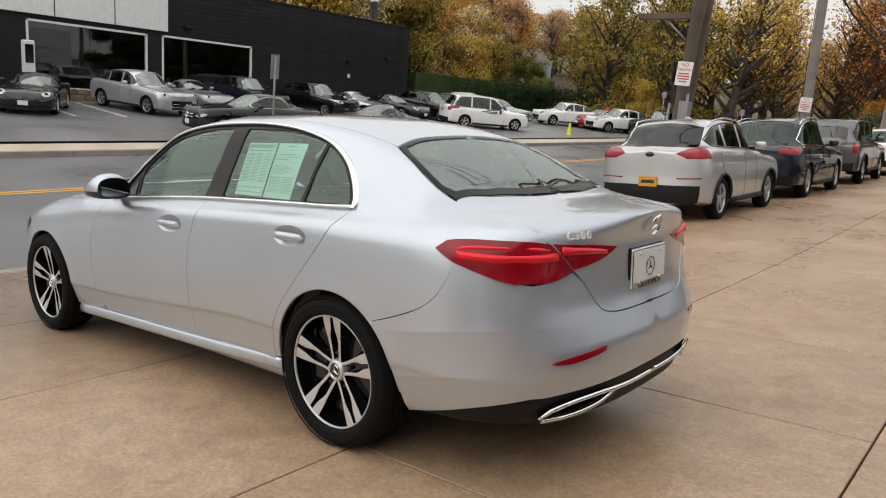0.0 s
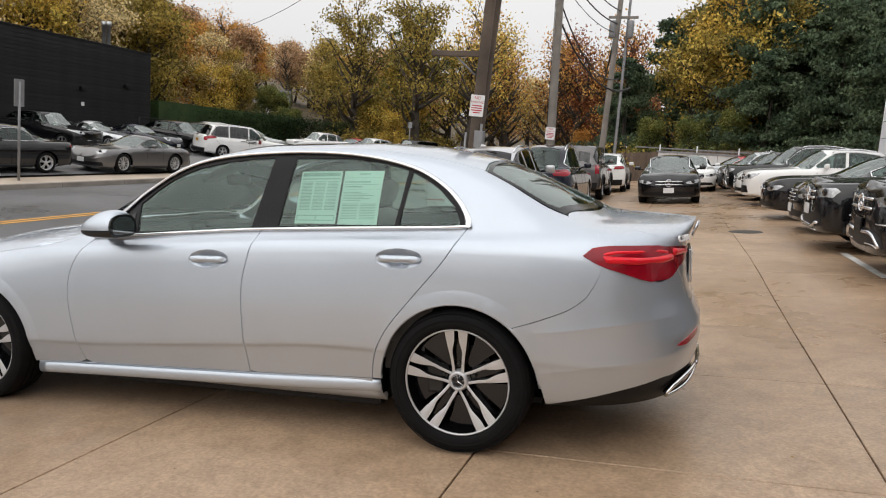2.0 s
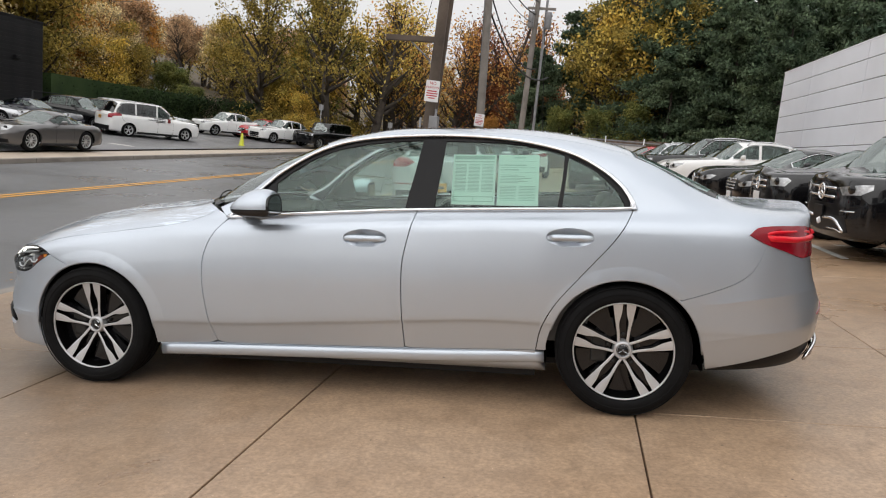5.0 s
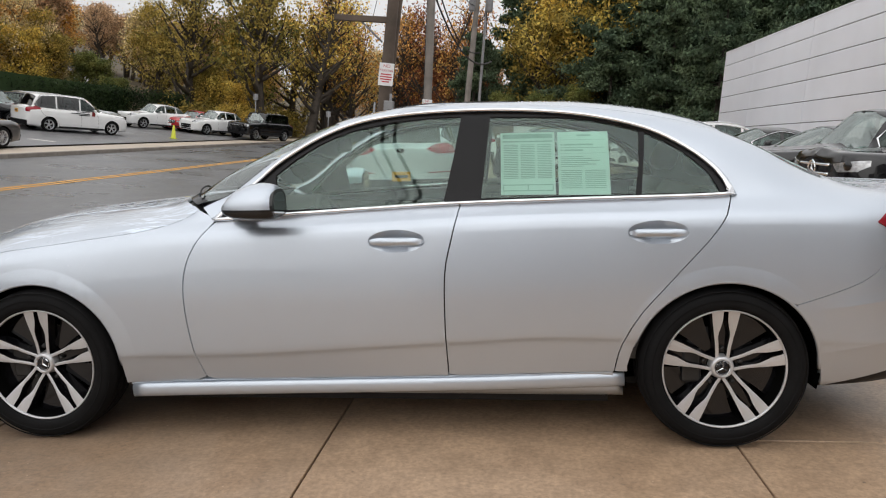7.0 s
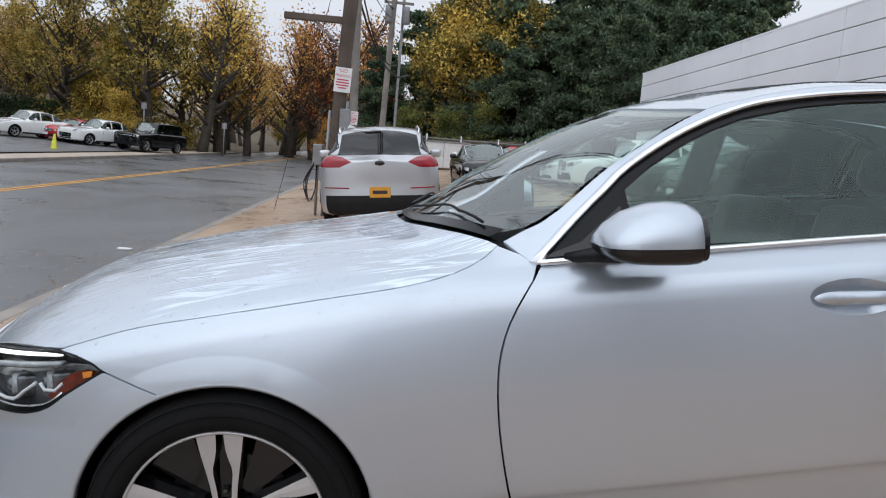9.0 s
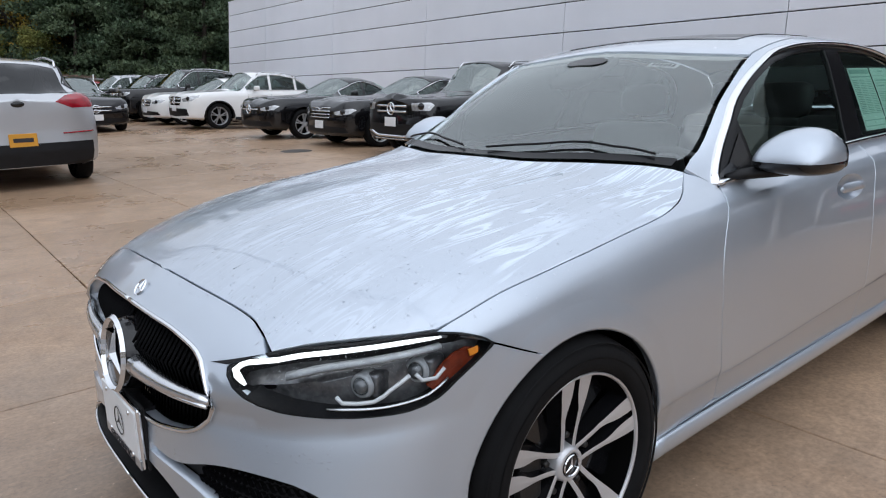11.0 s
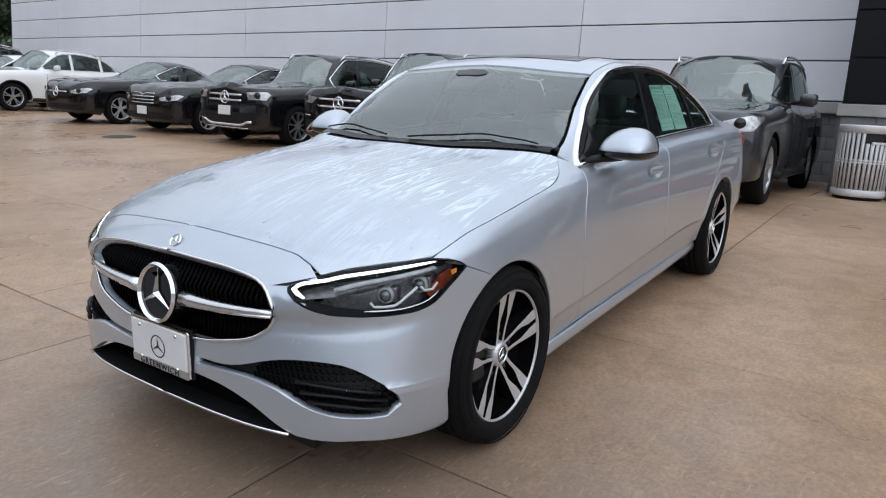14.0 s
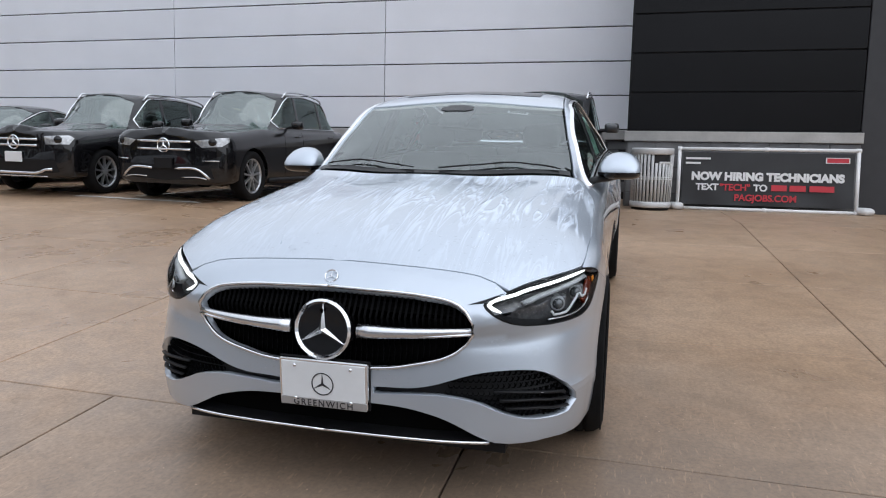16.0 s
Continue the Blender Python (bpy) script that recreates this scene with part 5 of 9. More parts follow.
        box = box_bm(-.034, .034, -.004, .05, -.028, .026, .008, m=mm)
        box.verts.index_update()
        both_sides("projector_housing", ([tuple(v.co) for v in box.verts], [tuple(v.index for v in f.verts) for f in box.faces]), LAMP_IN, car)
        box.free()
    amber = S.find("side", spline([(-1.778, .710), (-1.748, .718), (-1.715, .710), (-1.765, .668), (-1.828, .634), (-1.845, .650), (-1.808, .690)], .03, closed=True))
    panel("side_marker", S, [amber], AMBER, car, "dark amber side marker", right=True, off=-.022, flange=.01, step=.03)
    spark = S.find("side", [(-1.748, .713), (-1.724, .717), (-1.726, .703), (-1.746, .698)])
    panel("marker_reflector", S, [spark], AMBER_BRIGHT, car, "bright amber reflector", right=True, off=-.014, flange=.004, step=.03)
    panel("headlamp_rim", S, [lamp_uv, core + (lamp_uv - core) * .965], BLACK, car, "black rim of the headlamp", right=True, off=-.001, step=.05)
    panel("headlamp_cover", S, [lamp_uv], LENS, car, "clear headlamp cover", right=True, off=.0015, step=.04)
    # door handles in their dished pockets
    for hx, hz in ((.128, .850), (1.164, .880)):
        ov = S.find("side", [(hx + .118 * math.cos(a), hz + .046 * math.sin(a)) for a in np.linspace(0, 2 * math.pi, 30)[:-1]])
        pv, pf, pn = skin(S, [ov], step=.022)
        rr2 = ((pv[:, 0] - hx) / .118) ** 2 + ((pv[:, 2] - hz) / .046) ** 2
        pv = pv - pn * (.030 * np.clip(1 - rr2, 0, 1) ** .7)[:, None]
        both_sides("handle_pocket", (pv, pf), SILVER, car, "dished handle pocket")
        hv, hf, hn = skin(S, [S.find("side", [(hx + .113 * math.copysign(abs(math.cos(a)) ** .6, math.cos(a)), hz - .002 + .017 * math.sin(a)) for a in np.linspace(0, 2 * math.pi, 48)[:-1]])], step=.010)
        hk = np.clip(1 - ((hv[:, 2] - hz + .002) / .0175) ** 2, 0, 1) * np.clip((.116 - np.abs(hv[:, 0] - hx)) / .02, 0, 1) ** .5
        hv = hv + hn * (-.008 + .026 * hk ** .5)[:, None]
        both_sides("door_handle", (hv, hf), SILVER, car, "silver oval door handle")
    # mirrors
    secs = [(-.550, -.950, -.862, .004, .006), (-.542, -.985, -.826, .026, .020), (-.523, -1.003, -.806, .051, .032), (-.490, -1.014, -.797, .076, .040), (-.445, -1.020, -.798, .094, .043),
            (-.400, -1.020, -.808, .100, .044), (-.365, -1.017, -.820, .098, .044), (-.341, -1.012, -.828, .091, .042), (-.331, -1.006, -.834, .080, .037)]
    def mirror_loft(upper):
        vv, ff, M = [], [], 24
        for x, ya, yb, hu, hd in secs:
            for i in range(M + 1):
                a = math.pi * i / M
                c, d = math.cos(a), math.sin(a)
                pw = 2.2 if upper else 3.6
                e = (abs(c) ** pw + abs(d) ** pw) ** (-1 / pw)
                vv.append((x, (ya + yb) / 2 + (yb - ya) / 2 * c * e * (1 if upper else .985), .998 + (hu if upper else -hd) * d * e))
        for k in range(len(secs) - 1):
            for i in range(M):
                f = (k * (M + 1) + i, k * (M + 1) + i + 1, (k + 1) * (M + 1) + i + 1, (k + 1) * (M + 1) + i)
                ff.append(f[::-1] if upper else f)
        ff += [tuple(range(M + 1)) if upper else tuple(range(M + 1))[::-1]]
        o = (len(secs) - 1) * (M + 1)
        ff += [tuple(range(o, o + M + 1))[::-1] if upper else tuple(range(o, o + M + 1))]
        return vv, ff
    both_sides("mirror_cap", mirror_loft(True), SILVER, car, "silver mirror cap")
    both_sides("mirror_base", mirror_loft(False), GLOSSBLACK, car, "black underside of the mirror")
    def mirror_disc(x, k):
        ya, yb, hu, hd = -1.009, -.832, .074, .034
        pts = []
        for i in range(40):
            a = 2 * math.pi * i / 40
            c, d = math.cos(a), math.sin(a)
            pw = 2.8 if d > 0 else 4.0
            e = (abs(c) ** pw + abs(d) ** pw) ** (-1 / pw)
            pts.append(((ya + yb) / 2 + (yb - ya) / 2 * c * e * k, 1.008 + ((hu if d > 0 else hd) * d * e - .010) * k))
        v = [(x, y, z) for y, z in pts] * 2 + [(x - .012, y, z) for y, z in pts]
        return v, [tuple(range(40))] + [(i + 40, i + 80, (i + 1) % 40 + 80, (i + 1) % 40 + 40) for i in range(40)]
    both_sides("mirror_frame", mirror_disc(-.3275, 1.02), GLOSSBLACK, car, "black frame of the mirror glass")
    both_sides("mirror_glass", mirror_disc(-.3265, .84), MIRROR, car, "mirror glass")
    foot = [(-.44, -.88, .968), (-.48, -.83, .962), (-.53, -.785, .956), (-.585, -.758, .946)]
    both_sides("mirror_arm", tube_data(foot, [.034, .034, .030, .022], 8, .6), BLACK, car)
    tri = cat(ln("side", [(-.655, .945), (-.42, .968)])[:-1], ln("side", [(-.42, .968), (-.43, 1.075)])[:-1], ln("side", [(-.43, 1.075), (-.54, .985), (-.655, .945)])[:-1])
    panel("mirror_sail", S, [tri], GLOSSBLACK, car, "black corner trim", right=True, off=.001, step=.05)
    # wipers and the dark cowl below the screen
    for y0, y1 in ((-.63, -.05), (.08, .60)):
        w3 = []
        for t in np.linspace(0, 1, 14):
            y = y0 + (y1 - y0) * t
            cx0 = float(np.interp(abs(y), [0, .25, .5, .645, .708], [-.985, -.955, -.88, -.80, -.742]))
            q = S.find("top", [(cx0 + .030 + .035 * math.sin(math.pi * min(1, t * 1.0)), -abs(y))])[0].reshape(2, 1)
            c = S.at(*q)[0]
            w3.append((c[0], y, c[2] + .014))
        tube("wiper", w3, .0042, BLACK, car, "black wiper blade", sides=6)
    cowl_uv = cat(fs("top", [(-1.0, 0), (-.97, -.25), (-.895, -.50), (-.815, -.645), (-.752, -.712)])[:-1], fs("top", [(-.735, -.70), (-.79, -.62), (-.855, -.50), (-.925, -.25), (-.95, 0)])[:-1], np.stack([np.linspace(uw(-.95), uw(-1.0), 4), np.full(4, 10.0)], 1)[:-1])
    panel("cowl", S, [cowl_uv], BLACK, car, both=True, off=-.022, step=.05)
    dr = np.random.default_rng(31)
    U, V = dr.uniform(0.02, 4, 60000), dr.uniform(3.0, 9.98, 60000)
    P, Nn = S.at(U, V), S.normal(U, V)
    x_, y_, z_ = P[:, 0], np.abs(P[:, 1]), P[:, 2]
    hood_ok = (x_ > -2.10) & (x_ < -1.03) & (Nn[:, 2] > .55)
    roof_ok = (x_ > -.14) & (x_ < 1.45) & (y_ < .55) & (Nn[:, 2] > .5)
    lid_ok = (x_ > 2.0) & (Nn[:, 2] > .35) & (z_ > .95)
    nose_ok = (x_ < -2.02) & (Nn[:, 2] <= .55) & (((y_ > .53) & (z_ > .50) & (z_ < .575)) | (z_ > .735) | ((z_ > .415) & (z_ < .455) & (y_ < .40)))
    fen_ok = (x_ > -1.62) & (x_ < -.85) & (z_ > .74) & (Nn[:, 2] <= .75) & (Nn[:, 2] > .15)
    keep = (hood_ok & (dr.random(60000) < .32)) | (roof_ok & (dr.random(60000) < .5)) | (lid_ok & (dr.random(60000) < .6)) | nose_ok | (fen_ok & (dr.random(60000) < .25))
    P, Nn = P[keep], Nn[keep]
    flip = np.where(dr.random(len(P)) < .5, -1.0, 1.0)[:, None] * [0, 1, 0] + [1, 0, 1]
    P, Nn = P * flip, Nn * flip
    R = .0011 + .0026 * dr.random(len(P)) ** 3
    T1 = np.cross(Nn, [.3, .9, .2])
    T1 /= np.linalg.norm(T1, axis=1, keepdims=True)
    T2 = np.cross(Nn, T1)
    vv = []
    for rr, hh in ((1.0, .0), (.72, .22)):
        for k in range(6):
            a = radians(60 * k)
            vv.append(P + (T1 * math.cos(a) + T2 * math.sin(a)) * (R * rr)[:, None] + Nn * (R * hh)[:, None])
    vv.append(P + Nn * (R * .30)[:, None])
    vv = np.stack(vv, 1)
    tri = [(k, (k + 1) % 6, 6 + (k + 1) % 6, 6 + k) for k in range(6)] + [(6 + k, 6 + (k + 1) % 6, 12) for k in range(6)]
    ff = [tuple(13 * i + q for q in t) for i in range(len(P)) for t in tri]
    drops = mesh_ob("rain_beading", vv.reshape(-1, 3), ff, WATER, car, "small rain drops standing on the paint")
    tagged(drops, kind="stuff")
    drops.visible_shadow = False
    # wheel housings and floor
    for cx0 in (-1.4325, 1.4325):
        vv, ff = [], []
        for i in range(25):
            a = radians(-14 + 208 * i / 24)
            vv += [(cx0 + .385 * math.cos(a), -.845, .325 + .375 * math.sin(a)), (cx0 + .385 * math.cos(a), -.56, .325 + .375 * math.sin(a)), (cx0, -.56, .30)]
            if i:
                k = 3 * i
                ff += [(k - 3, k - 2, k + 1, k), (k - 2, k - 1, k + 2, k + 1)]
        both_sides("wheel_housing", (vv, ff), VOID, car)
    part("floor_pan", box_bm(-2.12, 1.86, -.60, .60, .17, .20), BLACK, car)
    part("floor_pan", box_bm(-1.0, 1.0, -.74, .74, .140, .20), BLACK, car)
    part("rear_silencer", box_bm(1.84, 2.24, -.62, .62, .25, .34, .03), VOID, car)
    for x in (-1.4325, 1.4325):
        for s in (-1, 1):
            split_spoke_wheel(car, x, s * .792, s)
    # ---- cabin ----
    def seat(x, y, w=.50, head=True):
        st = new("seat")
        st.parent = car
        st.matrix_local = pose(x, y, .30)
        part("cushion", box_bm(-.26, .26, -w / 2, w / 2, 0, .20, .06), CABIN, st, smooth=True)
        bk = pose(.24, 0, .14, 0, 17, 0)
        part("backrest", box_bm(-.07, .07, -w / 2, w / 2, 0, .62, .06, m=bk), CABIN, st, smooth=True)
        if head:
            part("headrest", box_bm(-.055, .055, -.13, .13, .66, .82, .05, m=bk), CABIN, st, smooth=True)
    for y in (-.37, .37):
        seat(.12, y)
        seat(1.0, y * .95, .56)
    seat(1.02, 0, .22, False)
    part("dashboard", box_bm(-.92, -.42, -.70, .70, .55, .90, .08), CABIN, car, smooth=True)
    part("dash_hood", box_bm(-.95, -.50, -.66, .66, .86, .945, .04, m=pose(0, 0, 0)), CABIN, car, smooth=True)
    part("centre_screen", box_bm(-.47, -.44, -.12, .12, .62, .92, .01, m=None), GLOSSBLACK, car)
    part("console", box_bm(-.45, .55, -.13, .13, .30, .58, .04), CABIN, car, smooth=True)
    for z in (.80,):
        for y in (-.62, -.12, .12, .62):
            revolve("air_vent", [(.0, 0), (.04, .0), (.048, -.01), (.045, .01)], ALLOY, car, n=20, m=pose(-.42, y, z, 0, 0, -90))
    sw = pose(-.23, -.37, .83, 0, 66, 0)
    revolve("steering_wheel", [(.178 + .016 * math.cos(a), .016 * math.sin(a)) for a in np.linspace(0, 2 * math.pi, 9)[:-1]], CABIN, car, n=36, axis="z", m=sw, close=True)
    part("steering_hub", box_bm(-.17, .17, -.045, .045, -.03, .02, .015, m=sw), CABIN, car)
    lin = cat(ln("side", [(x, .95 + .03 * (x > 0)) for x in (-.66, 0, .7, 1.4)])[:-1], ln("side", [(1.4, .98), (1.25, .45)])[:-1], ln("side", [(1.25, .33), (-.7, .30)])[:-1], ln("side", [(-.7, .30), (-.70, .9), (-.66, .95)])[:-1])
    panel("door_card", S, [lin], CABIN_GREY, car, right=True, off=-.075, step=.1)
    part("parcel_shelf", box_bm(1.30, 1.95, -.58, .58, .93, .97, .01), CABIN, car)
    part("bulkhead", box_bm(-1.0, -.9, -.7, .7, .3, .93), VOID, car)
    part("boot_wall", box_bm(1.32, 1.36, -.66, .66, .25, .95), VOID, car)
    hl_ = cat(fs("top", [(-.2, 0), (-.12, -.5)])[:-1], fs("top", [(-.12, -.5), (.8, -.50), (1.40, -.48)])[:-1], fs("top", [(1.40, -.48), (1.42, 0)])[:-1], np.stack([np.linspace(uw(1.42), uw(-.2), 10), np.full(10, 10.0)], 1)[:-1])
    panel("headliner", S, [hl_], HEADLINER, car, both=True, off=-.035, step=.1)
    part("sensor_pod", box_bm(-.13, .13, -.085, .085, -.02, .02, .018, m=pose(-.36, 0, 1.285, 0, -22, 0)), CABIN_GREY, car, smooth=True)
    part("rear_view_mirror", box_bm(-.27, -.24, -.12, .12, 1.205, 1.27, .02), BLACK, car, smooth=True)
    # price sheets inside the rear side window, and the stock tag on the screen
    def sheet(x0, x1, z0, z1, bars, material, nm, label):
        uv = S.find("side", straight([(x0, z0), (x1, z0), (x1, z1), (x0, z1), (x0, z0)], .06)[:-1])
        sh_ = panel(nm, S, [uv], material, car, label, off=-.013, step=.08)
        for i, (a0, a1, b0, b1) in enumerate(bars):
            X = lambda a: x0 + (x1 - x0) * a
            Zf = lambda b: z1 - (z1 - z0) * b
            buv = S.find("side", [(X(a0), Zf(b1)), (X(a1), Zf(b1)), (X(a1), Zf(b0)), (X(a0), Zf(b0))])
            vv, ff, nn = skin(S, [buv], step=.2, off=-.0115)
            mesh_ob("print_bar", vv, ff, INK_SOFT, sh_, normals=nn)
    rows1 = [(.04, .96, .03, .10), (.04, .96, .14, .16), *[(.06 + c * .31, .32 + c * .31, .20 + r * .028, .212 + r * .028) for r in range(20) for c in range(3)], (.05, .49, .84, .855), (.05, .49, .93, .945), (.51, .95, .84, .855), (.51, .95, .93, .945), (.04, .055, .84, .945), (.49, .51, .84, .945), (.945, .96, .84, .945)]
    rows2 = [(.38, .66, .05, .075), (.06, .95, .13, .135), (.06, .10, .20, .225), (.13, .70, .20, .225), (.06, .90, .255, .265), (.06, .10, .29, .315), (.13, .50, .29, .315), (.06, .95, .35, .354), *[(.06, .5 + .4 * ((r * 7) % 5) / 5, .40 + r * .03, .412 + r * .03) for r in range(6)], *[(.06 + c * .46, .46 + c * .46, .62 + r * .03, .632 + r * .03) for r in range(10) for c in range(2)]]
    sheet(.553, .778, 1.028, 1.283, rows1, MINT, "price_sheet", "mint green printed sheet")
    sheet(.790, 1.000, 1.026, 1.283, rows2, MINT, "price_sheet", "mint green printed sheet")
    tag = fs("top", [(-.352, -.285), (-.340, -.40)], .05)
    tg = cat(tag, fs("top", [(-.302, -.40), (-.314, -.285)], .05))
    panel("stock_tag", S, [tg], PLATE_W, car, "small white stock tag", off=-.007, step=.1)
    for i in range(6):
        tb = S.find("top", [(-.340 + i * .0016, -.297 - i * .016), (-.340 + i * .0016, -.308 - i * .016), (-.318 + i * .0016, -.308 - i * .016), (-.318 + i * .0016, -.297 - i * .016)])
        vv, ff, nn = skin(S, [tb], step=.2, off=-.0055)
        mesh_ob("tag_bar", vv, ff, INK, car, normals=nn)
    return car


TILT = 4.8
LOT = pose(0, 0, 0, 0, -TILT, 0)
sedan = build_sedan(LOT)

# ---- the ground: lot, kerb, road, the lot across the road, the hill ----
SL = math.tan(radians(TILT))
KERB, CENTRE, FAR_KERB, FAR_LOT = -4.08, -9.6, -14.45, -16.3


def rise(y):
    return 0.016 * (y - 3)


FLAT_X, FLAT_SL = 4.85, 0.025


def lot_z(x, y):
    return SL * min(x, FLAT_X) + FLAT_SL * max(0.0, x - FLAT_X) + 0.016 * max(0.0, y - 3)


def road_z(x, y):
    return -0.47 + rise(y) + 0.01 * (KERB - x)


def far_z(x, y):
    return -0.23 + 0.05 * (-15 - x) + rise(y)


def land_z(x, y):
    """The open land under and round everything."""
    if x > KERB:
        z = lot_z(x, y) if x < 10 else lot_z(10, y) + 0.02 * (x - 10)
    elif x > FAR_KERB:
        z = road_z(x, y)
    elif x > -31:
        z = far_z(x, y)
    else:
        z = far_z(-31, y) + 0.16 * (-31 - x) * min(1, (-31 - x) / 30)
    far = max(0, math.hypot(x + 4, y) - 60)
    return z - 0.12 + 0.0 * far


GRASS = surface("leafy_ground", (0.05, 0.05, 0.025), 0.9, 0, 0.4, 0.6, 9, 0.6, spread=(0.11, 0.07, 0.03))
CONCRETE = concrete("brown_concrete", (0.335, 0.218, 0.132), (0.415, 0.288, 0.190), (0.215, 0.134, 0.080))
JOINT = surface("joint_dirt", (0.045, 0.034, 0.026), 0.9, 0, 0.3)
WALK = surface("sidewalk_concrete", (0.46, 0.38, 0.30), 0.55, 0, 0.14, 0.8, 50, 0.2, per_piece=0.08, wet=0.15)
ASPHALT = surface("wet_asphalt", (0.11, 0.11, 0.114), 0.42, 0, 0.16, 0.35, 130, 0.5, wet=0.16)
ASPHALT2 = surface("lot_asphalt", (0.14, 0.138, 0.141), 0.45, 0, 0.22, 0.3, 110, 0.5, wet=0.16)
KERB_STONE = surface("kerb_stone", (0.25, 0.22, 0.19), 0.6, 0, 0.2, 2, 40, 0.3)
YELLOW = surface("yellow_road_paint", (0.62, 0.30, 0.04), 0.55, 0, 0.2, 3, 60)
WHITE_LINE = surface("white_road_paint", (0.62, 0.61, 0.58), 0.6, 0, 0.25, 3, 60)


def sheet_grid(name, xs, ys, zf, material, label, category, kind="structure"):
    verts = [(x, y, zf(x, y)) for x in xs for y in ys]
    n = len(ys)
    faces = [(i * n + j, (i + 1) * n + j, (i + 1) * n + j + 1, i * n + j + 1) for i in range(len(xs) - 1) for j in range(n - 1)]
    return tagged(mesh_ob(name, verts, faces, material), label, category, kind=kind)


gx = sorted(set([-600, -400, -250, -180, -140, -110, -90, -75, -60, -50, -44, -40, -36, -33, -31, -25, -20, -16, FAR_KERB - .01, FAR_KERB + .01, -12, -9, -6, KERB - .01, KERB + .01, 0, 4, 8, 10, 14, 20, 40, 80, 160, 400, 600]))
gy = [-600, -300, -150, -80, -50, -30, -20, -10, -4, 0, 3, 6, 12, 20, 30, 40, 50, 65, 80, 110, 150, 200, 300, 600]
sheet_grid("ground", gx, gy, land_z, GRASS, "leaf-strewn earth under the trees", "ground")
ry = [-160, -100, -60, -30, -15, -5, 0, 3, 6, 10, 15, 20, 26, 32, 40, 50, 65, 80, 110, 160]
sheet_grid("road", np.linspace(FAR_KERB - .05, KERB + .02, 10), ry, road_z, ASPHALT, "wet grey asphalt road", "road")
sheet_grid("pavement_lot", np.linspace(-29.2, FAR_LOT - .0, 8), [-30, -15, 0, 10, 20, 30, 40, 52], lambda x, y: far_z(x, y) - .004, ASPHALT2, "wet asphalt parking lot across the road", "parking lot")
lot_bed = sheet_grid("lot_bed", [KERB + .16, -1.7, 3, FLAT_X, 9.5], [-30, -10, 0, 3, 10, 20, 30, 44], lambda x, y: lot_z(x, y) - .030, JOINT, "brown concrete lot of jointed slabs", "parking lot")


def slab_mesh(name, w, d, material, t=0.05, e=0.003):
    """A slab w x d with softened top edges, its top at z = 0, its corner at the origin."""
    v = [(0, 0, -t), (w, 0, -t), (w, d, -t), (0, d, -t), (0, 0, -e), (w, 0, -e), (w, d, -e), (0, d, -e), (e, e, 0), (w - e, e, 0), (w - e, d - e, 0), (e, d - e, 0)]
    f = [(0, 1, 5, 4), (1, 2, 6, 5), (2, 3, 7, 6), (3, 0, 4, 7), (4, 5, 9, 8), (5, 6, 10, 9), (6, 7, 11, 10), (7, 4, 8, 11), (8, 9, 10, 11)]
    me = bpy.data.meshes.new(name)
    me.from_pydata(v, [], f)
    me.materials.append(material)
    return me


def lay(me, name, parent, m):
    ob = new(name, me)
    ob.parent = parent
    ob.matrix_parent_inverse = parent.matrix_world.inverted()
    ob.matrix_world = m
    return ob


def on_lot(x, y, rz=0.0, dz=0.0, span=None):
    """A place on the lot; span: half the wheelbase of what stands there."""
    a = span if span else (1.42 if abs(math.sin(radians(rz))) < .5 else .7)
    z0, z1 = lot_z(x - a, y), lot_z(x + a, y)
    return Matrix.Translation((x, y, (z0 + z1) / 2 + dz)) @ Euler((math.atan(0.016) if y > 3 else 0, -math.atan((z1 - z0) / (2 * a)), 0)).to_matrix().to_4x4() @ pose(0, 0, 0, 0, 0, rz)


def on_far(x, y, rz=0.0, dz=0.0):
    return Matrix.Translation((x, y, far_z(x, y) + dz)) @ Euler((math.atan(.016), math.atan(.05), 0)).to_matrix().to_4x4() @ pose(0, 0, 0, 0, 0, rz)


# white bay lines of the near lot
for x0, x1, y0, y1 in ((4.50, 4.60, 5.0, 7.15),):
    ln_ = mesh_ob("bay_line", [(x, y, lot_z(x, y) + .005) for x, y in ((x0, y0), (x1, y0), (x1, y1), (x0, y1))], [(0, 1, 2, 3)], WHITE_LINE)
    tagged(ln_, "worn white bay line on the lot", "road marking", kind="structure")
for yb in (6.25,):
    ln_ = mesh_ob("bay_line", [(x, y, lot_z(x, y) + .005) for x, y in ((4.87, yb), (8.9, yb), (8.9, yb + .1), (4.87, yb + .1))], [(0, 1, 2, 3)], WHITE_LINE)
    tagged(ln_, "worn white bay line on the lot", "road marking", kind="structure")
# double yellow line
for dx in (-.16, .04):
    v, f = [], []
    ys = np.arange(-60, 110, 4.0)
    for i, y in enumerate(ys):
        x = CENTRE + dx
        v += [(x, y, road_z(x, y) + .006), (x + .115, y, road_z(x + .115, y) + .006)]
        if i:
            f.append((2 * i - 2, 2 * i - 1, 2 * i + 1, 2 * i))
    tagged(mesh_ob("centre_line", v, f, YELLOW), "yellow centre line worn on the asphalt", "road marking", kind="structure")


def kerb_run(name, x0, x1, zf, y0, y1, label, base):
    """A kerb of stones 2.4 m long with rounded arris."""
    k = thing(name, label, "kerb", kind="structure")
    y = y0
    n = 0
    while y < y1:
        d = 2.4
        bm = bmesh.new()
        add_box(bm, x0, x1, y + .004, y + d - .004, -.25, 0.0, .02)
        for v in bm.verts:
            v.co.z += zf(v.co.x, v.co.y)
        part("kerb_stone", bm, KERB_STONE, k)
        y += d
    return k


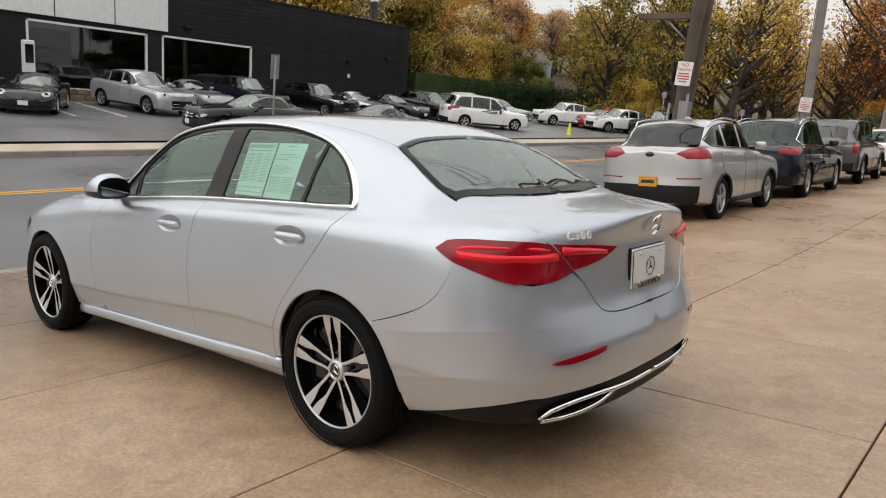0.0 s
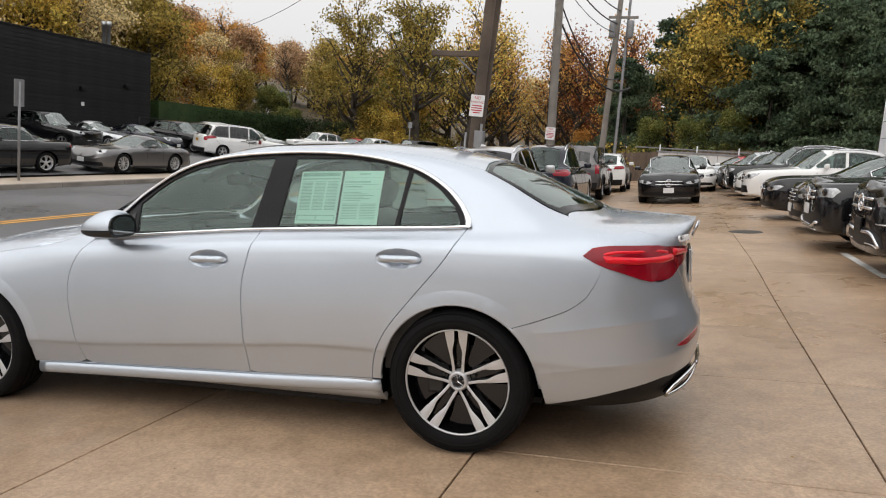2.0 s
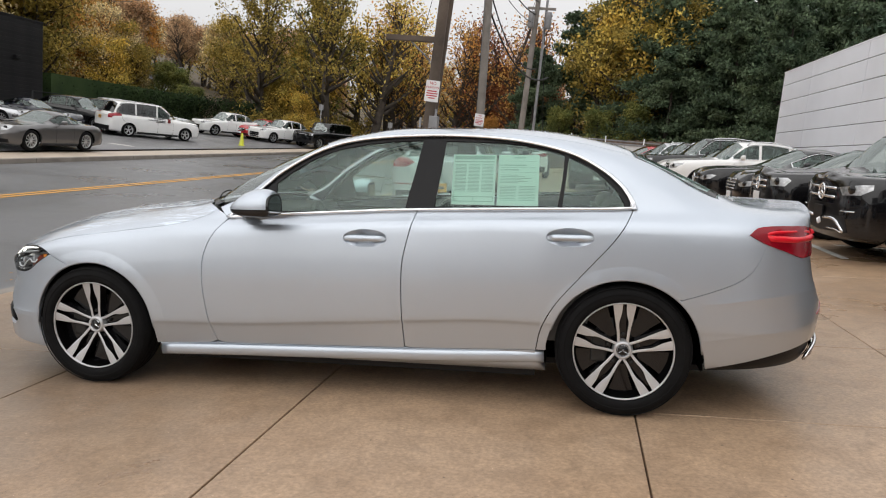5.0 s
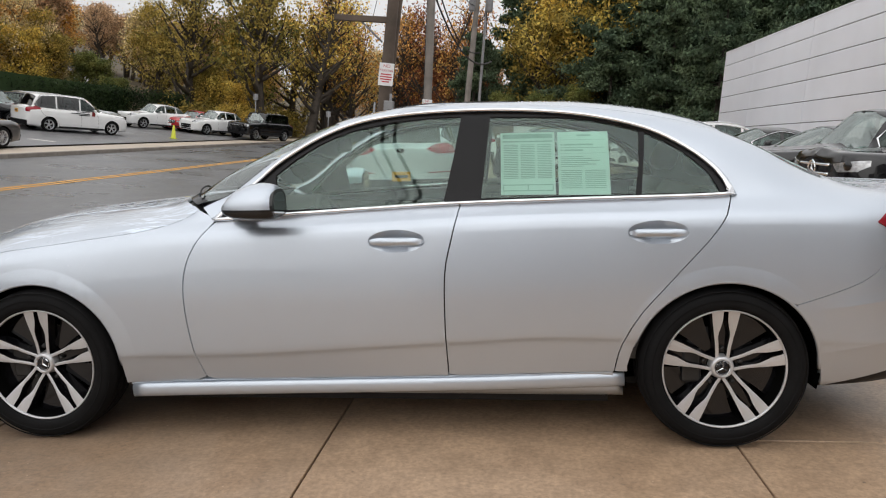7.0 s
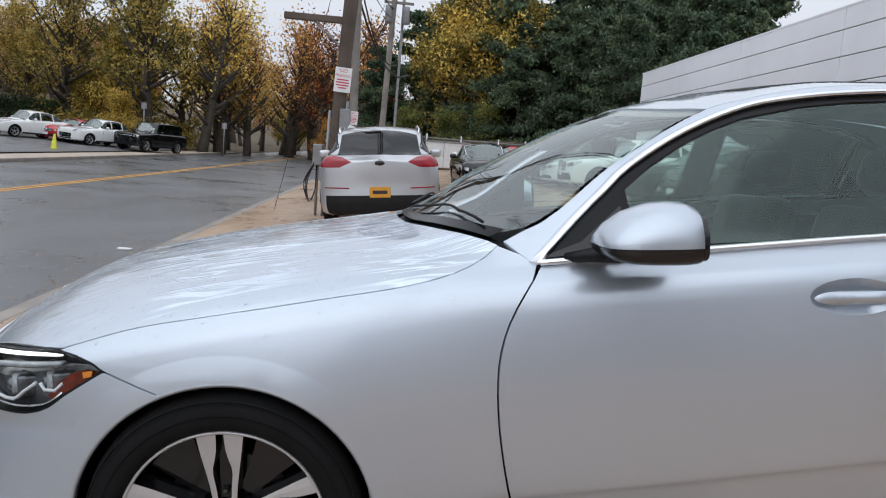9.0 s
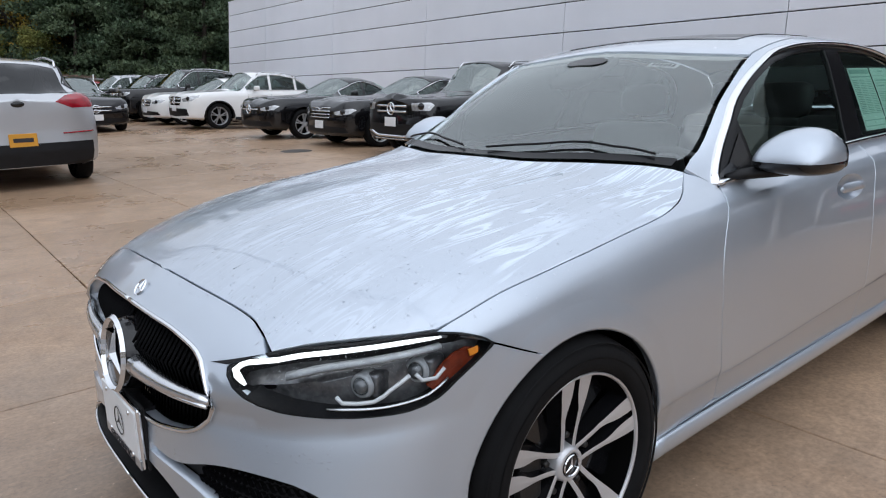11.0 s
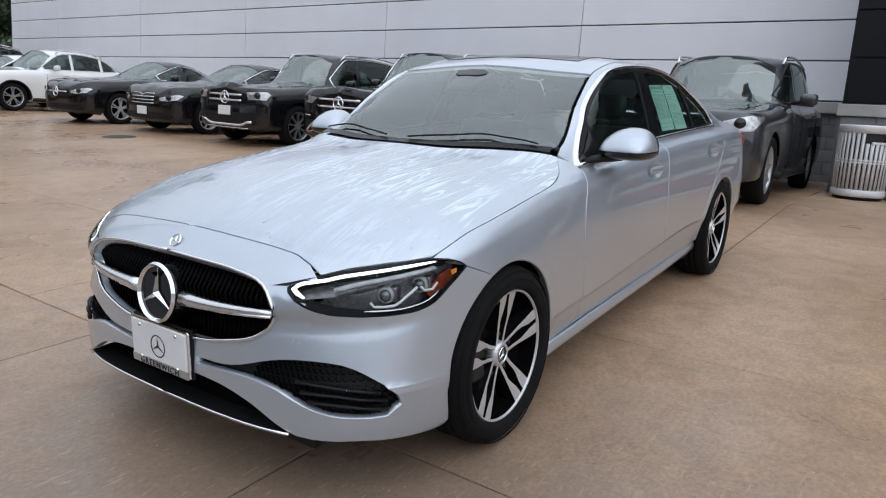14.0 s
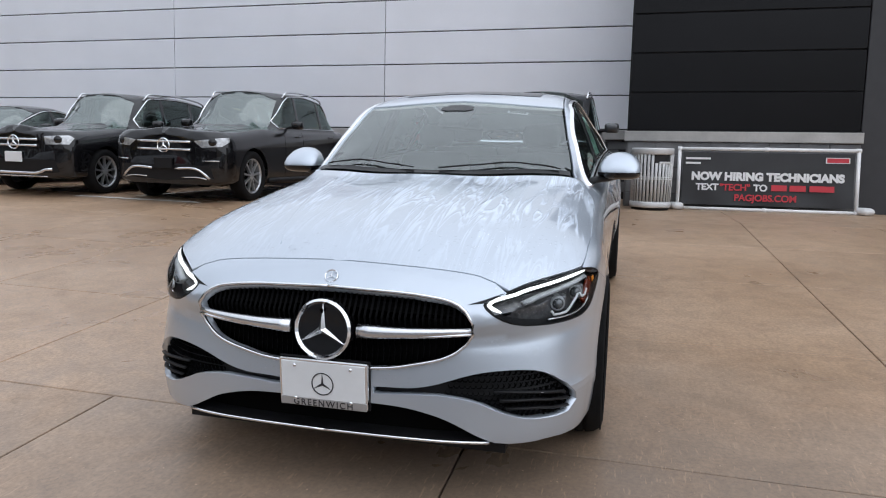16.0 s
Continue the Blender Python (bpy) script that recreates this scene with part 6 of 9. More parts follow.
kerb_run("kerb_near", KERB - .02, KERB + .15, lambda x, y: lot_z(KERB, y) + .004, -12.0, 60.0, "worn concrete kerb beside the road", road_z)
kerb_run("kerb_far", FAR_KERB - .16, FAR_KERB, lambda x, y: road_z(FAR_KERB, y) + .14, -12.0, 60.0, "worn concrete kerb across the road", road_z)
walk_far = thing("sidewalk", "pale concrete sidewalk across the road", "sidewalk", kind="structure")
me_walk = slab_mesh("walk_slab", FAR_KERB - .16 - FAR_LOT - .006, 1.79, WALK)
for i in range(38):
    y = -12 + i * 1.8
    lay(me_walk, "walk_slab", walk_far, Matrix.Translation((FAR_LOT, y, road_z(FAR_KERB, y) + .14)) @ Euler((math.atan(.016), 0, 0)).to_matrix().to_4x4())
# bay lines across the road
for y in (8.6, 10.4):
    v = [(x, yy, far_z(x, yy) + .004) for x, yy in ((-27.5, y), (-22.3, y - .4), (-22.3, y - .28), (-27.5, y + .12))]
    tagged(mesh_ob("bay_line", v, [(0, 1, 2, 3)], WHITE_LINE), "white bay line on wet asphalt", "road marking", kind="structure")
v = [(x, yy, far_z(x, yy) + .004) for x, yy in ((-18.2, 23.0), (-17.1, 23.0), (-17.1, 23.35), (-18.2, 23.35))]
tagged(mesh_ob("bay_line", v, [(0, 1, 2, 3)], WHITE_LINE), "white painted mark on wet asphalt", "road marking", kind="structure")

# ---- the grey panelled showroom ----
PANEL = surface("grey_metal_panel", (0.82, 0.83, 0.88), 0.42, 0.15, 0.05, 0.5, 40, per_piece=0.03)
PANEL_BLACK = surface("black_metal_panel", (0.009, 0.009, 0.0102), 0.24, 0.0, 0.15, 0.7, 40, per_piece=0.15, spec=0.2)
BLOCK = surface("grey_masonry", (0.18, 0.18, 0.185), 0.7, 0, 0.2, 3, 60, 0.4, per_piece=0.14)
LEDGE = surface("stone_ledge", (0.41, 0.40, 0.385), 0.6, 0, 0.2, 2, 50, 0.2)
WALL_CORE = surface("dark_wall", (0.03, 0.03, 0.033), 0.8, 0, 0.2)
FRAME_W = surface("white_frame", (0.70, 0.70, 0.70), 0.4, 0, 0.06)
PANE = glass("shop_glass", (0.20, 0.22, 0.22))


def panel_mesh(name, w, h, material, t=.03, e=.006):
    """An upright panel in the yz plane facing -x, origin at its low y corner."""
    v = [(0, 0, 0), (0, w, 0), (0, w, h), (0, 0, h), (-t + e, 0, 0), (-t + e, w, 0), (-t + e, w, h), (-t + e, 0, h), (-t, e, e), (-t, w - e, e), (-t, w - e, h - e), (-t, e, h - e)]
    f = [(0, 4, 5, 1), (1, 5, 6, 2), (2, 6, 7, 3), (3, 7, 4, 0), (4, 8, 9, 5), (5, 9, 10, 6), (6, 10, 11, 7), (7, 11, 8, 4), (8, 11, 10, 9)]
    me = bpy.data.meshes.new(name)
    me.from_pydata(v, [], f)
    me.materials.append(material)
    return me


WX, WY0, WY1 = 9.37, -0.96, 26.8
wall_grey = part("wall_grey", box_bm(WX + .03, WX + 12, WY0, WY1, -.2, 5.47), WALL_CORE)
tagged(wall_grey, "showroom wall clad in pale grey metal panels", "building", kind="structure")
rows_z = [1.82, 2.45, 3.08, 3.71, 4.34, 4.97, 5.49]
cols_y = [WY0, 3.92, 8.80, 13.69, 18.57, 23.45, WY1]
for y0, y1 in zip(cols_y[:-1], cols_y[1:]):
    for z0, z1 in zip(rows_z[:-1], rows_z[1:]):
        me = panel_mesh("cladding_panel", y1 - y0 - .014, z1 - z0 - .022, PANEL)
        lay(me, "cladding_panel", wall_grey, Matrix.Translation((WX + .03, y0 + .007, z0 + .011)))
# end wall and roof edge
part("roof_edge", box_bm(WX - .012, WX + 12, WY0, WY1 + .03, 5.47, 5.53, .008), PANEL, wall_grey)
part("end_cladding", box_bm(WX + .01, WX + 12, WY1, WY1 + .03, .2, 5.47), PANEL, wall_grey)
me_blk = panel_mesh("block", .395, .195, BLOCK, t=.028, e=.006)
base = part("wall_base", box_bm(WX + .035, WX + .3, WY0, WY1, -.2, 1.62), BLOCK)
tagged(base, "grey masonry base of the showroom wall", "wall", kind="structure")
for r in range(7):
    for c in range(12):
        lay(me_blk, "block", base, Matrix.Translation((WX + .035, WY0 + .002 + c * .4 - (r % 2) * .0, .25 + r * .2)) if r % 2 == 0 else Matrix.Translation((WX + .035, WY0 + .2 + c * .4, .25 + r * .2)))
part("base_ledge", box_bm(WX - .10, WX + .05, WY0, WY1, 1.62, 1.80, .012), LEDGE, base)
# the black bay that stands forward
BX, BY1, BY0 = 7.35, -0.93, -4.26
bay = part("wall_black", box_bm(BX + .03, WX + 8, BY0, BY1, 0, 6.2), WALL_CORE)
tagged(bay, "black panelled wall bay of the showroom", "building", kind="structure")
zb_ = [1.68, 2.27, 2.88, 3.48, 4.09, 4.70, 5.31, 5.92]
for z0, z1 in zip(zb_[:-1], zb_[1:]):
    lay(panel_mesh("cladding_panel", BY1 - BY0 - .01, z1 - z0 - .016, PANEL_BLACK), "cladding_panel", bay, Matrix.Translation((BX + .03, BY0 + .005, z0 + .008)))
bay_base = part("bay_base", box_bm(BX - .06, BX + .3, BY0, BY1 + .03, 0, 1.50), BLOCK)
tagged(bay_base, "grey masonry base under the black wall", "wall", kind="structure")
me_b2 = panel_mesh("block", .41, .195, BLOCK, t=.02, e=.006)
for r in range(5):
    for c in range(8):
        lay(me_b2, "block", bay_base, Matrix.Translation((BX - .06, BY0 + .01 + c * .416, .5 + r * .2)))
part("base_ledge", box_bm(BX - .12, BX + .2, BY0 - .02, BY1 + .06, 1.50, 1.66, .012), LEDGE, bay_base)
side_b = part("bay_side_cladding", box_bm(BX + .03, WX + .03, BY1, BY1 + .02, 1.66, 6.2), PANEL_BLACK, bay)
# dark pier and the glazed entrance beyond it
pier = part("wall_pier", box_bm(BX - .02, BX + 1.0, BY0 - .62, BY0 - .003, 0, 6.2, .01), surface("dark_pier", (0.035, 0.035, 0.038), 0.5, 0, 0.1))
tagged(pier, "dark grey pier beside the entrance", "wall", kind="structure")
ent = thing("window_entrance", "glazed showroom entrance with white frames", "window", kind="structure")
for y0 in (-5.02, -7.6, -10.2):
    part("window_frame", box_bm(BX - .05, BX + .1, y0, y0 + .12, .2, 3.0, .006), FRAME_W, ent)
part("window_frame", box_bm(BX - .05, BX + .1, -10.2, -4.90, 2.95, 3.10, .006), FRAME_W, ent)
part("pane", box_bm(BX + .02, BX + .04, -10.1, -5.0, .2, 2.98), PANE, ent)
fas = part("wall_fascia", box_bm(BX - .3, BX + 3, -18, -4.89, 3.10, 6.2, .01), FRAME_W)
tagged(fas, "white fascia over the showroom entrance", "wall", kind="structure")
inn = part("wall_inner", box_bm(BX + 2.6, BX + 3, -18, -4.9, 0, 3.1), WALL_CORE)
tagged(inn, "dark inner wall behind the entrance glass", "wall", kind="structure")
w_s = part("wall_south", box_bm(BX + .0, BX + .3, -18, -10.2, 0, 3.1), PANEL)
tagged(w_s, "grey showroom wall", "wall", kind="structure")

# ---- the black showroom across the road ----
BRICK_B = surface("black_brick", (0.015, 0.015, 0.016), 0.6, 0, 0.25, 1.5, 40, 0.3, per_piece=0.2, spec=0.2)
STONE = surface("brown_stone", (0.16, 0.115, 0.075), 0.8, 0, 0.3, 2, 20, 0.5, per_piece=0.35)
QX, QY = -28.4, 31.7
shop = thing("black_showroom", "black brick car showroom with large windows", "building")


def wall_piece(y0, y1, z0, z1, name="wall", material=BRICK_B, x0=QX - .3, x1=QX):
    return part(name, box_bm(x0, x1, y0, y1, z0, z1), material, shop)


wall_piece(19.75, QY, -.5, 6.15)
wall_piece(14.1, 19.75, 3.76, 6.15)
wall_piece(14.1, 14.8, -.5, 3.76)
wall_piece(14.8, 19.75, -.5, 1.5)
wall_piece(9.0, 14.1, 3.72, 3.9)
wall_piece(9.0, 14.1, -.5, 1.02, "stone_base", STONE)
wall_piece(7.6, 9.0, -.5, 3.9)
wall_piece(-6.0, 7.6, -.5, .4)
wall_piece(-6.0, 7.6, 3.72, 3.9)
part("roof", box_bm(QX - 22, QX - .02, -6, QY - .1, 5.95, 6.10), BRICK_B, shop)
part("side_wall", box_bm(QX - 22, QX - .3, QY - .3, QY, -.5, 6.15), BRICK_B, shop)
part("back_wall", box_bm(QX - 22, QX - 21.7, -6, QY, -.5, 6.15), BRICK_B, shop)
part("end_wall", box_bm(QX - 22, QX, -6.3, -6, -.5, 6.15), BRICK_B, shop)
part("coping", box_bm(QX - .34, QX + .05, 15.1, QY + .04, 6.15, 6.22, .01), BRICK_B, shop)
part("floor_slab", box_bm(QX - 21, QX - .3, -6, QY - .3, .3, .45), surface("showroom_floor", (0.42, 0.41, 0.39), 0.3, 0, 0.1), shop)
part("inner_wall", box_bm(QX - 7.2, QX - 7, -6, QY - .3, .4, 5.9), surface("inner_wall_paint", (0.38, 0.38, 0.35), 0.8, 0, 0.15), shop)
part("counter", box_bm(QX - 2.4, QX - 1.6, 11.6, 13.6, .45, 1.9, .02), FRAME_W, shop, "white reception counter")
part("display_wall", box_bm(QX - 6.4, QX - 6.2, 9.5, 12.6, .8, 3.2, .02), surface("grey_display", (0.25, 0.25, 0.25), 0.6, 0, 0.1), shop)
for y0, y1, z0, z1 in ((14.8, 19.75, 1.5, 3.76), (9.0, 14.1, 1.02, 3.72), (-6, 7.6, .4, 3.72)):
    wn_ = new("window")
    wn_.parent = shop
    for a, b, c, d in ((y0, y0 + .09, z0, z1), (y1 - .09, y1, z0, z1), (y0, y1, z1 - .09, z1), (y0, y1, z0, z0 + .06)):
        part("window_frame", box_bm(QX - .1, QX + .03, a, b, c, d, .004), FRAME_W, wn_)
    n = 2 if y1 - y0 < 6 else 5
    for i in range(n):
        a, b = y0 + .09 + (y1 - y0 - .18) * i / n, y0 + .09 + (y1 - y0 - .18) * (i + 1) / n
        part("pane", box_bm(QX - .06, QX - .045, a, b - .02, z0 + .06, z1 - .09), PANE, wn_)
# white fascia panels
me_f = panel_mesh("fascia_panel", 2.45, 1.66, FRAME_W)
for i in range(8):
    for j in range(2):
        ob = lay(me_f, "fascia_panel", shop, Matrix.Translation((QX + .10, 15.05 - 2.5 * i, 3.92 + j * 1.68)) @ pose(0, 0, 0, 0, 0, 180))
part("fascia_core", box_bm(QX - .3, QX + .09, -6, 15.05, 3.90, 7.28), WALL_CORE, shop)
# brick courses as relief lines on the plain black wall
me_c = slab_mesh("course", .02, 11.9, BRICK_B, t=.16, e=.012)
for i in range(27):
    lay(me_c, "brick_course", shop, Matrix.Translation((QX - .004, 19.78, .9 + i * .197)))
me_c2 = slab_mesh("course", .02, 4.6, BRICK_B, t=.16, e=.012)
for i in range(11):
    lay(me_c2, "brick_course", shop, Matrix.Translation((QX - .004, 15.15, 4.0 + i * .197)))
for dy, z in ((5.2, 3.65), (15.6, 4.25), (2.0, 4.1)):
    part("wall_light", box_bm(QX, QX + .22, QY - dy - .18, QY - dy + .18, z - .09, z + .09, .02), BLACK, shop, "black wall light")
part("wall_sign", box_bm(QX + .02, QX + .04, QY - 5.25, QY - 5.05, 2.72, 2.92, .004), FRAME_W, shop, "small white wall sign")
for dx in (0, .35):
    revolve("flue", [(.0, 7.9), (.16, 7.9), (.16, 7.6), (.12, 7.6), (.12, 6.0)], ALLOY, shop, "metal roof flue", n=14, axis="z", m=pose(QX - 2.2 - dx, QY - 1.0, 0))
# stones of the base
me_s = panel_mesh("base_stone", .44, .26, STONE, t=.04, e=.03)
for r in range(4):
    for c in range(11):
        lay(me_s, "stone", shop, Matrix.Translation((QX + .0, 9.48 + c * .455 + (r % 2) * .12 - .02, .0 + r * .27)) @ pose(0, 0, 0, 0, 0, 180))
# railing and ramp beside it
rail = thing("handrail", "black metal handrail of a ramp", "railing")
for i in range(7):
    y = 29.0 + i * 1.5
    tube("post", [(QX + 1.6, y, far_z(QX, y) - .05), (QX + 1.6, y, 2.35)], .03, BLACK, rail, sides=6)
for z in (2.35, 1.9, 1.5):
    tube("bar", [(QX + 1.6, 29.0, z), (QX + 1.6, 38.0, z)], .028, BLACK, rail, sides=6)

# an unseen plain wall closes this side, added to shape the flank's reflections
south = part("wall_south", box_bm(-2.5, 34, -25.4, -25, -1, 7.5), surface("unseen_reflected_wall", (0.30, 0.30, 0.31), 0.8, 0, 0.15, 1, 20))
tagged(south, "unseen plain wall added for the reflections in the car's flank", kind="structure")

# unseen concrete added behind the camera, to brighten what the car reflects
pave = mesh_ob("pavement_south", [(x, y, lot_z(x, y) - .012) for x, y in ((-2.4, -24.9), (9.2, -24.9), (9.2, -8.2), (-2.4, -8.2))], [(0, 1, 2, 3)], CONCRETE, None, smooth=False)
tagged(pave, "unseen brown concrete added to brighten the car's reflections", kind="structure")

# ---- the other parked cars ----
GLASS_CAR = glass("tinted_car_glass", (0.30, 0.37, 0.35), (0.86, 1.0, 0.95), 1.6)
GLASS_FRONT = glass("pale_windshield", (0.40, 0.48, 0.45), (0.92, 1.0, 0.97), 2.7)
GLASS_BLACK = glass("black_glass", (0.02, 0.022, 0.022), 1.0, 1.5)


def car_shell(c):
    """Shell of a car from its main sizes."""
    xf, xr = -(c["wb"] / 2 + c["fo"]), c["L"] - c["wb"] / 2 - c["fo"]
    W, H = c["W"], c["H"]
    prof = [(xf, c["nose"]), (xf + .06, c["nose"] + .09), (xf + .30, c["hood"] - .06), (c["cowl"] - .25, c["hood"]), (c["cowl"], c["hood"] + .03)]
    wx, rx = c["roof_f"], c["roof_r"]
    prof += [((c["cowl"] + wx) / 2, (c["hood"] + H) / 2 + .02), (wx, H - .035), ((wx + rx) / 2, H), (rx, H - c.get("drop", .05)), (c["deck"], c["deck_z"]), (xr, c["tail_z"])]
    px, pz = zip(*prof)
    zc = lambda x: pchip(px, pz, np.asarray(x, float))
    X = np.array(sorted(set([xf, xf + .06, xf + .18, xf + .4, *np.linspace(xf + .6, xr - .4, 22), xr - .25, xr - .1, xr])))
    Z = zc(X)
    d = .30 * W
    slope_f = zc(np.maximum(X - d, xf))
    slope_r = zc(np.minimum(X + d * c.get("wrap", 1.0), xr))
    belt = np.interp(X, [xf, c["cowl"], xr], [c["belt"] - .10, c["belt"], c["belt"] + c.get("wedge", .03)])
    belt = np.minimum(belt, Z - .035)
    rail = np.minimum(np.minimum(slope_f, slope_r), Z) - .055
    rail = np.maximum(rail, belt + .012)
    cab = np.clip((rail - belt - .02) / .22, 0, 1)
    ry_ = (1 - cab) * .58 * W + cab * c["rail"] * W
    by_ = (1 - cab) * .84 * W + cab * .90 * W
    inner = np.maximum(Z - .018, rail + .006)
    one = np.ones_like(X)
    cl = c["clear"]
    up = np.clip((X - (c["wb"] / 2 + .3)) / .5, 0, 1) * .07 + np.clip((-(c["wb"] / 2) - .3 - X) / .5, 0, 1) * .03
    lines = [(X, .80 * W * one, cl + up), (X, .955 * W * one, cl + .05 + up), (X, .99 * W * one, cl + .22 + up * .5), (X, W * one, .5 * (cl + .3 + belt * .72 + .1)),
             (X, .965 * W * one, belt - .10), (X, by_, belt), (X, .5 * (by_ + ry_) + .012, belt + .52 * (rail - belt)), (X, ry_, rail), (X, .32 * W * one, inner), (X, 0 * one, Z)]
    n = 10
    return Shell(lines, xf, xr, c.get("rf", .55), c.get("rr", .40), [c.get('sq', 3.0)] * 4 + [c.get('sq', 3.0) - .2, 2.6, 2.5, 2.5, 2.5, 2.5], [3.2] * n,
                 ([.2, .5, .8, 1.1], [.03, .0, .01, .02]), ([.2, .45, .7, 1.0, 1.3, 1.8], [-.03, 0, -.02, -.02, -.03, -.06]), 141, 91)


def plain_wheel(parent, x, y, side, r, spokes=5, material=ALLOY):
    w = new("wheel")
    w.parent = parent
    w.matrix_local = pose(x, y, r - .004, 0, 0, 0 if side < 0 else 180)
    h, rr = .11, r * .70
    revolve("tyre", [(rr, -h + .02), (rr + .02, -h), (r - .03, -h + .004), (r - .004, -h + .03), (r, 0), (r - .004, h - .03), (r - .03, h)], TYRE, w, n=36)
    revolve("rim", [(rr, -h + .022), (rr - .012, -h + .018), (rr - .02, -h + .05), (rr - .03, h)], material, w, n=36)
    revolve("wheel_back", [(.0, .0), (rr - .02, .0)], VOID, w, n=24)
    ch = [revolve_data([(.0, -h + .03), (.05, -h + .032), (.06, -h + .06)], 16)]
    for k in range(spokes):
        for s in ((-1, 1) if spokes == 5 else (0,)):
            a0 = 2 * math.pi * k / spokes + math.pi / 2
            v = []
            for q, off, hw, d in ((.04, .14, .012, .03), (.5 * rr, .13, .011, .035), (rr - .01, .17, .015, .03)):
                a = a0 + off * s
                c, t = np.array([math.cos(a), math.sin(a)]) * q, np.array([-math.sin(a), math.cos(a)])
                for sg, dd in ((-1, 0), (1, 0), (1, .04), (-1, .04)):
                    p = c + t * hw * sg
                    v.append((p[0], -h + d + dd, p[1]))
            ch.append((v, [(0, 1, 5, 4), (4, 5, 9, 8), (1, 2, 6, 5), (5, 6, 10, 9), (3, 0, 4, 7), (7, 4, 8, 11)]))
    v, f = join_data(ch)
    mesh_ob("spokes", v, f, material, w, smooth=False)


def build_car(c, material, name, label, m, group="", skip_right=False):
    car = thing(name, label, "car", None, group)
    S = car_shell(c)
    top = S.top
    xf, xr, wb, r, W = S.xf, S.xr, c["wb"], c["r"], c["W"]
    xa, xb = xf + S.lf, xr - S.lr
    uw = lambda x: (x - xa) / (xb - xa) * 2 + 1
    cat = lambda *a: np.concatenate(a)
    tp = lambda pts, st=.08: S.find("top", straight(pts, st))
    def surf_pt(uv, off=0.0):
        return S.at(uv[:, 0], uv[:, 1]) + S.normal(uv[:, 0], uv[:, 1]) * off
    ra = r + .055
    archs = []
    for cx in (-wb / 2, wb / 2):
        pts = [(cx + ra * math.cos(a), r + ra * .97 * math.sin(a)) for a in np.linspace(radians(-8), radians(188), 19)]
        archs.append(S.find("side", pts)[::-1])
    # the side glass line
    X = np.linspace(c["cowl"], xr, 160)
    bl = np.array([pchip(S.lines[5][0], S.lines[5][2], x) for x in X])
    rl = np.array([pchip(S.lines[7][0], S.lines[7][2], x) for x in X])
    lo, hi = bl + .035, rl - .035
    ok = np.where(hi - lo > .05)[0]
    x0, x1 = X[ok[0]] + .02, min(X[ok[-1]] - .02, c.get("glass_end", 9))
    zl, zh = (lambda x: float(np.interp(x, X, lo))), (lambda x: float(np.interp(x, X, hi)))
    split = c.get("pillars", [(x0 + x1) / 2 - .05])
    edges = [x0, *split, x1]
    wins = []
    for i, (a, b) in enumerate(zip(edges[:-1], edges[1:])):
        a, b = a + (.0 if i == 0 else .035), b - (.0 if i == len(edges) - 2 else .035)
        if b - a < .12:
            continue
        t_ = [(x, zh(x)) for x in np.linspace(a, b, max(3, int((b - a) / .1)))]
        b_ = [(x, zl(x)) for x in np.linspace(b, a, max(3, int((b - a) / .15)))]
        wins.append(S.find("side", t_ + b_))
    # screens
    k = .30 * W
    wy = [0, .25 * W, .45 * W, .60 * W]
    bend = [0, .12 * k, .45 * k, .95 * k]
    cowl = [(c["cowl"] + .03 + b, -y * c.get('wsw', 1.0)) for y, b in zip(wy, bend)]
    head = [(c["roof_f"] - .05 + b * .35, -y * .98 * (c.get('wsw', 1.0) * .5 + .5)) for y, b in zip(wy, bend)]
    wr = c.get("wrap", 1.0)
    rtop = [(c["roof_r"] + .06 - b * .3 * wr, -y * .98 * (c.get("rsw", 1.0) * .5 + .5)) for y, b in zip(wy, bend)]
    rbot = [(c["deck"] - .04 - b * .85 * wr, -y * c.get("rsw", 1.0)) for y, b in zip(wy, bend)]
    mid = lambda xa_, xb_, n=10: np.stack([np.interp(np.linspace(xa_, xb_, n), S.grid[:, -1, 0], S.gu[:, 0]), np.full(n, float(top))], 1)
    ws = cat(tp(cowl)[:-1], tp([cowl[-1], head[-1]])[:-1], tp(head[::-1])[:-1], mid(head[0][0], cowl[0][0])[:-1])
    rs = cat(tp(rtop)[:-1], tp([rtop[-1], rbot[-1]])[:-1], tp(rbot[::-1])[:-1], mid(rbot[0][0], rtop[0][0])[:-1])
    bottom = np.array([[u, .0] for u in np.linspace(0, archs[0][0, 0], 14)])
    bot2 = np.array([[u, .0] for u in np.linspace(archs[0][-1, 0], archs[1][0, 0], 12)])
    bot3 = np.array([[u, .0] for u in np.linspace(archs[1][-1, 0], 4, 14)])
    tailm = np.array([[4.0, v] for v in np.linspace(0, top, 24)])[1:]
    hi_r = mid(xr - .005, rbot[0][0], 8)
    outer = cat(bottom, archs[0], bot2, archs[1], bot3, tailm[:-1], hi_r[:1] * 0 + [[4.0, top]], mid(xr - .01, rbot[0][0], 6)[1:-1],
                tp(rbot)[:-1], tp([rbot[-1], rtop[-1]])[:-1], tp(rtop[::-1])[:-1], mid(rtop[0][0], head[0][0], 16)[:-1],
                tp(head)[:-1], tp([head[-1], cowl[-1]])[:-1], tp(cowl[::-1])[:-1], mid(cowl[0][0], xf + .01, 16)[:-1], [[0.0, top]], np.array([[0.0, v] for v in np.linspace(top, 0, 24)])[1:-1])
    panel("body", S, [outer, *wins], material, car, both=True, step=.075, flange=.012)
    gm = c.get("glass", GLASS_CAR)
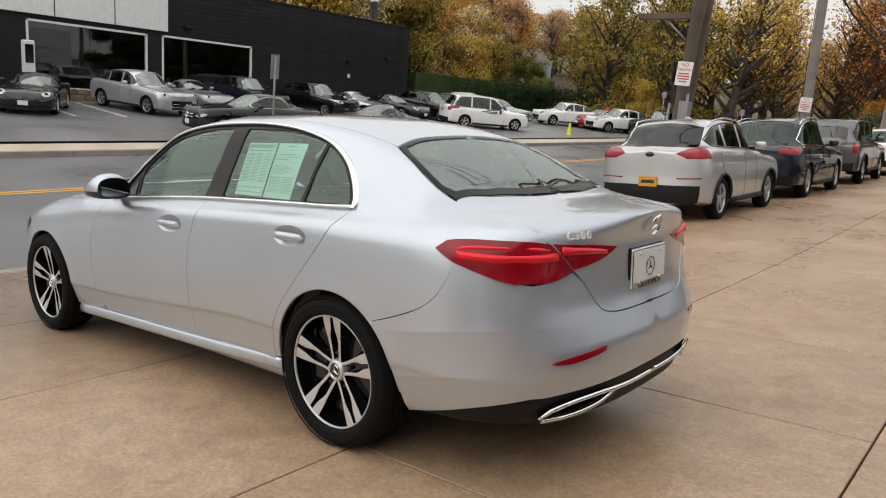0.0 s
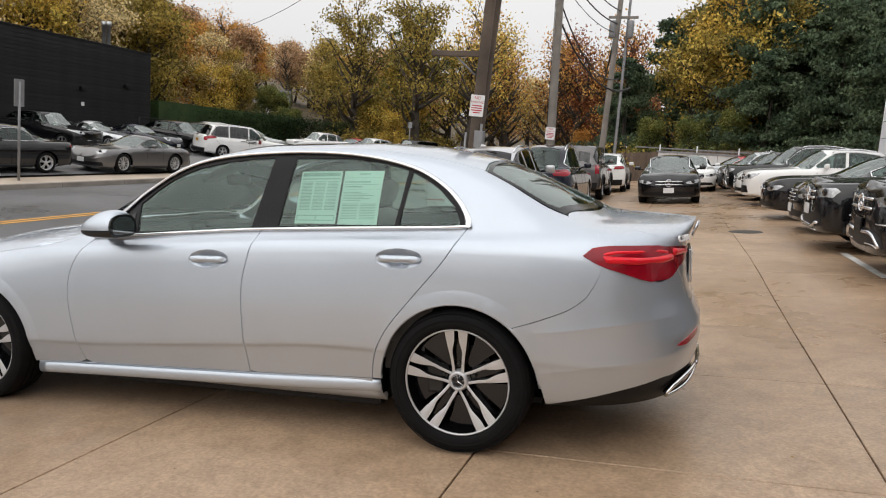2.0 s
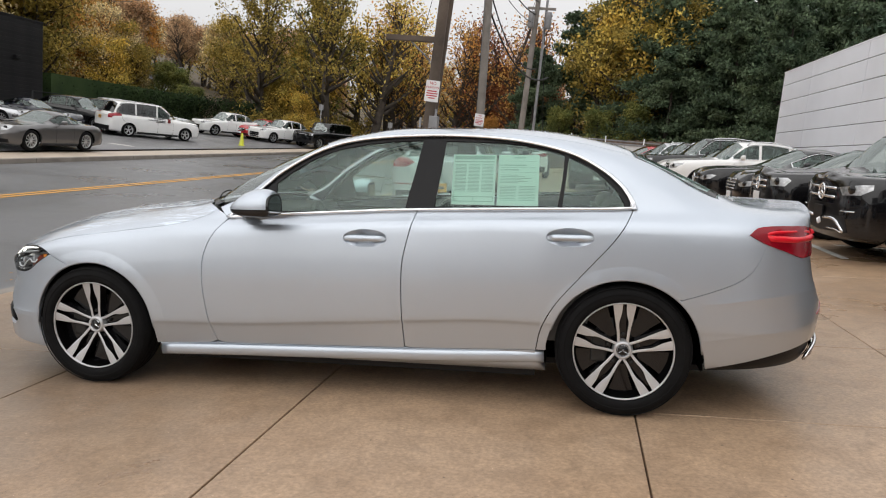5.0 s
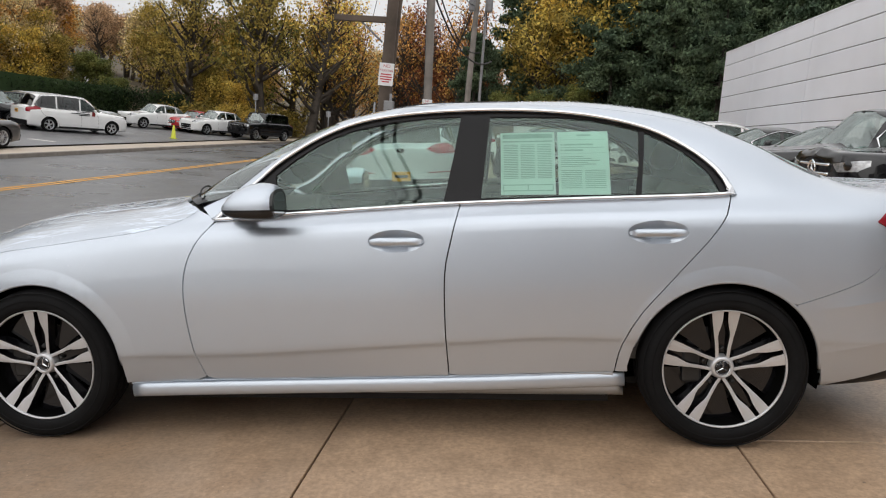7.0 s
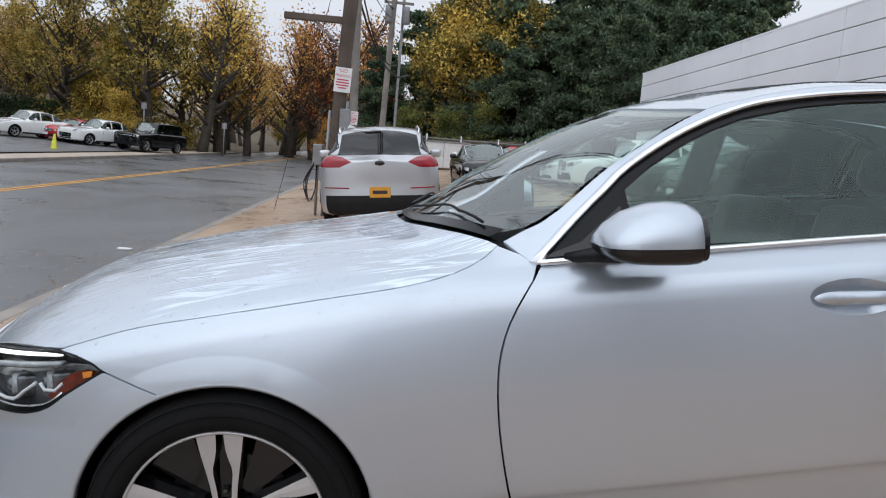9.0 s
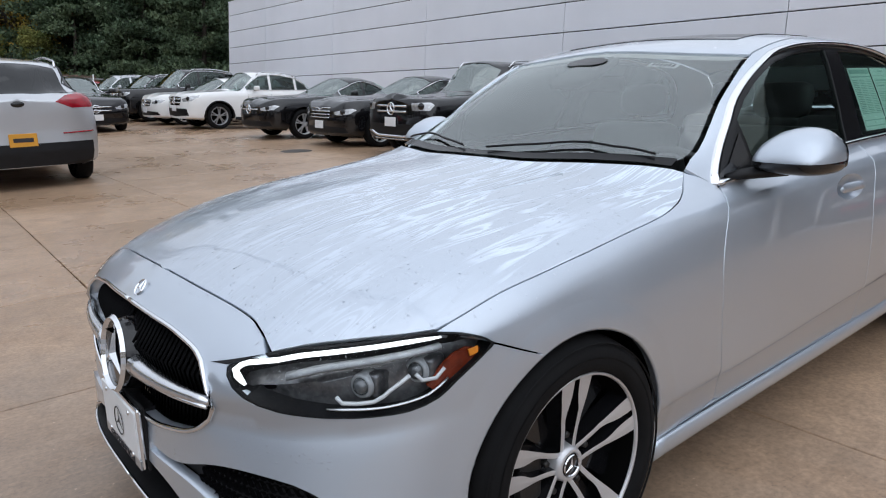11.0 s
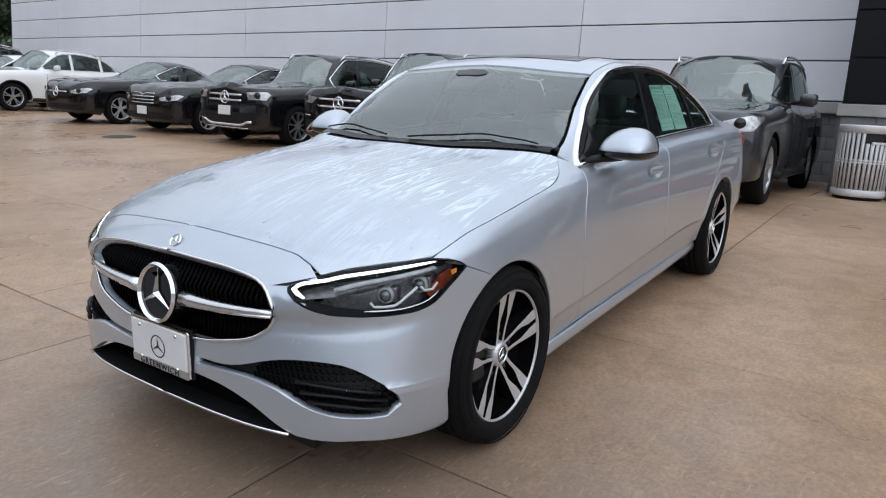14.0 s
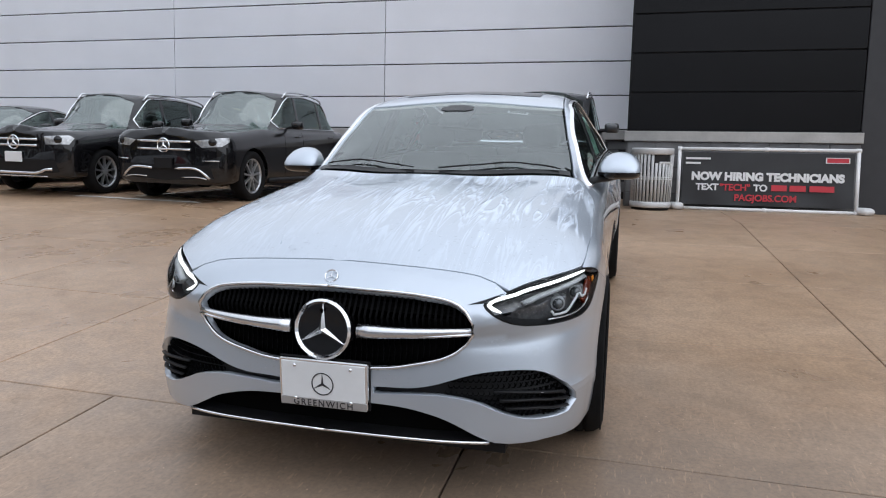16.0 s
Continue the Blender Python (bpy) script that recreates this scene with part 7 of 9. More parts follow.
    for i, wv in enumerate(wins):
        panel("side_window", S, [wv], gm if i == 0 else c.get("glass_rear", gm), car, right=True, off=-.006, step=.12)
    panel("windshield", S, [ws], GLASS_FRONT, car, both=True, off=-.005, step=.12)
    panel("rear_screen", S, [rs], c.get("glass_rear", gm), car, both=True, off=-.005, step=.12)
    # window trim
    trim = S.find("side", [(x, zh(x) + .012) for x in np.linspace(x0, x1, 40)] + [(x, zl(x) - .012) for x in np.linspace(x1, x0, 30)])
    both_sides("window_trim", tube_data(surf_pt(trim, .001), .015, 5, .5, closed=True), c.get("trim", CHROME), car)
    # door seams
    zs0 = c["clear"] + .12
    for sx in [x0 + .02, *split[:1], (x1 - .18 if c.get("doors", 4) == 4 else split[0])]:
        pts = [(sx, float(np.interp(sx, X, bl)) - .01), (sx - .03, .62), (sx - .02, zs0)]
        if sx > split[0] + .1:
            pts = [(sx, float(np.interp(sx, X, bl)) - .01), (sx - .12, r * 2 + .12), (wb / 2 - ra - .06, zs0 + .15), (wb / 2 - ra - .06, zs0)]
        both_sides("door_seam", tube_data(surf_pt(S.find("side", spline(pts, .08)), -.001), .004, 4), VOID, car)
    for sx in (split[0] - .22, x1 - .42 if c.get("doors", 4) == 4 else None):
        if sx is None:
            continue
        hz = float(np.interp(sx, X, bl)) - .12
        p = surf_pt(S.find("side", [(sx - .09, hz), (sx - .03, hz + .003), (sx + .03, hz + .003), (sx + .09, hz)]), .014)
        both_sides("door_handle", tube_data(p, .013, 6, .6), c.get("handle", material), car)
    # hood and tailgate shut lines
    hs_ = [(xf + .22, -.60 * W), (xf + .5, -.66 * W), (c["cowl"] - .05, -.70 * W)]
    both_sides("hood_seam", tube_data(surf_pt(S.find("top", spline(hs_, .12)), -.001), .0045, 4), VOID, car)
    # lamps
    hl = c["lamp"]
    yw = W
    lampf = [(yw * a, z) for a, z in hl]
    uvl = S.find("nose", straight(lampf + [lampf[0]], .06)[:-1])
    panel("headlamp", S, [uvl], LAMP_F, car, "clear headlamp", right=True, off=.004, step=.05, flange=.02)
    pl_ = surf_pt(S.find("nose", [(sum(a for a, z in lampf) / len(lampf), sum(z for a, z in lampf) / len(lampf))]), .008)[0]
    both_sides("lamp_unit", moved(revolve_data([(.0, -.012), (.05, -.006), (.058, .004)], 14), Matrix.Translation(Vector(pl_)) @ pose(0, 0, 0, 0, 0, -70)), GLOSSBLACK, car)
    tl = [(yw * a, z) for a, z in c["tail"]]
    uvt = S.find("tail", straight(tl + [tl[0]], .06)[:-1])
    panel("tail_lamp", S, [uvt], RED_LENS, car, "red tail lamp", right=True, off=.006, step=.05, flange=.02)
    # grille, lower mouth
    g = c["grille"]
    def nose_patch(nm, pts, mt, lab="", off=.003):
        half = [(yw * a, z) for a, z in pts]
        loop = cat(S.find("nose", straight(half, .06))[:-1], [S.find("nose", [(half[-1][0], half[-1][1])])[0]], np.array([[0.0, v] for v in np.linspace(S.find("nose", [(0, half[-1][1])])[0, 1], S.find("nose", [(0, half[0][1])])[0, 1], 6)])[1:-1])
        panel(nm, S, [loop], mt, car, lab, both=True, off=off, step=.06, flange=.015)
    if g:
        nose_patch("grille", g, GLOSSBLACK, "dark grille")
        z0, z1 = g[-1][1], g[0][1]
        wmax = max(a for a, z in g) * yw
        for i in range(c.get("bars", 2)):
            z = z0 + (z1 - z0) * (i + .8) / (c.get("bars", 2) + .6)
            p = surf_pt(S.find("nose", straight([(.0, z), (wmax * .9, z)], .08)), .012)
            p = np.concatenate([(p * [1, -1, 1])[::-1], p[1:]])
            tube("grille_bar", p, c.get("bar_r", .016), SATIN, car, sides=6)
        if c.get("emblem"):
            zz = (z0 + z1) / 2
            cx = float(surf_pt(S.find("nose", [(0, zz)]))[0][0])
            mesh_ob("emblem_disc", *moved(revolve_data([(.0, .0), (.10, .0), (.105, .02)], 28), Matrix.Translation((cx - .014, 0, zz)) @ NOSE_TURN), GLOSSBLACK, car, smooth=False)
            mesh_ob("emblem", *moved(emblem_data(.105, 0, .17, .010), Matrix.Translation((cx - .02, 0, zz)) @ NOSE_TURN), CHROME, car, smooth=False)
    nose_patch("lower_grille", c["mouth"], BLACK, "black lower mouth")
    if c.get("skid") == "arc":
        z = c["clear"] + .25
        for pts, rr_ in (([(.20 * yw, z), (.46 * yw, z + .012), (.60 * yw, z - .02), (.74 * yw, z - .13)], .026), ([(.30 * yw, z - .12), (.56 * yw, z - .115), (.70 * yw, z - .14)], .012)):
            p = surf_pt(S.find("nose", spline(pts, .06)), .010)
            both_sides("skid_arc", tube_data(p, rr_, 6, .8), SATIN, car, "bright curved skid trim")
        p = surf_pt(S.find("nose", [(.64 * yw, z + .115), (.76 * yw, z + .118), (.88 * yw, z + .122)]), .006)
        both_sides("fog_strip", tube_data(p, .008, 6), SATIN, car)
    elif c.get("skid"):
        z = c["clear"] + .10
        p = surf_pt(S.find("nose", spline([(.0, z), (.40 * yw, z), (.50 * yw, z + .02), (.58 * yw, z + .055), (.70 * yw, z + .065)], .08)), .012)
        p = np.concatenate([(p * [1, -1, 1])[::-1], p[1:]])
        tube("skid_plate", p, .024, SATIN, car, "bright skid plate", sides=6)
        p2 = surf_pt(S.find("nose", straight([(.0, z - .05), (.60 * yw, z - .045)], .08)), .008)
        p2 = np.concatenate([(p2 * [1, -1, 1])[::-1], p2[1:]])
        tube("skid_plate", p2, .010, SATIN, car, "bright skid plate", sides=6)
    if c.get("cladding"):
        for a_ in archs:
            both_sides("arch_cladding", tube_data(surf_pt(a_, .0), .035, 6, .6), BLACK, car)
    zsill = c["clear"] + .07
    p = surf_pt(S.find("side", straight([(-wb / 2 + ra + .05, zsill), (wb / 2 - ra - .05, zsill)], .3)), .0)
    both_sides("sill", tube_data(p, .05, 6), c.get("sill", BLACK), car)
    # black lower tail
    tb = [(yw * .88, c["clear"] + c.get("val_h", .30)), (yw * .86, c["clear"] + .11)]
    tb0 = S.find("tail", straight([(0, c["clear"] + c.get("val_h", .30)), tb[0]], .1))
    loop = cat(tb0, np.array([[u, .25] for u in np.linspace(tb0[-1, 0] - .05, 4, 10)]))
    loop[0, 0] = loop[-1, 0] = 4.0
    panel("rear_valance", S, [loop], c.get("valance", BLACK), car, both=True, off=.016, step=.06, flange=.02)
    if c.get("strip"):
        z = c["strip"]
        p = surf_pt(S.find("tail", straight([(.50 * yw, z), (.90 * yw, z + .01)], .08)), .006)
        both_sides("bumper_reflector", tube_data(p, .017, 6, .6), RED_LENS, car, "red reflector strip")
    if c.get("oval"):
        q = S.find("tail", [(0, c["oval"])])
        p = surf_pt(q, .008)[0]
        mesh_ob("oval_badge", *moved(revolve_data([(.0, -.004), (.07, -.003), (.075, .006)], 20), Matrix.Translation(Vector(p)) @ Matrix.Diagonal((1, 1, .5, 1)) @ TAIL_TURN), GLOSSBLACK, car, "plain dark oval badge")
    # plates
    zp = c.get("plate_z", c["mouth"][0][1] + .02)
    cx = float(surf_pt(S.find("nose", [(0, zp)]))[0][0])
    if c.get("front_plate", True):
        part("licence_plate", box_bm(cx - .03, cx - .012, -.15, .15, zp - .075, zp + .075, .004), c.get("plate_m", PLATE_W), car)
    zp2 = c.get("rear_plate_z", .80)
    cx = float(surf_pt(S.find("tail", [(0, zp2)]))[0][0])
    rp = part("licence_plate", box_bm(cx + .010, cx + .028, -.155, .155, zp2 - .08, zp2 + .08, .004), PLATE_Y, car, "amber licence plate")
    part("plate_bar", box_bm(cx + .029, cx + .031, -.11, .11, zp2 - .025, zp2 + .025), INK, rp)
    # mirrors
    my = float(np.interp(x0 + .25, X, bl))
    bm = box_bm(x0 + .14, x0 + .26, -(W + .20), -(W - .01), my + .005, my + .155, .04)
    for v in bm.verts:
        f_ = (x0 + .26 - v.co.x) / .12
        v.co.z = my + .06 + (v.co.z - my - .06) * (1 - .25 * f_)
        v.co.y = -(W + .095) + (v.co.y + W + .095) * (1 - .18 * f_)
    bm.verts.index_update()
    both_sides("mirror", ([tuple(v.co) for v in bm.verts], [tuple(v.index for v in f.verts) for f in bm.faces]), c.get("mirror", material), car)
    bm.free()
    both_sides("mirror_arm", tube_data([(x0 + .22, -W * .90, my + .03), (x0 + .22, -W - .05, my + .05)], .025, 5), BLACK, car)
    if c.get("rails"):
        xs = np.linspace(c["roof_f"] + .15, c["roof_r"] - .02, 16)
        p = np.array([surf_pt(np.array([[uw(x), 7.1]]), .045 if 0 < i < 15 else .0)[0] for i, x in enumerate(xs)])
        both_sides("roof_rail", tube_data(p, .016, 6), c.get("rail_m", SATIN), car, "roof rail")
    # cabin
    fl = c["clear"] + .12
    part("cabin_floor", box_bm(c["cowl"], xr - .3, -W * .8, W * .8, fl, fl + .06), CABIN, car)
    part("dashboard", box_bm(c["cowl"] + .05, c["cowl"] + .5, -W * .8, W * .8, .5, c["belt"] - .04, .06), CABIN, car)
    sx = (x0 + split[0]) / 2 + .15
    for y in (-.38, .38):
        st = new("seat")
        st.parent = car
        part("cushion", box_bm(sx - .26, sx + .26, y - .25, y + .25, fl + .1, fl + .32, .05), CABIN, st)
        part("backrest", box_bm(sx + .22, sx + .36, y - .25, y + .25, fl + .25, fl + .85, .05), CABIN, st)
        part("headrest", box_bm(sx + .28, sx + .38, y - .12, y + .12, fl + .87, min(fl + 1.05, c["H"] - .12), .04), CABIN, st)
    if c.get("doors", 4) == 4:
        part("rear_bench", box_bm(sx + .95, sx + 1.15, -W * .72, W * .72, fl + .2, fl + .85, .05), CABIN, car)
    for cx in (-wb / 2, wb / 2):
        vv, ff = [], []
        for i in range(17):
            a = radians(-10 + 200 * i / 16)
            vv += [(cx + ra * 1.02 * math.cos(a), -W * .93, r + ra * math.sin(a)), (cx + ra * 1.02 * math.cos(a), -W + .36, r + ra * math.sin(a)), (cx, -W + .36, r)]
            if i:
                q = 3 * i
                ff += [(q - 3, q - 2, q + 1, q), (q - 2, q - 1, q + 2, q + 1)]
        both_sides("wheel_housing", (vv, ff), VOID, car)
        for s in (-1, 1):
            plain_wheel(car, cx, s * (W - .125), s, r, c.get("spokes", 5), c.get("rim", MACHINED))
    car.matrix_world = m
    car["paint"] = material.name
    return car


def repaint(car, old, material):
    for o in car.children_recursive:
        if o.type == "MESH" and o.data.materials and o.data.materials[0] == old:
            o.material_slots[0].link = "OBJECT"
            o.material_slots[0].material = material
    return car


LAMP_S = [(.52, .64), (.70, .68), (.90, .72), (.955, .70), (.90, .62), (.70, .585), (.56, .595)]
SEDAN = dict(wsw=1.12, L=4.72, W=.90, H=1.45, wb=2.82, fo=.86, nose=.68, hood=.97, cowl=-.95, roof_f=-.05, roof_r=.95, deck=1.75, deck_z=1.05, tail_z=1.0, belt=.95, rail=.63, clear=.17, r=.33,
             lamp=LAMP_S, tail=[(.50, .90), (.90, .92), (.95, .88), (.90, .78), (.55, .80)], grille=[(0, .73), (.44, .71), (.47, .62), (.40, .52), (0, .50)], mouth=[(0, .38), (.80, .36), (.85, .27), (0, .24)], bars=2, emblem=True, pillars=[.30, 1.05], rear_plate_z=.72, spokes=5)
ECLASS = dict(SEDAN, L=4.92, wb=2.94, hood=.99, bars=4, bar_r=.011, emblem=False, grille=[(0, .76), (.40, .74), (.44, .64), (.36, .50), (0, .49)], spokes=9, pillars=[.33, 1.12], deck=1.85)
CLA = dict(SEDAN, L=4.66, W=.89, H=1.42, wb=2.70, fo=.92, hood=.95, roof_r=.75, deck=1.72, bars=1, pillars=[.28, 1.0], front_plate=False)
LAMP_U = [(.50, .86), (.75, .89), (.94, .92), (.96, .86), (.90, .79), (.62, .77)]
GLE = dict(wsw=1.22, sq=3.8, rf=.44, L=4.78, W=.945, H=1.77, wb=2.92, fo=.86, nose=.96, hood=1.10, cowl=-.98, roof_f=-.22, roof_r=1.50, deck=2.22, deck_z=1.12, tail_z=1.08, belt=1.09, wedge=.06, rail=.72, clear=.22, r=.375, drop=.07, rr=.34, wrap=.6,
           lamp=LAMP_U, tail=[(.52, 1.10), (.92, 1.12), (.96, 1.04), (.90, .96), (.55, .97)], grille=[(0, .93), (.46, .91), (.50, .80), (.42, .66), (0, .65)], mouth=[(0, .52), (.74, .52), (.80, .34), (0, .30)], bars=2, bar_r=.018, emblem=True,
           pillars=[.22, 1.12], skid="arc", rim=ALLOY, rails=True, rear_plate_z=.82, spokes=9, cladding=False, plate_m=BLACK)
GLB = dict(GLE, skid=True, L=4.60, W=.905, H=1.67, wb=2.80, fo=.86, hood=1.05, nose=.93, belt=1.03, roof_r=1.62, deck=2.10, roof_f=-.38, cowl=-.98, r=.35, rail=.76, pillars=[.18, 1.02], lamp=[(.56, .86), (.90, .88), (.95, .84), (.93, .75), (.60, .74)], grille=[(0, .88), (.46, .87), (.50, .78), (.44, .66), (0, .65)], tail=[(.60, 1.0), (.94, 1.02), (.95, .88), (.62, .88)], plate_m=PLATE_W, plate_z=.55)
ML = dict(GLE, trim=BLACK, H=1.74, W=.925, hood=1.08, nose=.90, lamp=[(.50, .84), (.72, .90), (.93, .95), (.96, .88), (.90, .78), (.60, .76)], skid=False, bars=3, emblem=False)
CROSS = dict(GLE, sq=3.2, rf=.52, L=4.44, W=.915, H=1.60, wb=2.64, fo=.90, hood=1.04, nose=.82, belt=1.02, wedge=.10, roof_f=-.28, roof_r=1.15, deck=1.98, deck_z=1.10, tail_z=1.04, cowl=-1.0, r=.35, rail=.70, lamp=[(.50, .76), (.72, .82), (.94, .88), (.96, .82), (.88, .72), (.60, .70)], grille=[(0, .84), (.42, .82), (.46, .73), (.38, .60), (0, .59)], tail=[(.50, 1.04), (.94, 1.08), (.97, 1.0), (.90, .93), (.52, .93)], pillars=[.22, 1.02], skid=False, cladding=True, rails=True, rear_plate_z=.74, spokes=5, plate_z=.52, plate_m=PLATE_W)
KIA = dict(CROSS, rsw=1.2, val_h=.36, H=1.66, hood=1.05, belt=1.08, wedge=.12, roof_r=1.42, deck=2.03, deck_z=1.17, tail_z=1.12, rear_plate_z=.63, wrap=.4, strip=.69, oval=1.06, tail=[(.46, 1.08), (.62, 1.15), (.95, 1.20), (.985, 1.08), (.90, 1.0), (.66, 1.0)], bars=1, emblem=False, trim=BLACK, glass=GLASS_DARK, glass_rear=GLASS_BLACK, rim=ALLOY)
SPORT = dict(CROSS, L=4.70, W=.96, H=1.62, wb=2.81, fo=.95, hood=1.02, roof_f=-.34, roof_r=1.25, deck=2.14, deck_z=1.10, tail_z=1.02, rr=.40, lamp=[(.56, .82), (.74, .90), (.92, .92), (.95, .84), (.84, .76), (.62, .76)], grille=[(0, .62), (.50, .62), (.52, .46), (.42, .38), (0, .38)], mouth=[(0, .36), (.50, .36), (.50, .28), (0, .28)], bars=1, bar_r=.008, emblem=False, rails=False, cladding=False, trim=BLACK, plate_m=BLACK)
BOXY = dict(GLE, L=4.70, W=.95, H=1.84, wb=2.90, fo=.80, nose=.98, hood=1.17, cowl=-.92, roof_f=-.52, roof_r=1.92, deck=2.16, deck_z=1.16, tail_z=1.12, belt=1.18, wedge=.0, rail=.80, clear=.30, r=.40, rf=.28, rr=.22, drop=.03, wrap=.3, lamp=[(.62, .98), (.92, 1.0), (.93, .86), (.64, .85)], grille=[(0, 1.0), (.58, 1.0), (.60, .84), (.58, .80), (0, .80)], tail=[(.80, 1.15), (.95, 1.15), (.95, .88), (.82, .88)], bars=1, emblem=False, skid=False, cladding=True, rails=False, trim=BLACK, pillars=[.15, 1.05], glass_rear=GLASS_DARK)
COUPE = dict(L=4.50, W=.92, H=1.30, wb=2.45, fo=1.02, nose=.52, hood=.86, cowl=-.86, roof_f=.0, roof_r=.55, deck=1.75, deck_z=.92, tail_z=.80, belt=.88, wedge=.02, rail=.58, clear=.14, r=.34, drop=.03, rf=.70, rr=.55,
             lamp=[(.56, .70), (.66, .78), (.78, .79), (.86, .72), (.80, .63), (.64, .62)], tail=[(.40, .74), (.92, .76), (.93, .70), (.42, .69)], grille=None, mouth=[(0, .34), (.84, .36), (.86, .24), (0, .22)], pillars=[.62], doors=2, rear_plate_z=.50, trim=BLACK, spokes=10, plate_z=.40)
VAN = dict(L=5.05, W=.98, H=1.74, wb=3.02, fo=.98, nose=.68, hood=1.05, cowl=-1.35, roof_f=-.35, roof_r=1.95, deck=2.38, deck_z=1.10, tail_z=1.05, belt=1.02, wedge=.05, rail=.76, clear=.17, r=.33, rr=.34, drop=.05, wrap=.5, trim=BLACK,
           lamp=[(.55, .76), (.75, .85), (.95, .92), (.96, .84), (.85, .74), (.62, .70)], tail=[(.70, 1.12), (.95, 1.14), (.96, .86), (.80, .86)], grille=[(0, .74), (.46, .75), (.46, .68), (.40, .64), (0, .64)], mouth=[(0, .46), (.62, .46), (.66, .28), (0, .26)], bars=1, bar_r=.010, pillars=[.05, 1.15], rails=True, rear_plate_z=.85, glass_rear=GLASS_DARK)

TEMPLATES = {}


def park(spec_name, spec, material, name, label, m, group="parked cars"):
    if spec_name in TEMPLATES:
        src, old = TEMPLATES[spec_name]
        ob = copy_thing(src, m)
        ob.name = name
        tagged(ob, label, "car", group)
        return repaint(ob, old, material) if old != material else ob
    ob = build_car(spec, material, name, label, m, group)
    TEMPLATES[spec_name] = (ob, material)
    return ob


ROW = "cars before the grey wall"
park("ml", ML, P_GREY, "suv", "dark grey sport utility car before the grey wall", on_lot(6.22, .32), ROW)
park("gle", GLE, P_BLACK, "suv", "black sport utility car wet with rain", on_lot(6.64, 5.42), ROW)
park("glb", GLB, P_BLACK, "suv", "boxy black utility car with a bright skid plate", on_lot(6.42, 7.85), ROW)
park("eclass", ECLASS, P_BLACK, "sedan_car", "black sedan with a wide barred chrome grille", on_lot(6.62, 10.45), ROW)
park("cla", CLA, P_BLACK, "sedan_car", "low black sedan on silver alloy wheels", on_lot(6.35, 13.2), ROW)
park("cross", CROSS, P_WHITE, "crossover", "white crossover with black lower trim", on_lot(6.25, 17.85), ROW)
park("sedan", SEDAN, P_WHITE, "sedan_car", "white sedan beside a white crossover", on_lot(6.30, 20.4), ROW)
park("gle", GLE, P_BLACK, "suv", "black sport utility car at the far end", on_lot(6.2, 23.1), ROW)
park("cross", CROSS, P_BLACK, "crossover", "black crossover near the board fence", on_lot(6.0, 25.8), ROW)
park("cross", CROSS, P_SILVER2, "crossover", "pale silver crossover near the board fence", on_lot(5.6, 28.6), ROW)
KROW = "cars along the sidewalk"
park("kia", KIA, P_SILVER2, "crossover", "silver crossover with red tail lamps by the kerb", on_lot(-1.12, 10.35, -90), KROW)
park("gle", GLE, P_NAVY, "suv", "dark blue sport utility car by the kerb", on_lot(-1.05, 15.85, -90), KROW)
park("boxy", BOXY, P_GUN, "suv", "boxy dark grey off-road car by the kerb", on_lot(-.95, 21.75, -90), KROW)
park("cross", CROSS, P_WHITE, "crossover", "white crossover parked along the kerb", on_lot(-.55, 27.3, -90), KROW)
park("sedan", SEDAN, P_BLACK, "sedan_car", "black sedan standing in the aisle", on_lot(2.1, 20.2, 90), "cars in the aisle")
park("sedan", SEDAN, P_WHITE, "sedan_car", "white sedan standing behind a black one", on_lot(2.9, 27.8, 90), "cars in the aisle")
park("cla", CLA, P_RED, "sedan_car", "red sedan before the white board wall", on_lot(5.0, 32.6, 10), "cars in the aisle")
FROW = "cars across the road"
park("coupe", COUPE, P_BLACK, "sports_car", "black sports coupe by the showroom window", on_far(-24.3, 7.7, 150), FROW)
park("sport", SPORT, P_SILVER2, "crossover", "silver crossover by the showroom window", on_far(-25.0, 12.1, 190), FROW)
park("coupe", COUPE, P_MIST, "sports_car", "pale grey sports coupe in a bay", on_far(-26.4, 15.2, 185), FROW)
park("sport", SPORT, P_NAVY, "crossover", "dark blue crossover in a bay", on_far(-26.6, 18.2, 185), FROW)
park("sport", SPORT, P_BLACK, "crossover", "black crossover before the black wall", on_far(-25.6, 21.8, 188), FROW)
park("coupe", COUPE, P_SILVER2, "sports_car", "silver sports coupe before the black wall", on_far(-25.2, 24.3, 188), FROW)
park("coupe", COUPE, P_NAVY, "sports_car", "dark blue sports coupe before the black wall", on_far(-25.0, 27.0, 188), FROW)
park("sport", SPORT, P_BLACK, "crossover", "black crossover before the handrail", on_far(-24.6, 29.6, 190), FROW)
park("sport", SPORT, P_BLACK, "crossover", "black crossover at the end of the row", on_far(-24.3, 32.2, 190), FROW)
park("cross", CROSS, P_WHITE, "crossover", "white crossover behind the row", on_far(-27.0, 36.5, 185), FROW)
park("sedan", SEDAN, P_MIST, "sedan_car", "grey-green sedan behind the row", on_far(-24.5, 36.8, 190), FROW)
park("sedan", SEDAN, P_BLACK, "sedan_car", "black sedan parked along the sidewalk across the road", on_far(-17.7, 12.2, 82), FROW)
park("coupe", COUPE, P_GUN, "sports_car", "brown-grey sports coupe along the sidewalk", on_far(-16.95, 17.5, 86), FROW)
van = park("van", VAN, P_WHITE, "minivan", "white minivan with door lettering", on_far(-20.7, 30.0, -122), FROW)
for i, (w_, z_) in enumerate(((.62, 1.02), (.9, .94), (.5, .87))):
    part("door_lettering", box_bm(-.35, -.35 + w_, .985, .992, z_ - .018, z_ + .018), INK, van)
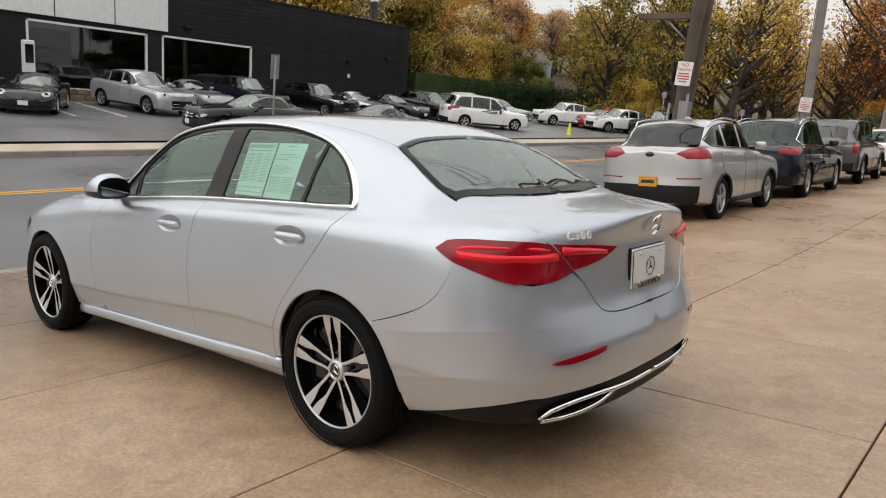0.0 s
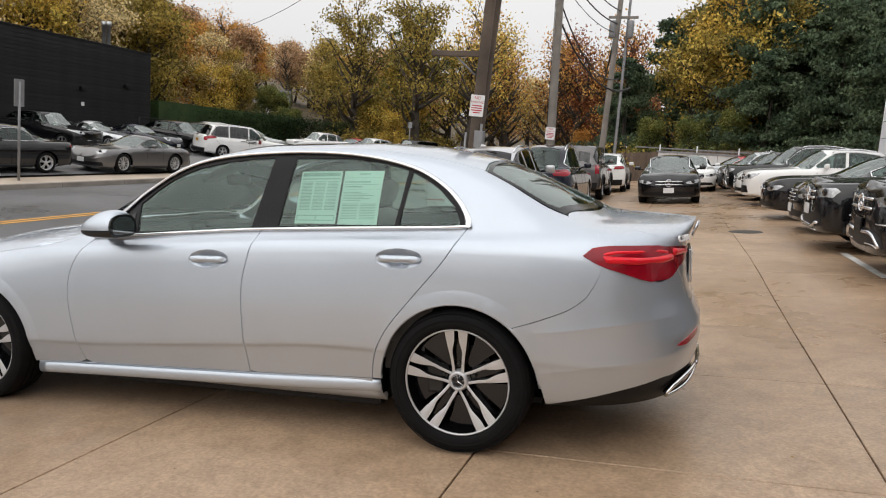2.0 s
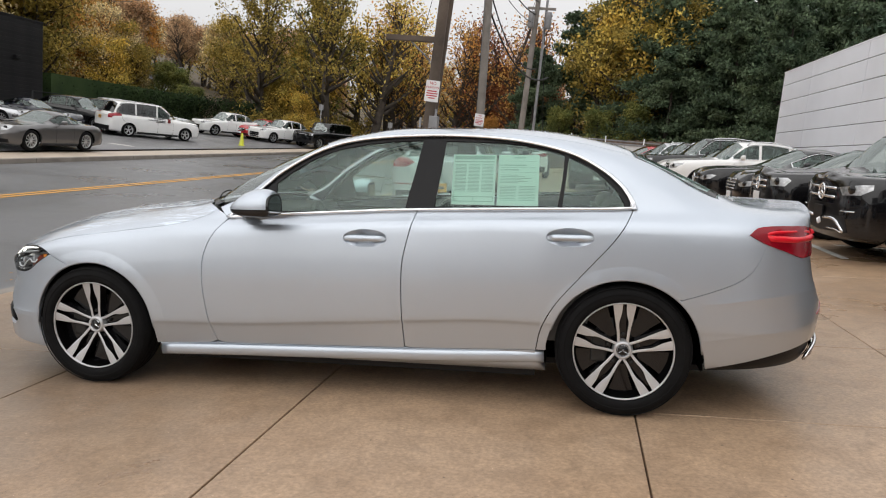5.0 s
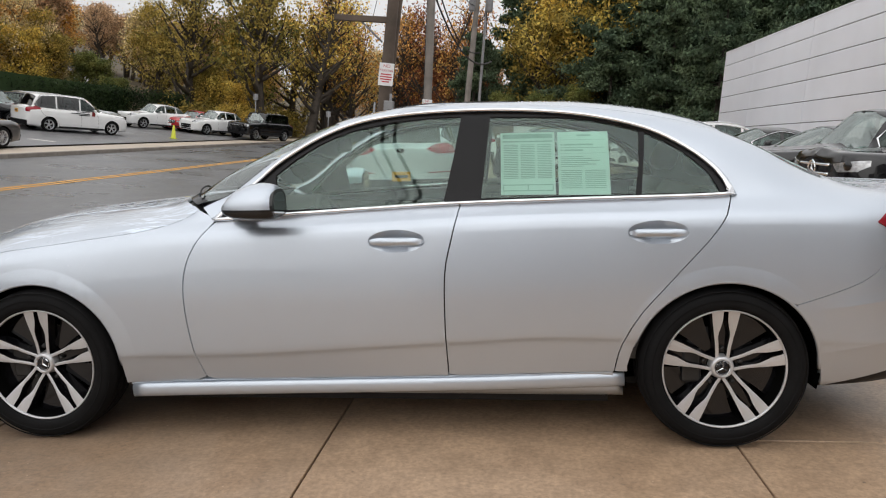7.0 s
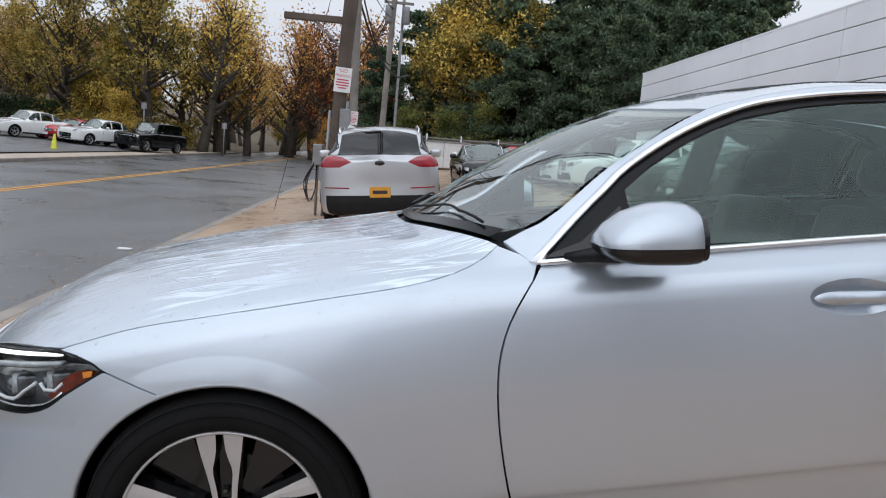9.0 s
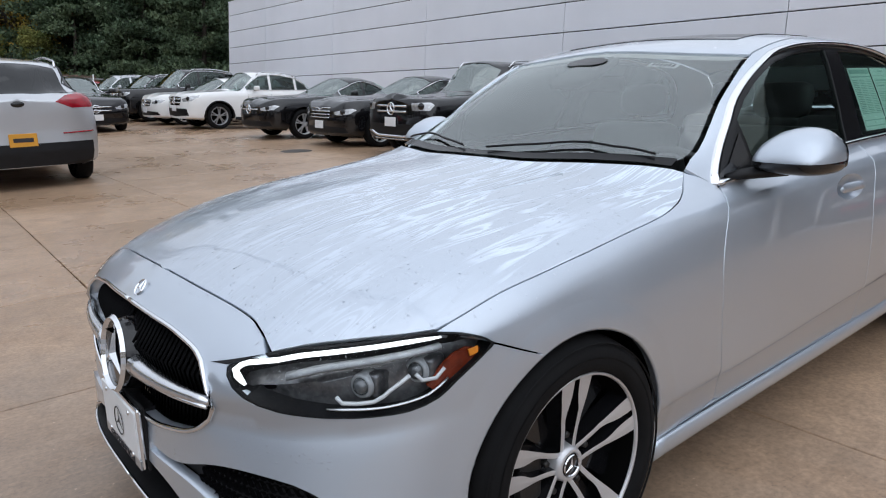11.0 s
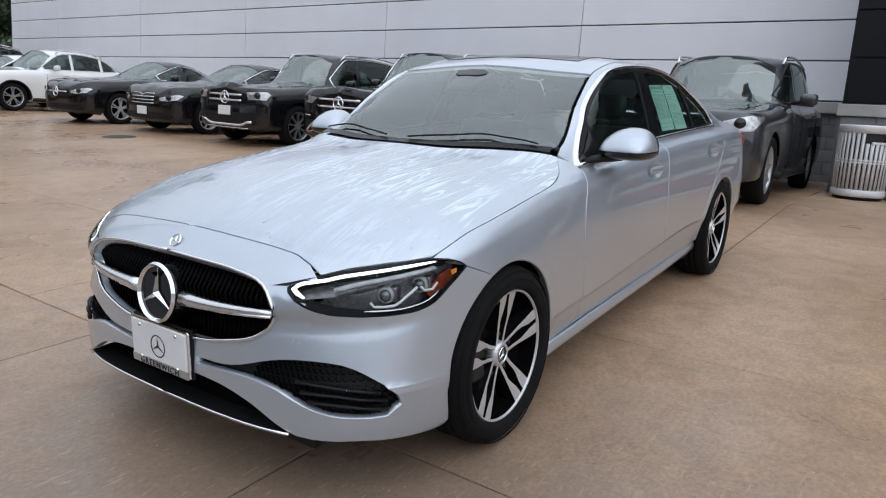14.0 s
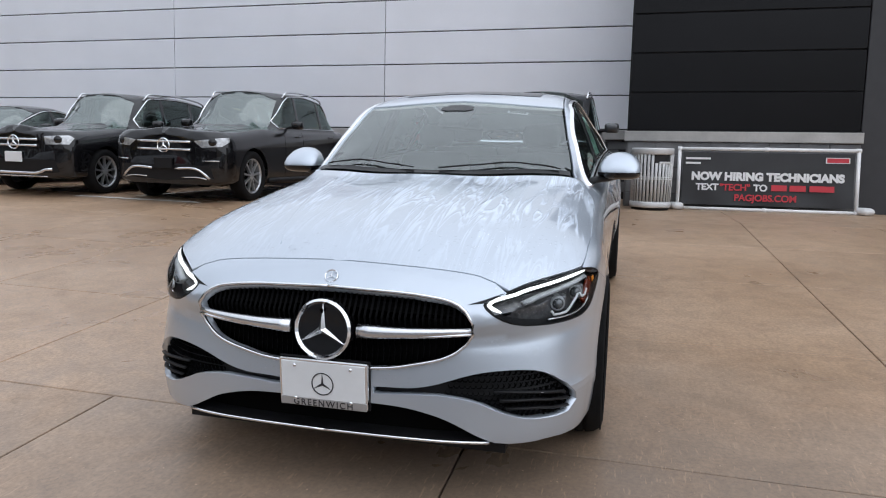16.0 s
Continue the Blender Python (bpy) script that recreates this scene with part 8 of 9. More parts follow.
part("door_crest", box_bm(-.62, -.48, .985, .993, .86, 1.06, .02), surface("crest_red", (0.25, 0.02, 0.02), 0.4, 0, 0.2), van, "small red crest")
park("sport", SPORT, P_WHITE, "crossover", "white crossover under the trees", on_far(-22.6, 42.2, 60), FROW)
park("sedan", SEDAN, P_RED, "sedan_car", "red sedan under the trees", on_far(-20.9, 44.2, 75), FROW)
park("sport", SPORT, P_WHITE, "crossover", "white sporty crossover under the trees", on_far(-18.9, 43.2, 62), FROW)
park("boxy", BOXY, P_BLACK, "suv", "black full-size utility car under the trees", on_far(-15.9, 43.6, 68), FROW)
park("coupe", COUPE, P_BLUE, "sports_car", "blue sports coupe inside the showroom", Matrix.Translation((-31.5, 17.2, .45)) @ pose(0, 0, 0, 0, 0, 200), "cars in the showroom")

# ---- trees, hedge and the wooded hill ----
BARK = surface("bark", (0.06, 0.048, 0.038), 0.9, 0, 0.35, 4, 30, 0.6)


def leaf_mat(name, base, spread, gloss=0.5):
    m = surface(name, base, 0.6, 0, 0.3, 0.5, 3.0, spread=spread, spec=0.2)
    n, l = m.node_tree.nodes, m.node_tree.links
    p = n["Principled BSDF"]
    geo, mr, mx = n.new("ShaderNodeNewGeometry"), n.new("ShaderNodeMapRange"), n.new("ShaderNodeMix")
    mr.inputs[3].default_value, mr.inputs[4].default_value = 0.35, 1.75
    mx.data_type, mx.blend_type = "RGBA", "MULTIPLY"
    mx.inputs[0].default_value = 1
    l.new(geo.outputs["Random Per Island"], mr.inputs[0])
    src = p.inputs["Base Color"].links[0].from_socket
    l.new(src, mx.inputs[6])
    l.new(mr.outputs[0], mx.inputs[7])
    l.new(mx.outputs[2], p.inputs["Base Color"])
    tr, ad, out = n.new("ShaderNodeBsdfTranslucent"), n.new("ShaderNodeMixShader"), n["Material Output"]
    l.new(mx.outputs[2], tr.inputs[0])
    ad.inputs[0].default_value = 0.42
    l.new(p.outputs[0], ad.inputs[1])
    l.new(tr.outputs[0], ad.inputs[2])
    l.new(ad.outputs[0], out.inputs[0])
    return m


L_YELLOW = leaf_mat("yellow_leaves", (0.86, 0.56, 0.12), (0.58, 0.47, 0.12))
L_OLIVE = leaf_mat("olive_leaves", (0.22, 0.205, 0.06), (0.48, 0.34, 0.08))
L_ORANGE = leaf_mat("orange_leaves", (0.74, 0.33, 0.085), (0.55, 0.34, 0.10))
L_RUST = leaf_mat("rust_leaves", (0.361, 0.108, 0.053), (0.240, 0.108, 0.048))
L_GREEN = leaf_mat("green_leaves", (0.13, 0.18, 0.06), (0.27, 0.26, 0.075))
L_PINE = leaf_mat("pine_needles", (0.088, 0.140, 0.088), (0.135, 0.175, 0.095))
# distance haze is put into these two colours: paler and greyer leaves
L_FARRED = leaf_mat("haze_paled_rust_leaves", (0.62, 0.37, 0.20), (0.54, 0.40, 0.25))
L_FARGOLD = leaf_mat("haze_paled_gold_leaves", (0.80, 0.63, 0.33), (0.68, 0.57, 0.33))
L_HEDGE = leaf_mat("hedge_leaves", (0.034, 0.062, 0.025), (0.053, 0.082, 0.031))


def leaf_cloud(rng, centres, radii, count, size, droop=0.0, flat=1.0):
    """Many small folded leaves scattered in clumps. centres (n, 3), radii (n,)."""
    n = len(centres)
    k = rng.integers(0, n, count)
    d = rng.normal(size=(count, 3))
    p = centres[k] + d * (radii[k] * .52)[:, None] * [1, 1, flat]
    a = rng.normal(size=(count, 3)) + [0, 0, -droop]
    a /= np.linalg.norm(a, axis=1, keepdims=True)
    b = np.cross(a, rng.normal(size=(count, 3)))
    b /= np.maximum(np.linalg.norm(b, axis=1, keepdims=True), 1e-6)
    s = size * (0.6 + 0.8 * rng.random(count))[:, None]
    v = np.empty((count, 4, 3))
    v[:, 0], v[:, 1], v[:, 2], v[:, 3] = p - a * s, p + b * s * .55, p + a * s, p - b * s * .55
    return v.reshape(-1, 3)


def quads(name, v, material, parent=None):
    me = bpy.data.meshes.new(name)
    n = len(v) // 4
    me.vertices.add(len(v))
    me.vertices.foreach_set("co", np.asarray(v, np.float32).ravel())
    me.loops.add(len(v))
    me.loops.foreach_set("vertex_index", np.arange(len(v), dtype=np.int32))
    me.polygons.add(n)
    me.polygons.foreach_set("loop_start", np.arange(0, 4 * n, 4, dtype=np.int32))
    me.materials.append(material)
    me.update(calc_edges=True)
    ob = new(name, me)
    if parent:
        ob.parent = parent
    return ob


def limb(rng, p, d, length, r0, r1, bend=.25, n=6):
    pts = [np.array(p, float)]
    d = np.array(d, float) / np.linalg.norm(d)
    for _ in range(n):
        d = d + rng.normal(size=3) * bend * .35 + [0, 0, .05]
        d /= np.linalg.norm(d)
        pts.append(pts[-1] + d * length / n)
    return np.array(pts), np.linspace(r0, r1, n + 1)


def broadleaf(seed, height, spread, leaves, size, material, base_h=.3, clumps=26, density=.22, bare=0.0):
    """A tree: tapered trunk, limbs, branches, and a crown of leaf clumps with gaps."""
    rng = np.random.default_rng(seed)
    t = thing("tree", "tree", "tree")
    wood, tips = [], []
    pts, rad = limb(rng, (0, 0, -.3), (rng.normal() * .06, rng.normal() * .06, 1), height * .72, height * .022 + .06, height * .006, .12, 9)
    wood.append(tube_data(pts, rad, 8))
    for i in range(int(clumps * .55)):
        f = base_h + (1 - base_h) * rng.random()
        j = min(len(pts) - 2, int(f * (len(pts) - 1)))
        p = pts[j] + (pts[j + 1] - pts[j]) * rng.random()
        a = rng.random() * 2 * math.pi
        up = .35 + .9 * f
        ln_ = spread * (1.1 - .55 * f) * (.6 + .5 * rng.random())
        lp, lr = limb(rng, p, (math.cos(a), math.sin(a), up), ln_, rad[j] * .55, .015, .35, 6)
        wood.append(tube_data(lp, lr, 5))
        tips += [lp[-1], lp[-2], lp[-3]]
        for _ in range(2):
            q = lp[rng.integers(2, 6)]
            b = rng.random() * 2 * math.pi
            bp, br = limb(rng, q, (math.cos(b), math.sin(b), .6), ln_ * .5, .03, .008, .4, 4)
            wood.append(tube_data(bp, br, 4))
            tips += [bp[-1], bp[-2]]
    tips.append(pts[-1])
    v, f = join_data(wood)
    mesh_ob("trunk", v, f, BARK, t)
    c = np.array(tips)
    if leaves:
        r = (spread * density) * (.6 + .8 * rng.random(len(c)))
        quads("crown", leaf_cloud(rng, c, r, leaves, size, .4, .8), material, t)
    return t


def conifer(seed, height, spread, leaves, size, material):
    rng = np.random.default_rng(seed)
    t = thing("pine_tree", "tree", "tree")
    wood = [tube_data([(0, 0, -.3), (rng.normal() * .1, rng.normal() * .1, height * .5), (0, 0, height)], [height * .018 + .05, height * .011, .02], 7)]
    c, r = [], []
    n = int(height * 4.5)
    for i in range(n):
        f = .08 + .9 * i / n
        a = rng.random() * 2 * math.pi
        ln_ = spread * (1 - f) ** .75 * (.7 + .5 * rng.random()) + .25
        p0 = np.array([0, 0, height * f])
        p1 = p0 + np.array([math.cos(a), math.sin(a), -.10 + .25 * f]) * ln_
        wood.append(tube_data([p0, (p0 + p1) / 2 + [0, 0, .08], p1], [.05 * (1 - f) + .015, .02, .008], 4))
        for s in (.35, .6, .85, 1.0):
            c.append(p0 + (p1 - p0) * s + rng.normal(size=3) * .1)
            r.append(.20 + .22 * ln_ * s * .6)
    v, f = join_data(wood)
    mesh_ob("trunk", v, f, BARK, t)
    quads("crown", leaf_cloud(rng, np.array(c), np.array(r) * 1.35, leaves, size, .5, .6), material, t)
    return t


def plant(src, x, y, z, s, rz, label, group, name="tree", leaf=None, sz=None):
    m = Matrix.Translation((x, y, z)) @ pose(0, 0, 0, 0, 0, rz) @ Matrix.Diagonal((s, s, sz or s, 1))
    ob = copy_thing(src, m)
    ob.matrix_world = m
    ob.name = name
    tagged(ob, label, "tree", group)
    if leaf:
        for o in ob.children:
            if o.name.startswith("crown"):
                o.material_slots[0].link = "OBJECT"
                o.material_slots[0].material = leaf
    return ob


rng0 = np.random.default_rng(5)
T_A = broadleaf(11, 12, 4.6, 13000, .098, L_OLIVE, .22, 52, .16)
T_B = broadleaf(12, 10, 3.8, 13000, .102, L_YELLOW, .12, 50, .18)
T_C = broadleaf(13, 11, 4.2, 9000, .15, L_ORANGE, .2, 36, .21)
T_D = broadleaf(14, 12, 3.8, 1900, .10, L_ORANGE, .25, 64, .26)
T_E = broadleaf(15, 12, 4.4, 6600, .088, L_OLIVE, .20, 60, .12)
T_P = conifer(21, 13, 3.6, 34000, .125, L_PINE)
T_Q = conifer(22, 11, 3.9, 34000, .13, L_PINE)
for o, lab, m_ in ((T_A, "olive and gold tree behind the hedge", (-31.5, 60.0)), (T_B, "yellow-leaved tree behind the parking lot", (-22.0, 55.0)), (T_C, "orange tree on the wooded hill", (-78, 112)),
                   (T_D, "nearly bare tree with a few orange leaves", (-12.6, 58.0)), (T_E, "open-crowned olive tree by the far kerb", (-15.2, 58.5)), (T_P, "dark pine behind the board fence", (6.5, 46)), (T_Q, "broad dark pine behind the board fence", (10.5, 44))):
    o.matrix_world = Matrix.Translation((m_[0], m_[1], land_z(*m_)))
    tagged(o, lab, "tree", "trees round the place")
GROUP = "trees round the place"
LANE = [  # source, x, y, scale, leaves, words
    (T_E, -18.6, 52.0, 1.45, L_OLIVE, "tall olive-green tree behind the parked cars"),
    (T_E, -25.0, 53.5, 1.36, L_OLIVE, "tall olive tree behind the hedge"),
    (T_E, -21.6, 55.5, 1.35, L_GREEN, "tall olive tree behind the parked cars"),
    (T_D, -15.4, 54.0, 1.35, L_YELLOW, "tall bare tree with a few yellow leaves"),
    (T_B, -30.5, 52.0, .40, L_GREEN, "round green bush behind the hedge"),
    (T_B, -33.0, 55.0, .42, L_GREEN, "round green bush behind the hedge"),
    (T_B, -35.0, 57.5, .62, L_GREEN, "round dark green tree behind the hedge"),
    (T_B, -36.6, 57.0, .66, L_GREEN, "round dark green tree behind the hedge"),
    (T_D, -17.0, 70.0, 1.4, L_YELLOW, "bare tree with a few yellow leaves"),
    (T_C, -6.3, 66.5, .95, L_RUST, "rust-red tree at the road bend"),
    (T_D, -2.8, 58.0, 1.05, L_ORANGE, "bare tree behind the utility poles"),
    (T_D, -11.8, 72.0, 1.4, L_ORANGE, "bare tree with a few orange leaves"),
    (T_C, -9.5, 78.0, 1.0, L_FARRED, "rust tree paled for haze beyond the road bend"),
    (T_C, -2.2, 80.0, 1.05, L_FARRED, "rust tree paled for haze beyond the road bend"),
    (T_C, -15.5, 82.0, 1.05, L_FARGOLD, "gold tree paled for haze beyond the road bend"),
    (T_B, -24.5, 54.5, .62, L_OLIVE, "low olive tree behind the parked cars"),
    (T_B, -20.0, 50.2, .48, L_YELLOW, "low yellow-leaved tree behind the parked cars"),
    (T_D, -14.6, 57.0, 1.35, L_ORANGE, "tall bare tree with a few orange leaves"),
    (T_E, -18.5, 60.0, 1.2, L_YELLOW, "gold and olive tree behind the lot"),
    (T_D, -10.2, 66.0, 1.25, L_ORANGE, "nearly bare tree beside the road"),
    (T_D, -13.4, 62.0, 1.25, L_YELLOW, "bare tree with a few yellow leaves"),
    (T_D, -8.0, 64.0, 1.25, L_RUST, "bare tree with a few rust leaves"),
    (T_D, -8.8, 74.0, 1.45, L_RUST, "bare tree with a few rust leaves"),
    (T_D, -4.5, 72.0, 1.5, L_ORANGE, "tall bare tree with a few orange leaves"),
    (T_D, -1.6, 66.0, 1.3, L_RUST, "tall bare tree with a few rust leaves"),
    (T_C, -4.2, 64.0, .72, L_RUST, "rust-red tree beyond the road bend"),
    (T_C, -7.5, 84.0, .9, L_RUST, "rust-red tree beyond the road bend"),
    (T_C, -1.2, 62.0, .66, L_RUST, "rust-red tree behind the utility poles"),
    (T_B, -6.0, 58.0, .48, L_ORANGE, "small orange tree beside the road"),
    (T_B, -11.5, 80.0, .8, L_OLIVE, "olive tree at the road bend"),
    (T_A, 2.8, 48.5, 1.10, L_OLIVE, "green-gold tree behind the board fence"),
    (T_A, 5.0, 47.0, 1.30, L_YELLOW, "tall yellow tree among the pines"),
    (T_A, 7.6, 48.5, 1.15, L_OLIVE, "tall olive tree among the pines"),
    (T_B, .4, 46.0, .50, L_GREEN, "low green tree behind the fence"),
    (T_B, 3.0, 43.6, .48, L_GREEN, "low green tree behind the fence"),
    (T_B, 5.4, 43.0, .52, L_GREEN, "low green tree behind the fence"),
    (T_B, 8.8, 56.0, 1.2, L_OLIVE, "olive tree among the pines"),
]
for src, x, y, s, lf, lab in LANE:
    plant(src, x, y, land_z(x, y), s, rng0.random() * 360, lab, GROUP, leaf=lf)
for x, y, s, w in ((3.8, 51, 1.05, 0), (5.5, 55, 1.2, 0), (8.0, 45.5, .9, 1), (11.5, 52, 1.2, 0), (13.0, 46, 1.0, 1), (16.0, 43, 1.0, 0), (19.0, 48, 1.15, 1), (17.0, 56, 1.3, 0), (21, 46, 1.1, 1), (26, 54, 1.3, 0), (16.5, 38.5, .9, 0), (9.5, 58, 1.25, 1), (9.0, 49, 1.1, 1), (12.5, 47, 1.0, 0), (15.0, 50, 1.2, 1), (7.0, 42.6, .72, 1), (10.5, 41.5, .80, 0), (13.5, 42.5, .9, 1), (17.0, 46, 1.15, 0), (1.2, 54, 1.1, 1), (20, 52, 1.2, 0), (24, 48, 1.2, 1), (12.0, 36.5, .75, 0), (14.5, 33.0, .8, 1), (18.5, 38, 1.0, 1), (22, 42, 1.1, 0), (6.0, 60, 1.3, 0), (14, 60, 1.3, 1), (23, 60, 1.35, 0), (-1.8, 50, .8, 1)):
    plant(T_Q if w else T_P, x, y, land_z(x, y), s, rng0.random() * 360, "dark green pine behind the lot", GROUP, "pine_tree")
# gold and olive trees close behind the black showroom
for i in range(64):
    y = 20 + 46 * rng0.random()
    x = -34.5 - 14 * rng0.random()
    az = x / (y + 3.5)
    if az > -.655 or az < -2.4:
        continue
    lf, lab = ((L_YELLOW, "gold tree behind the black showroom"), (L_OLIVE, "olive tree behind the black showroom"), (L_ORANGE, "orange-gold tree behind the black showroom"), (L_FARGOLD, "pale gold tree behind the black showroom"))[int(rng0.integers(0, 4))]
    plant(T_B if i % 2 else T_A, x, y, land_z(x, y), (.72 if az > -.72 else .88 if az > -.80 else 1.05) + .2 * rng0.random(), rng0.random() * 360, lab, "trees on the hill", leaf=lf)
# the wooded hill beyond; the haze over it is in the leaf colours
for i in range(190):
    az = -2.2 + 2.15 * rng0.random()
    if i % 2:
        az = -.80 + .45 * rng0.random()
    d = 98 + 70 * rng0.random()
    x, y = az * d / math.hypot(az, 1) + 2, d / math.hypot(az, 1) - 3.5
    lf, lab = ((L_FARRED, "rust-coloured tree paled for haze on the far hill"), (L_FARGOLD, "gold tree paled for haze on the far hill"), (L_FARRED, "rust-coloured tree paled for haze on the far hill"), (L_ORANGE, "orange tree on the far hill"))[int(rng0.integers(0, 4))]
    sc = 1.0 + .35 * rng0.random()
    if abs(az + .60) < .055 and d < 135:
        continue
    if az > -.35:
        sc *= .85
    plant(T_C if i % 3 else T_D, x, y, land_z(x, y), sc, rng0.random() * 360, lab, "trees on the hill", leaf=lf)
for i in range(40):
    x, y = -30 + 75 * rng0.random(), 92 + 60 * rng0.random()
    if -14 < x < -3 and y < 120:
        continue
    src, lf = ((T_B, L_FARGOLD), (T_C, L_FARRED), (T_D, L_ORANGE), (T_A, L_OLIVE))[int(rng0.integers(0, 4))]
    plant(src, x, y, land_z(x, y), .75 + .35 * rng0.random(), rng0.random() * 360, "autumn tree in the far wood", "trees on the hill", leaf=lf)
# clipped hedge and undergrowth
rh = np.random.default_rng(8)
hedge = thing("hedge", "tall clipped dark green hedge behind the parking lot", "hedge")
cc = []
for x0, y0, x1, y1 in ((-30.0, 33.5, -29.0, 50.0), (-29.0, 50.0, -25.0, 52.5)):
    n = int(math.hypot(x1 - x0, y1 - y0) * 7)
    for i in range(n):
        f = i / n
        for z in (.4, 1.0, 1.6, 2.1):
            xx, yy = x0 + (x1 - x0) * f, y0 + (y1 - y0) * f
            cc.append((xx + rh.normal() * .15, yy, far_z(xx, yy) + z))
cc = np.array(cc)
quads("hedge_leaves", leaf_cloud(rh, cc, np.full(len(cc), .42), 26000, .085), L_HEDGE, hedge)
part("hedge_core", box_bm(-29.9, -29.3, 33.5, 50.2, 1.0, 3.6), L_HEDGE, hedge)
brush = thing("undergrowth", "tangled brown and green undergrowth beneath the trees", "undergrowth", kind="stuff")
cc = []
for i in range(420):
    if i % 3:
        x, y = -26 + 16 * rh.random(), 50 + 12 * rh.random()
        if x > -17:
            x -= 8
    else:
        x, y = -3.5 + 3.5 * rh.random(), 40 + 40 * rh.random()
    cc.append((x, y, land_z(x, y) + .3 + 1.3 * rh.random()))
cc = np.array(cc)
quads("undergrowth_leaves", leaf_cloud(rh, cc, np.full(len(cc), .9), 26000, .13), L_OLIVE, brush)
# fallen leaves along the kerbs
fl = thing("fallen_leaves", "fallen orange and brown leaves along the kerb", "leaves", kind="stuff")
vv = []
for i in range(420):
    y = 2 + 26 * rh.random() ** 1.1
    x = KERB - .05 - abs(rh.normal()) * .45
    if i % 21 == 0:
        x, y = -4 + 12 * rh.random(), -6 + 22 * rh.random()
    z = (road_z(x, y) if x < KERB else lot_z(x, y)) + .012
    s = .010 + .02 * rh.random()
    a = rh.random() * 6.28
    c, d = math.cos(a) * s, math.sin(a) * s
    vv += [(x + c, y + d, z), (x - d * .7, y + c * .7, z + .006), (x - c, y - d, z), (x + d * .7, y - c * .7, z + .004)]
quads("leaves", vv, L_ORANGE, fl)

# ---- poles, wires, signs, fence and small things ----
POLE = surface("weathered_pole", (0.095, 0.072, 0.056), 0.85, 0, 0.3, 2, 25, 0.5)
POLE_GREY = surface("grey_pole", (0.20, 0.18, 0.16), 0.85, 0, 0.25, 2, 25, 0.5)
GALV = surface("galvanised_steel", (0.24, 0.24, 0.245), 0.5, 0.4, 0.15, 4, 40)
SIGN_RED = surface("sign_red", (0.45, 0.03, 0.04), 0.5, 0, 0.1)
WIRE = surface("cable_black", (0.012, 0.012, 0.013), 0.6, 0, 0.1)
BOARD = surface("grey_boards", (0.14, 0.10, 0.075), 0.85, 0, 0.25, 3, 25, 0.4, per_piece=0.25)
WHITE_BOARD = surface("white_board", (0.62, 0.63, 0.63), 0.6, 0, 0.08)


def write(name, text, size, material, parent, m, depth=.002, spacing=1.0, bold=0.0):
    cu = bpy.data.curves.new(name, "FONT")
    cu.body, cu.size, cu.extrude, cu.align_x, cu.space_character, cu.offset = text, size, depth, "CENTER", spacing, bold
    cu.materials.append(material)
    ob = new(name, cu)
    ob.parent = parent
    ob.matrix_local = m
    return ob


def utility_pole(x, y, lean, height, r, label, material=POLE):
    p = thing("utility_pole", label, "utility pole", Matrix.Translation((x, y, lot_z(x, y))), "utility poles")
    pts = [(lean * z / height, 0, z) for z in np.linspace(-.3, height, 8)]
    tube("pole", pts, np.linspace(r, r * .72, 8), material, p, sides=12)
    return p


p1 = utility_pole(-2.17, 11.35, .45, 9.5, .135, "leaning weathered wooden utility pole by the kerb")
p1b = utility_pole(-2.20, 11.75, .55, 8.2, .09, "second timber pole standing against the first")
part("cross_arm", box_bm(-1.02, .15, -.06, .06, 3.64, 3.76, .01), POLE, p1)
tube("arm_brace", [(-.45, 0, 3.64), (-.0, 0, 3.25)], .022, GALV, p1, sides=6)
part("meter_box", box_bm(-.34, -.16, -.16, .12, .95, 1.35, .02), GALV, p1)
part("meter_box", box_bm(-.20, -.02, -.24, .0, .66, .92, .02), GALV, p1)
part("junction_box", box_bm(.13, .33, -.22, .0, 1.05, 2.05, .02), GALV, p1)
tube("conduit", [(-.24, -.05, -.1), (-.25, -.05, .95)], .03, GALV, p1, sides=6)
tube("conduit", [(.24, -.14, -.1), (.26, -.12, 2.2)], .028, GALV, p1, sides=6)
tube("conduit", [(-.10, -.21, -.1), (-.06, -.20, 2.0)], .025, GALV, p1, sides=6)
for k in range(3):
    tube("cable_loop", spline([(-.30, -.1 - .03 * k, 1.0), (-.42 - .03 * k, -.14, .6), (-.36, -.16, .25), (-.26, -.15, .5), (-.26, -.1, .95)], .05), .012, WIRE, p1, sides=5)
part("camera_box", box_bm(-.36, -.06, -.26, -.12, 1.62, 1.76, .02, m=pose(0, 0, 0, 0, 22, 0)), FRAME_W, p1, "white box camera")


def no_parking(parent, x, y, z, w, h):
    s = new("no_parking_sign")
    s.parent = parent
    s.matrix_local = pose(x, y, z, 0, 3, 0)
    part("sign_plate", box_bm(-w / 2, w / 2, -.004, .004, -h / 2, h / 2, .002), FRAME_W, s)
    k = h / .46
    for t, zz, sz in (("NO", .135, .095), ("PARKING", .055, .068)):
        write("sign_text", t, sz * k, SIGN_RED, s, pose(0, -.0055, zz * k, 90, 0, 0), .0006)
    for zz, ww in ((.0, .7), (-.05, .8), (-.10, .75), (-.15, .5)):
        part("sign_bar", box_bm(-w * ww / 2, w * ww / 2, -.0062, -.0045, zz * k - .012 * k, zz * k + .012 * k), SIGN_RED, s)
    return s


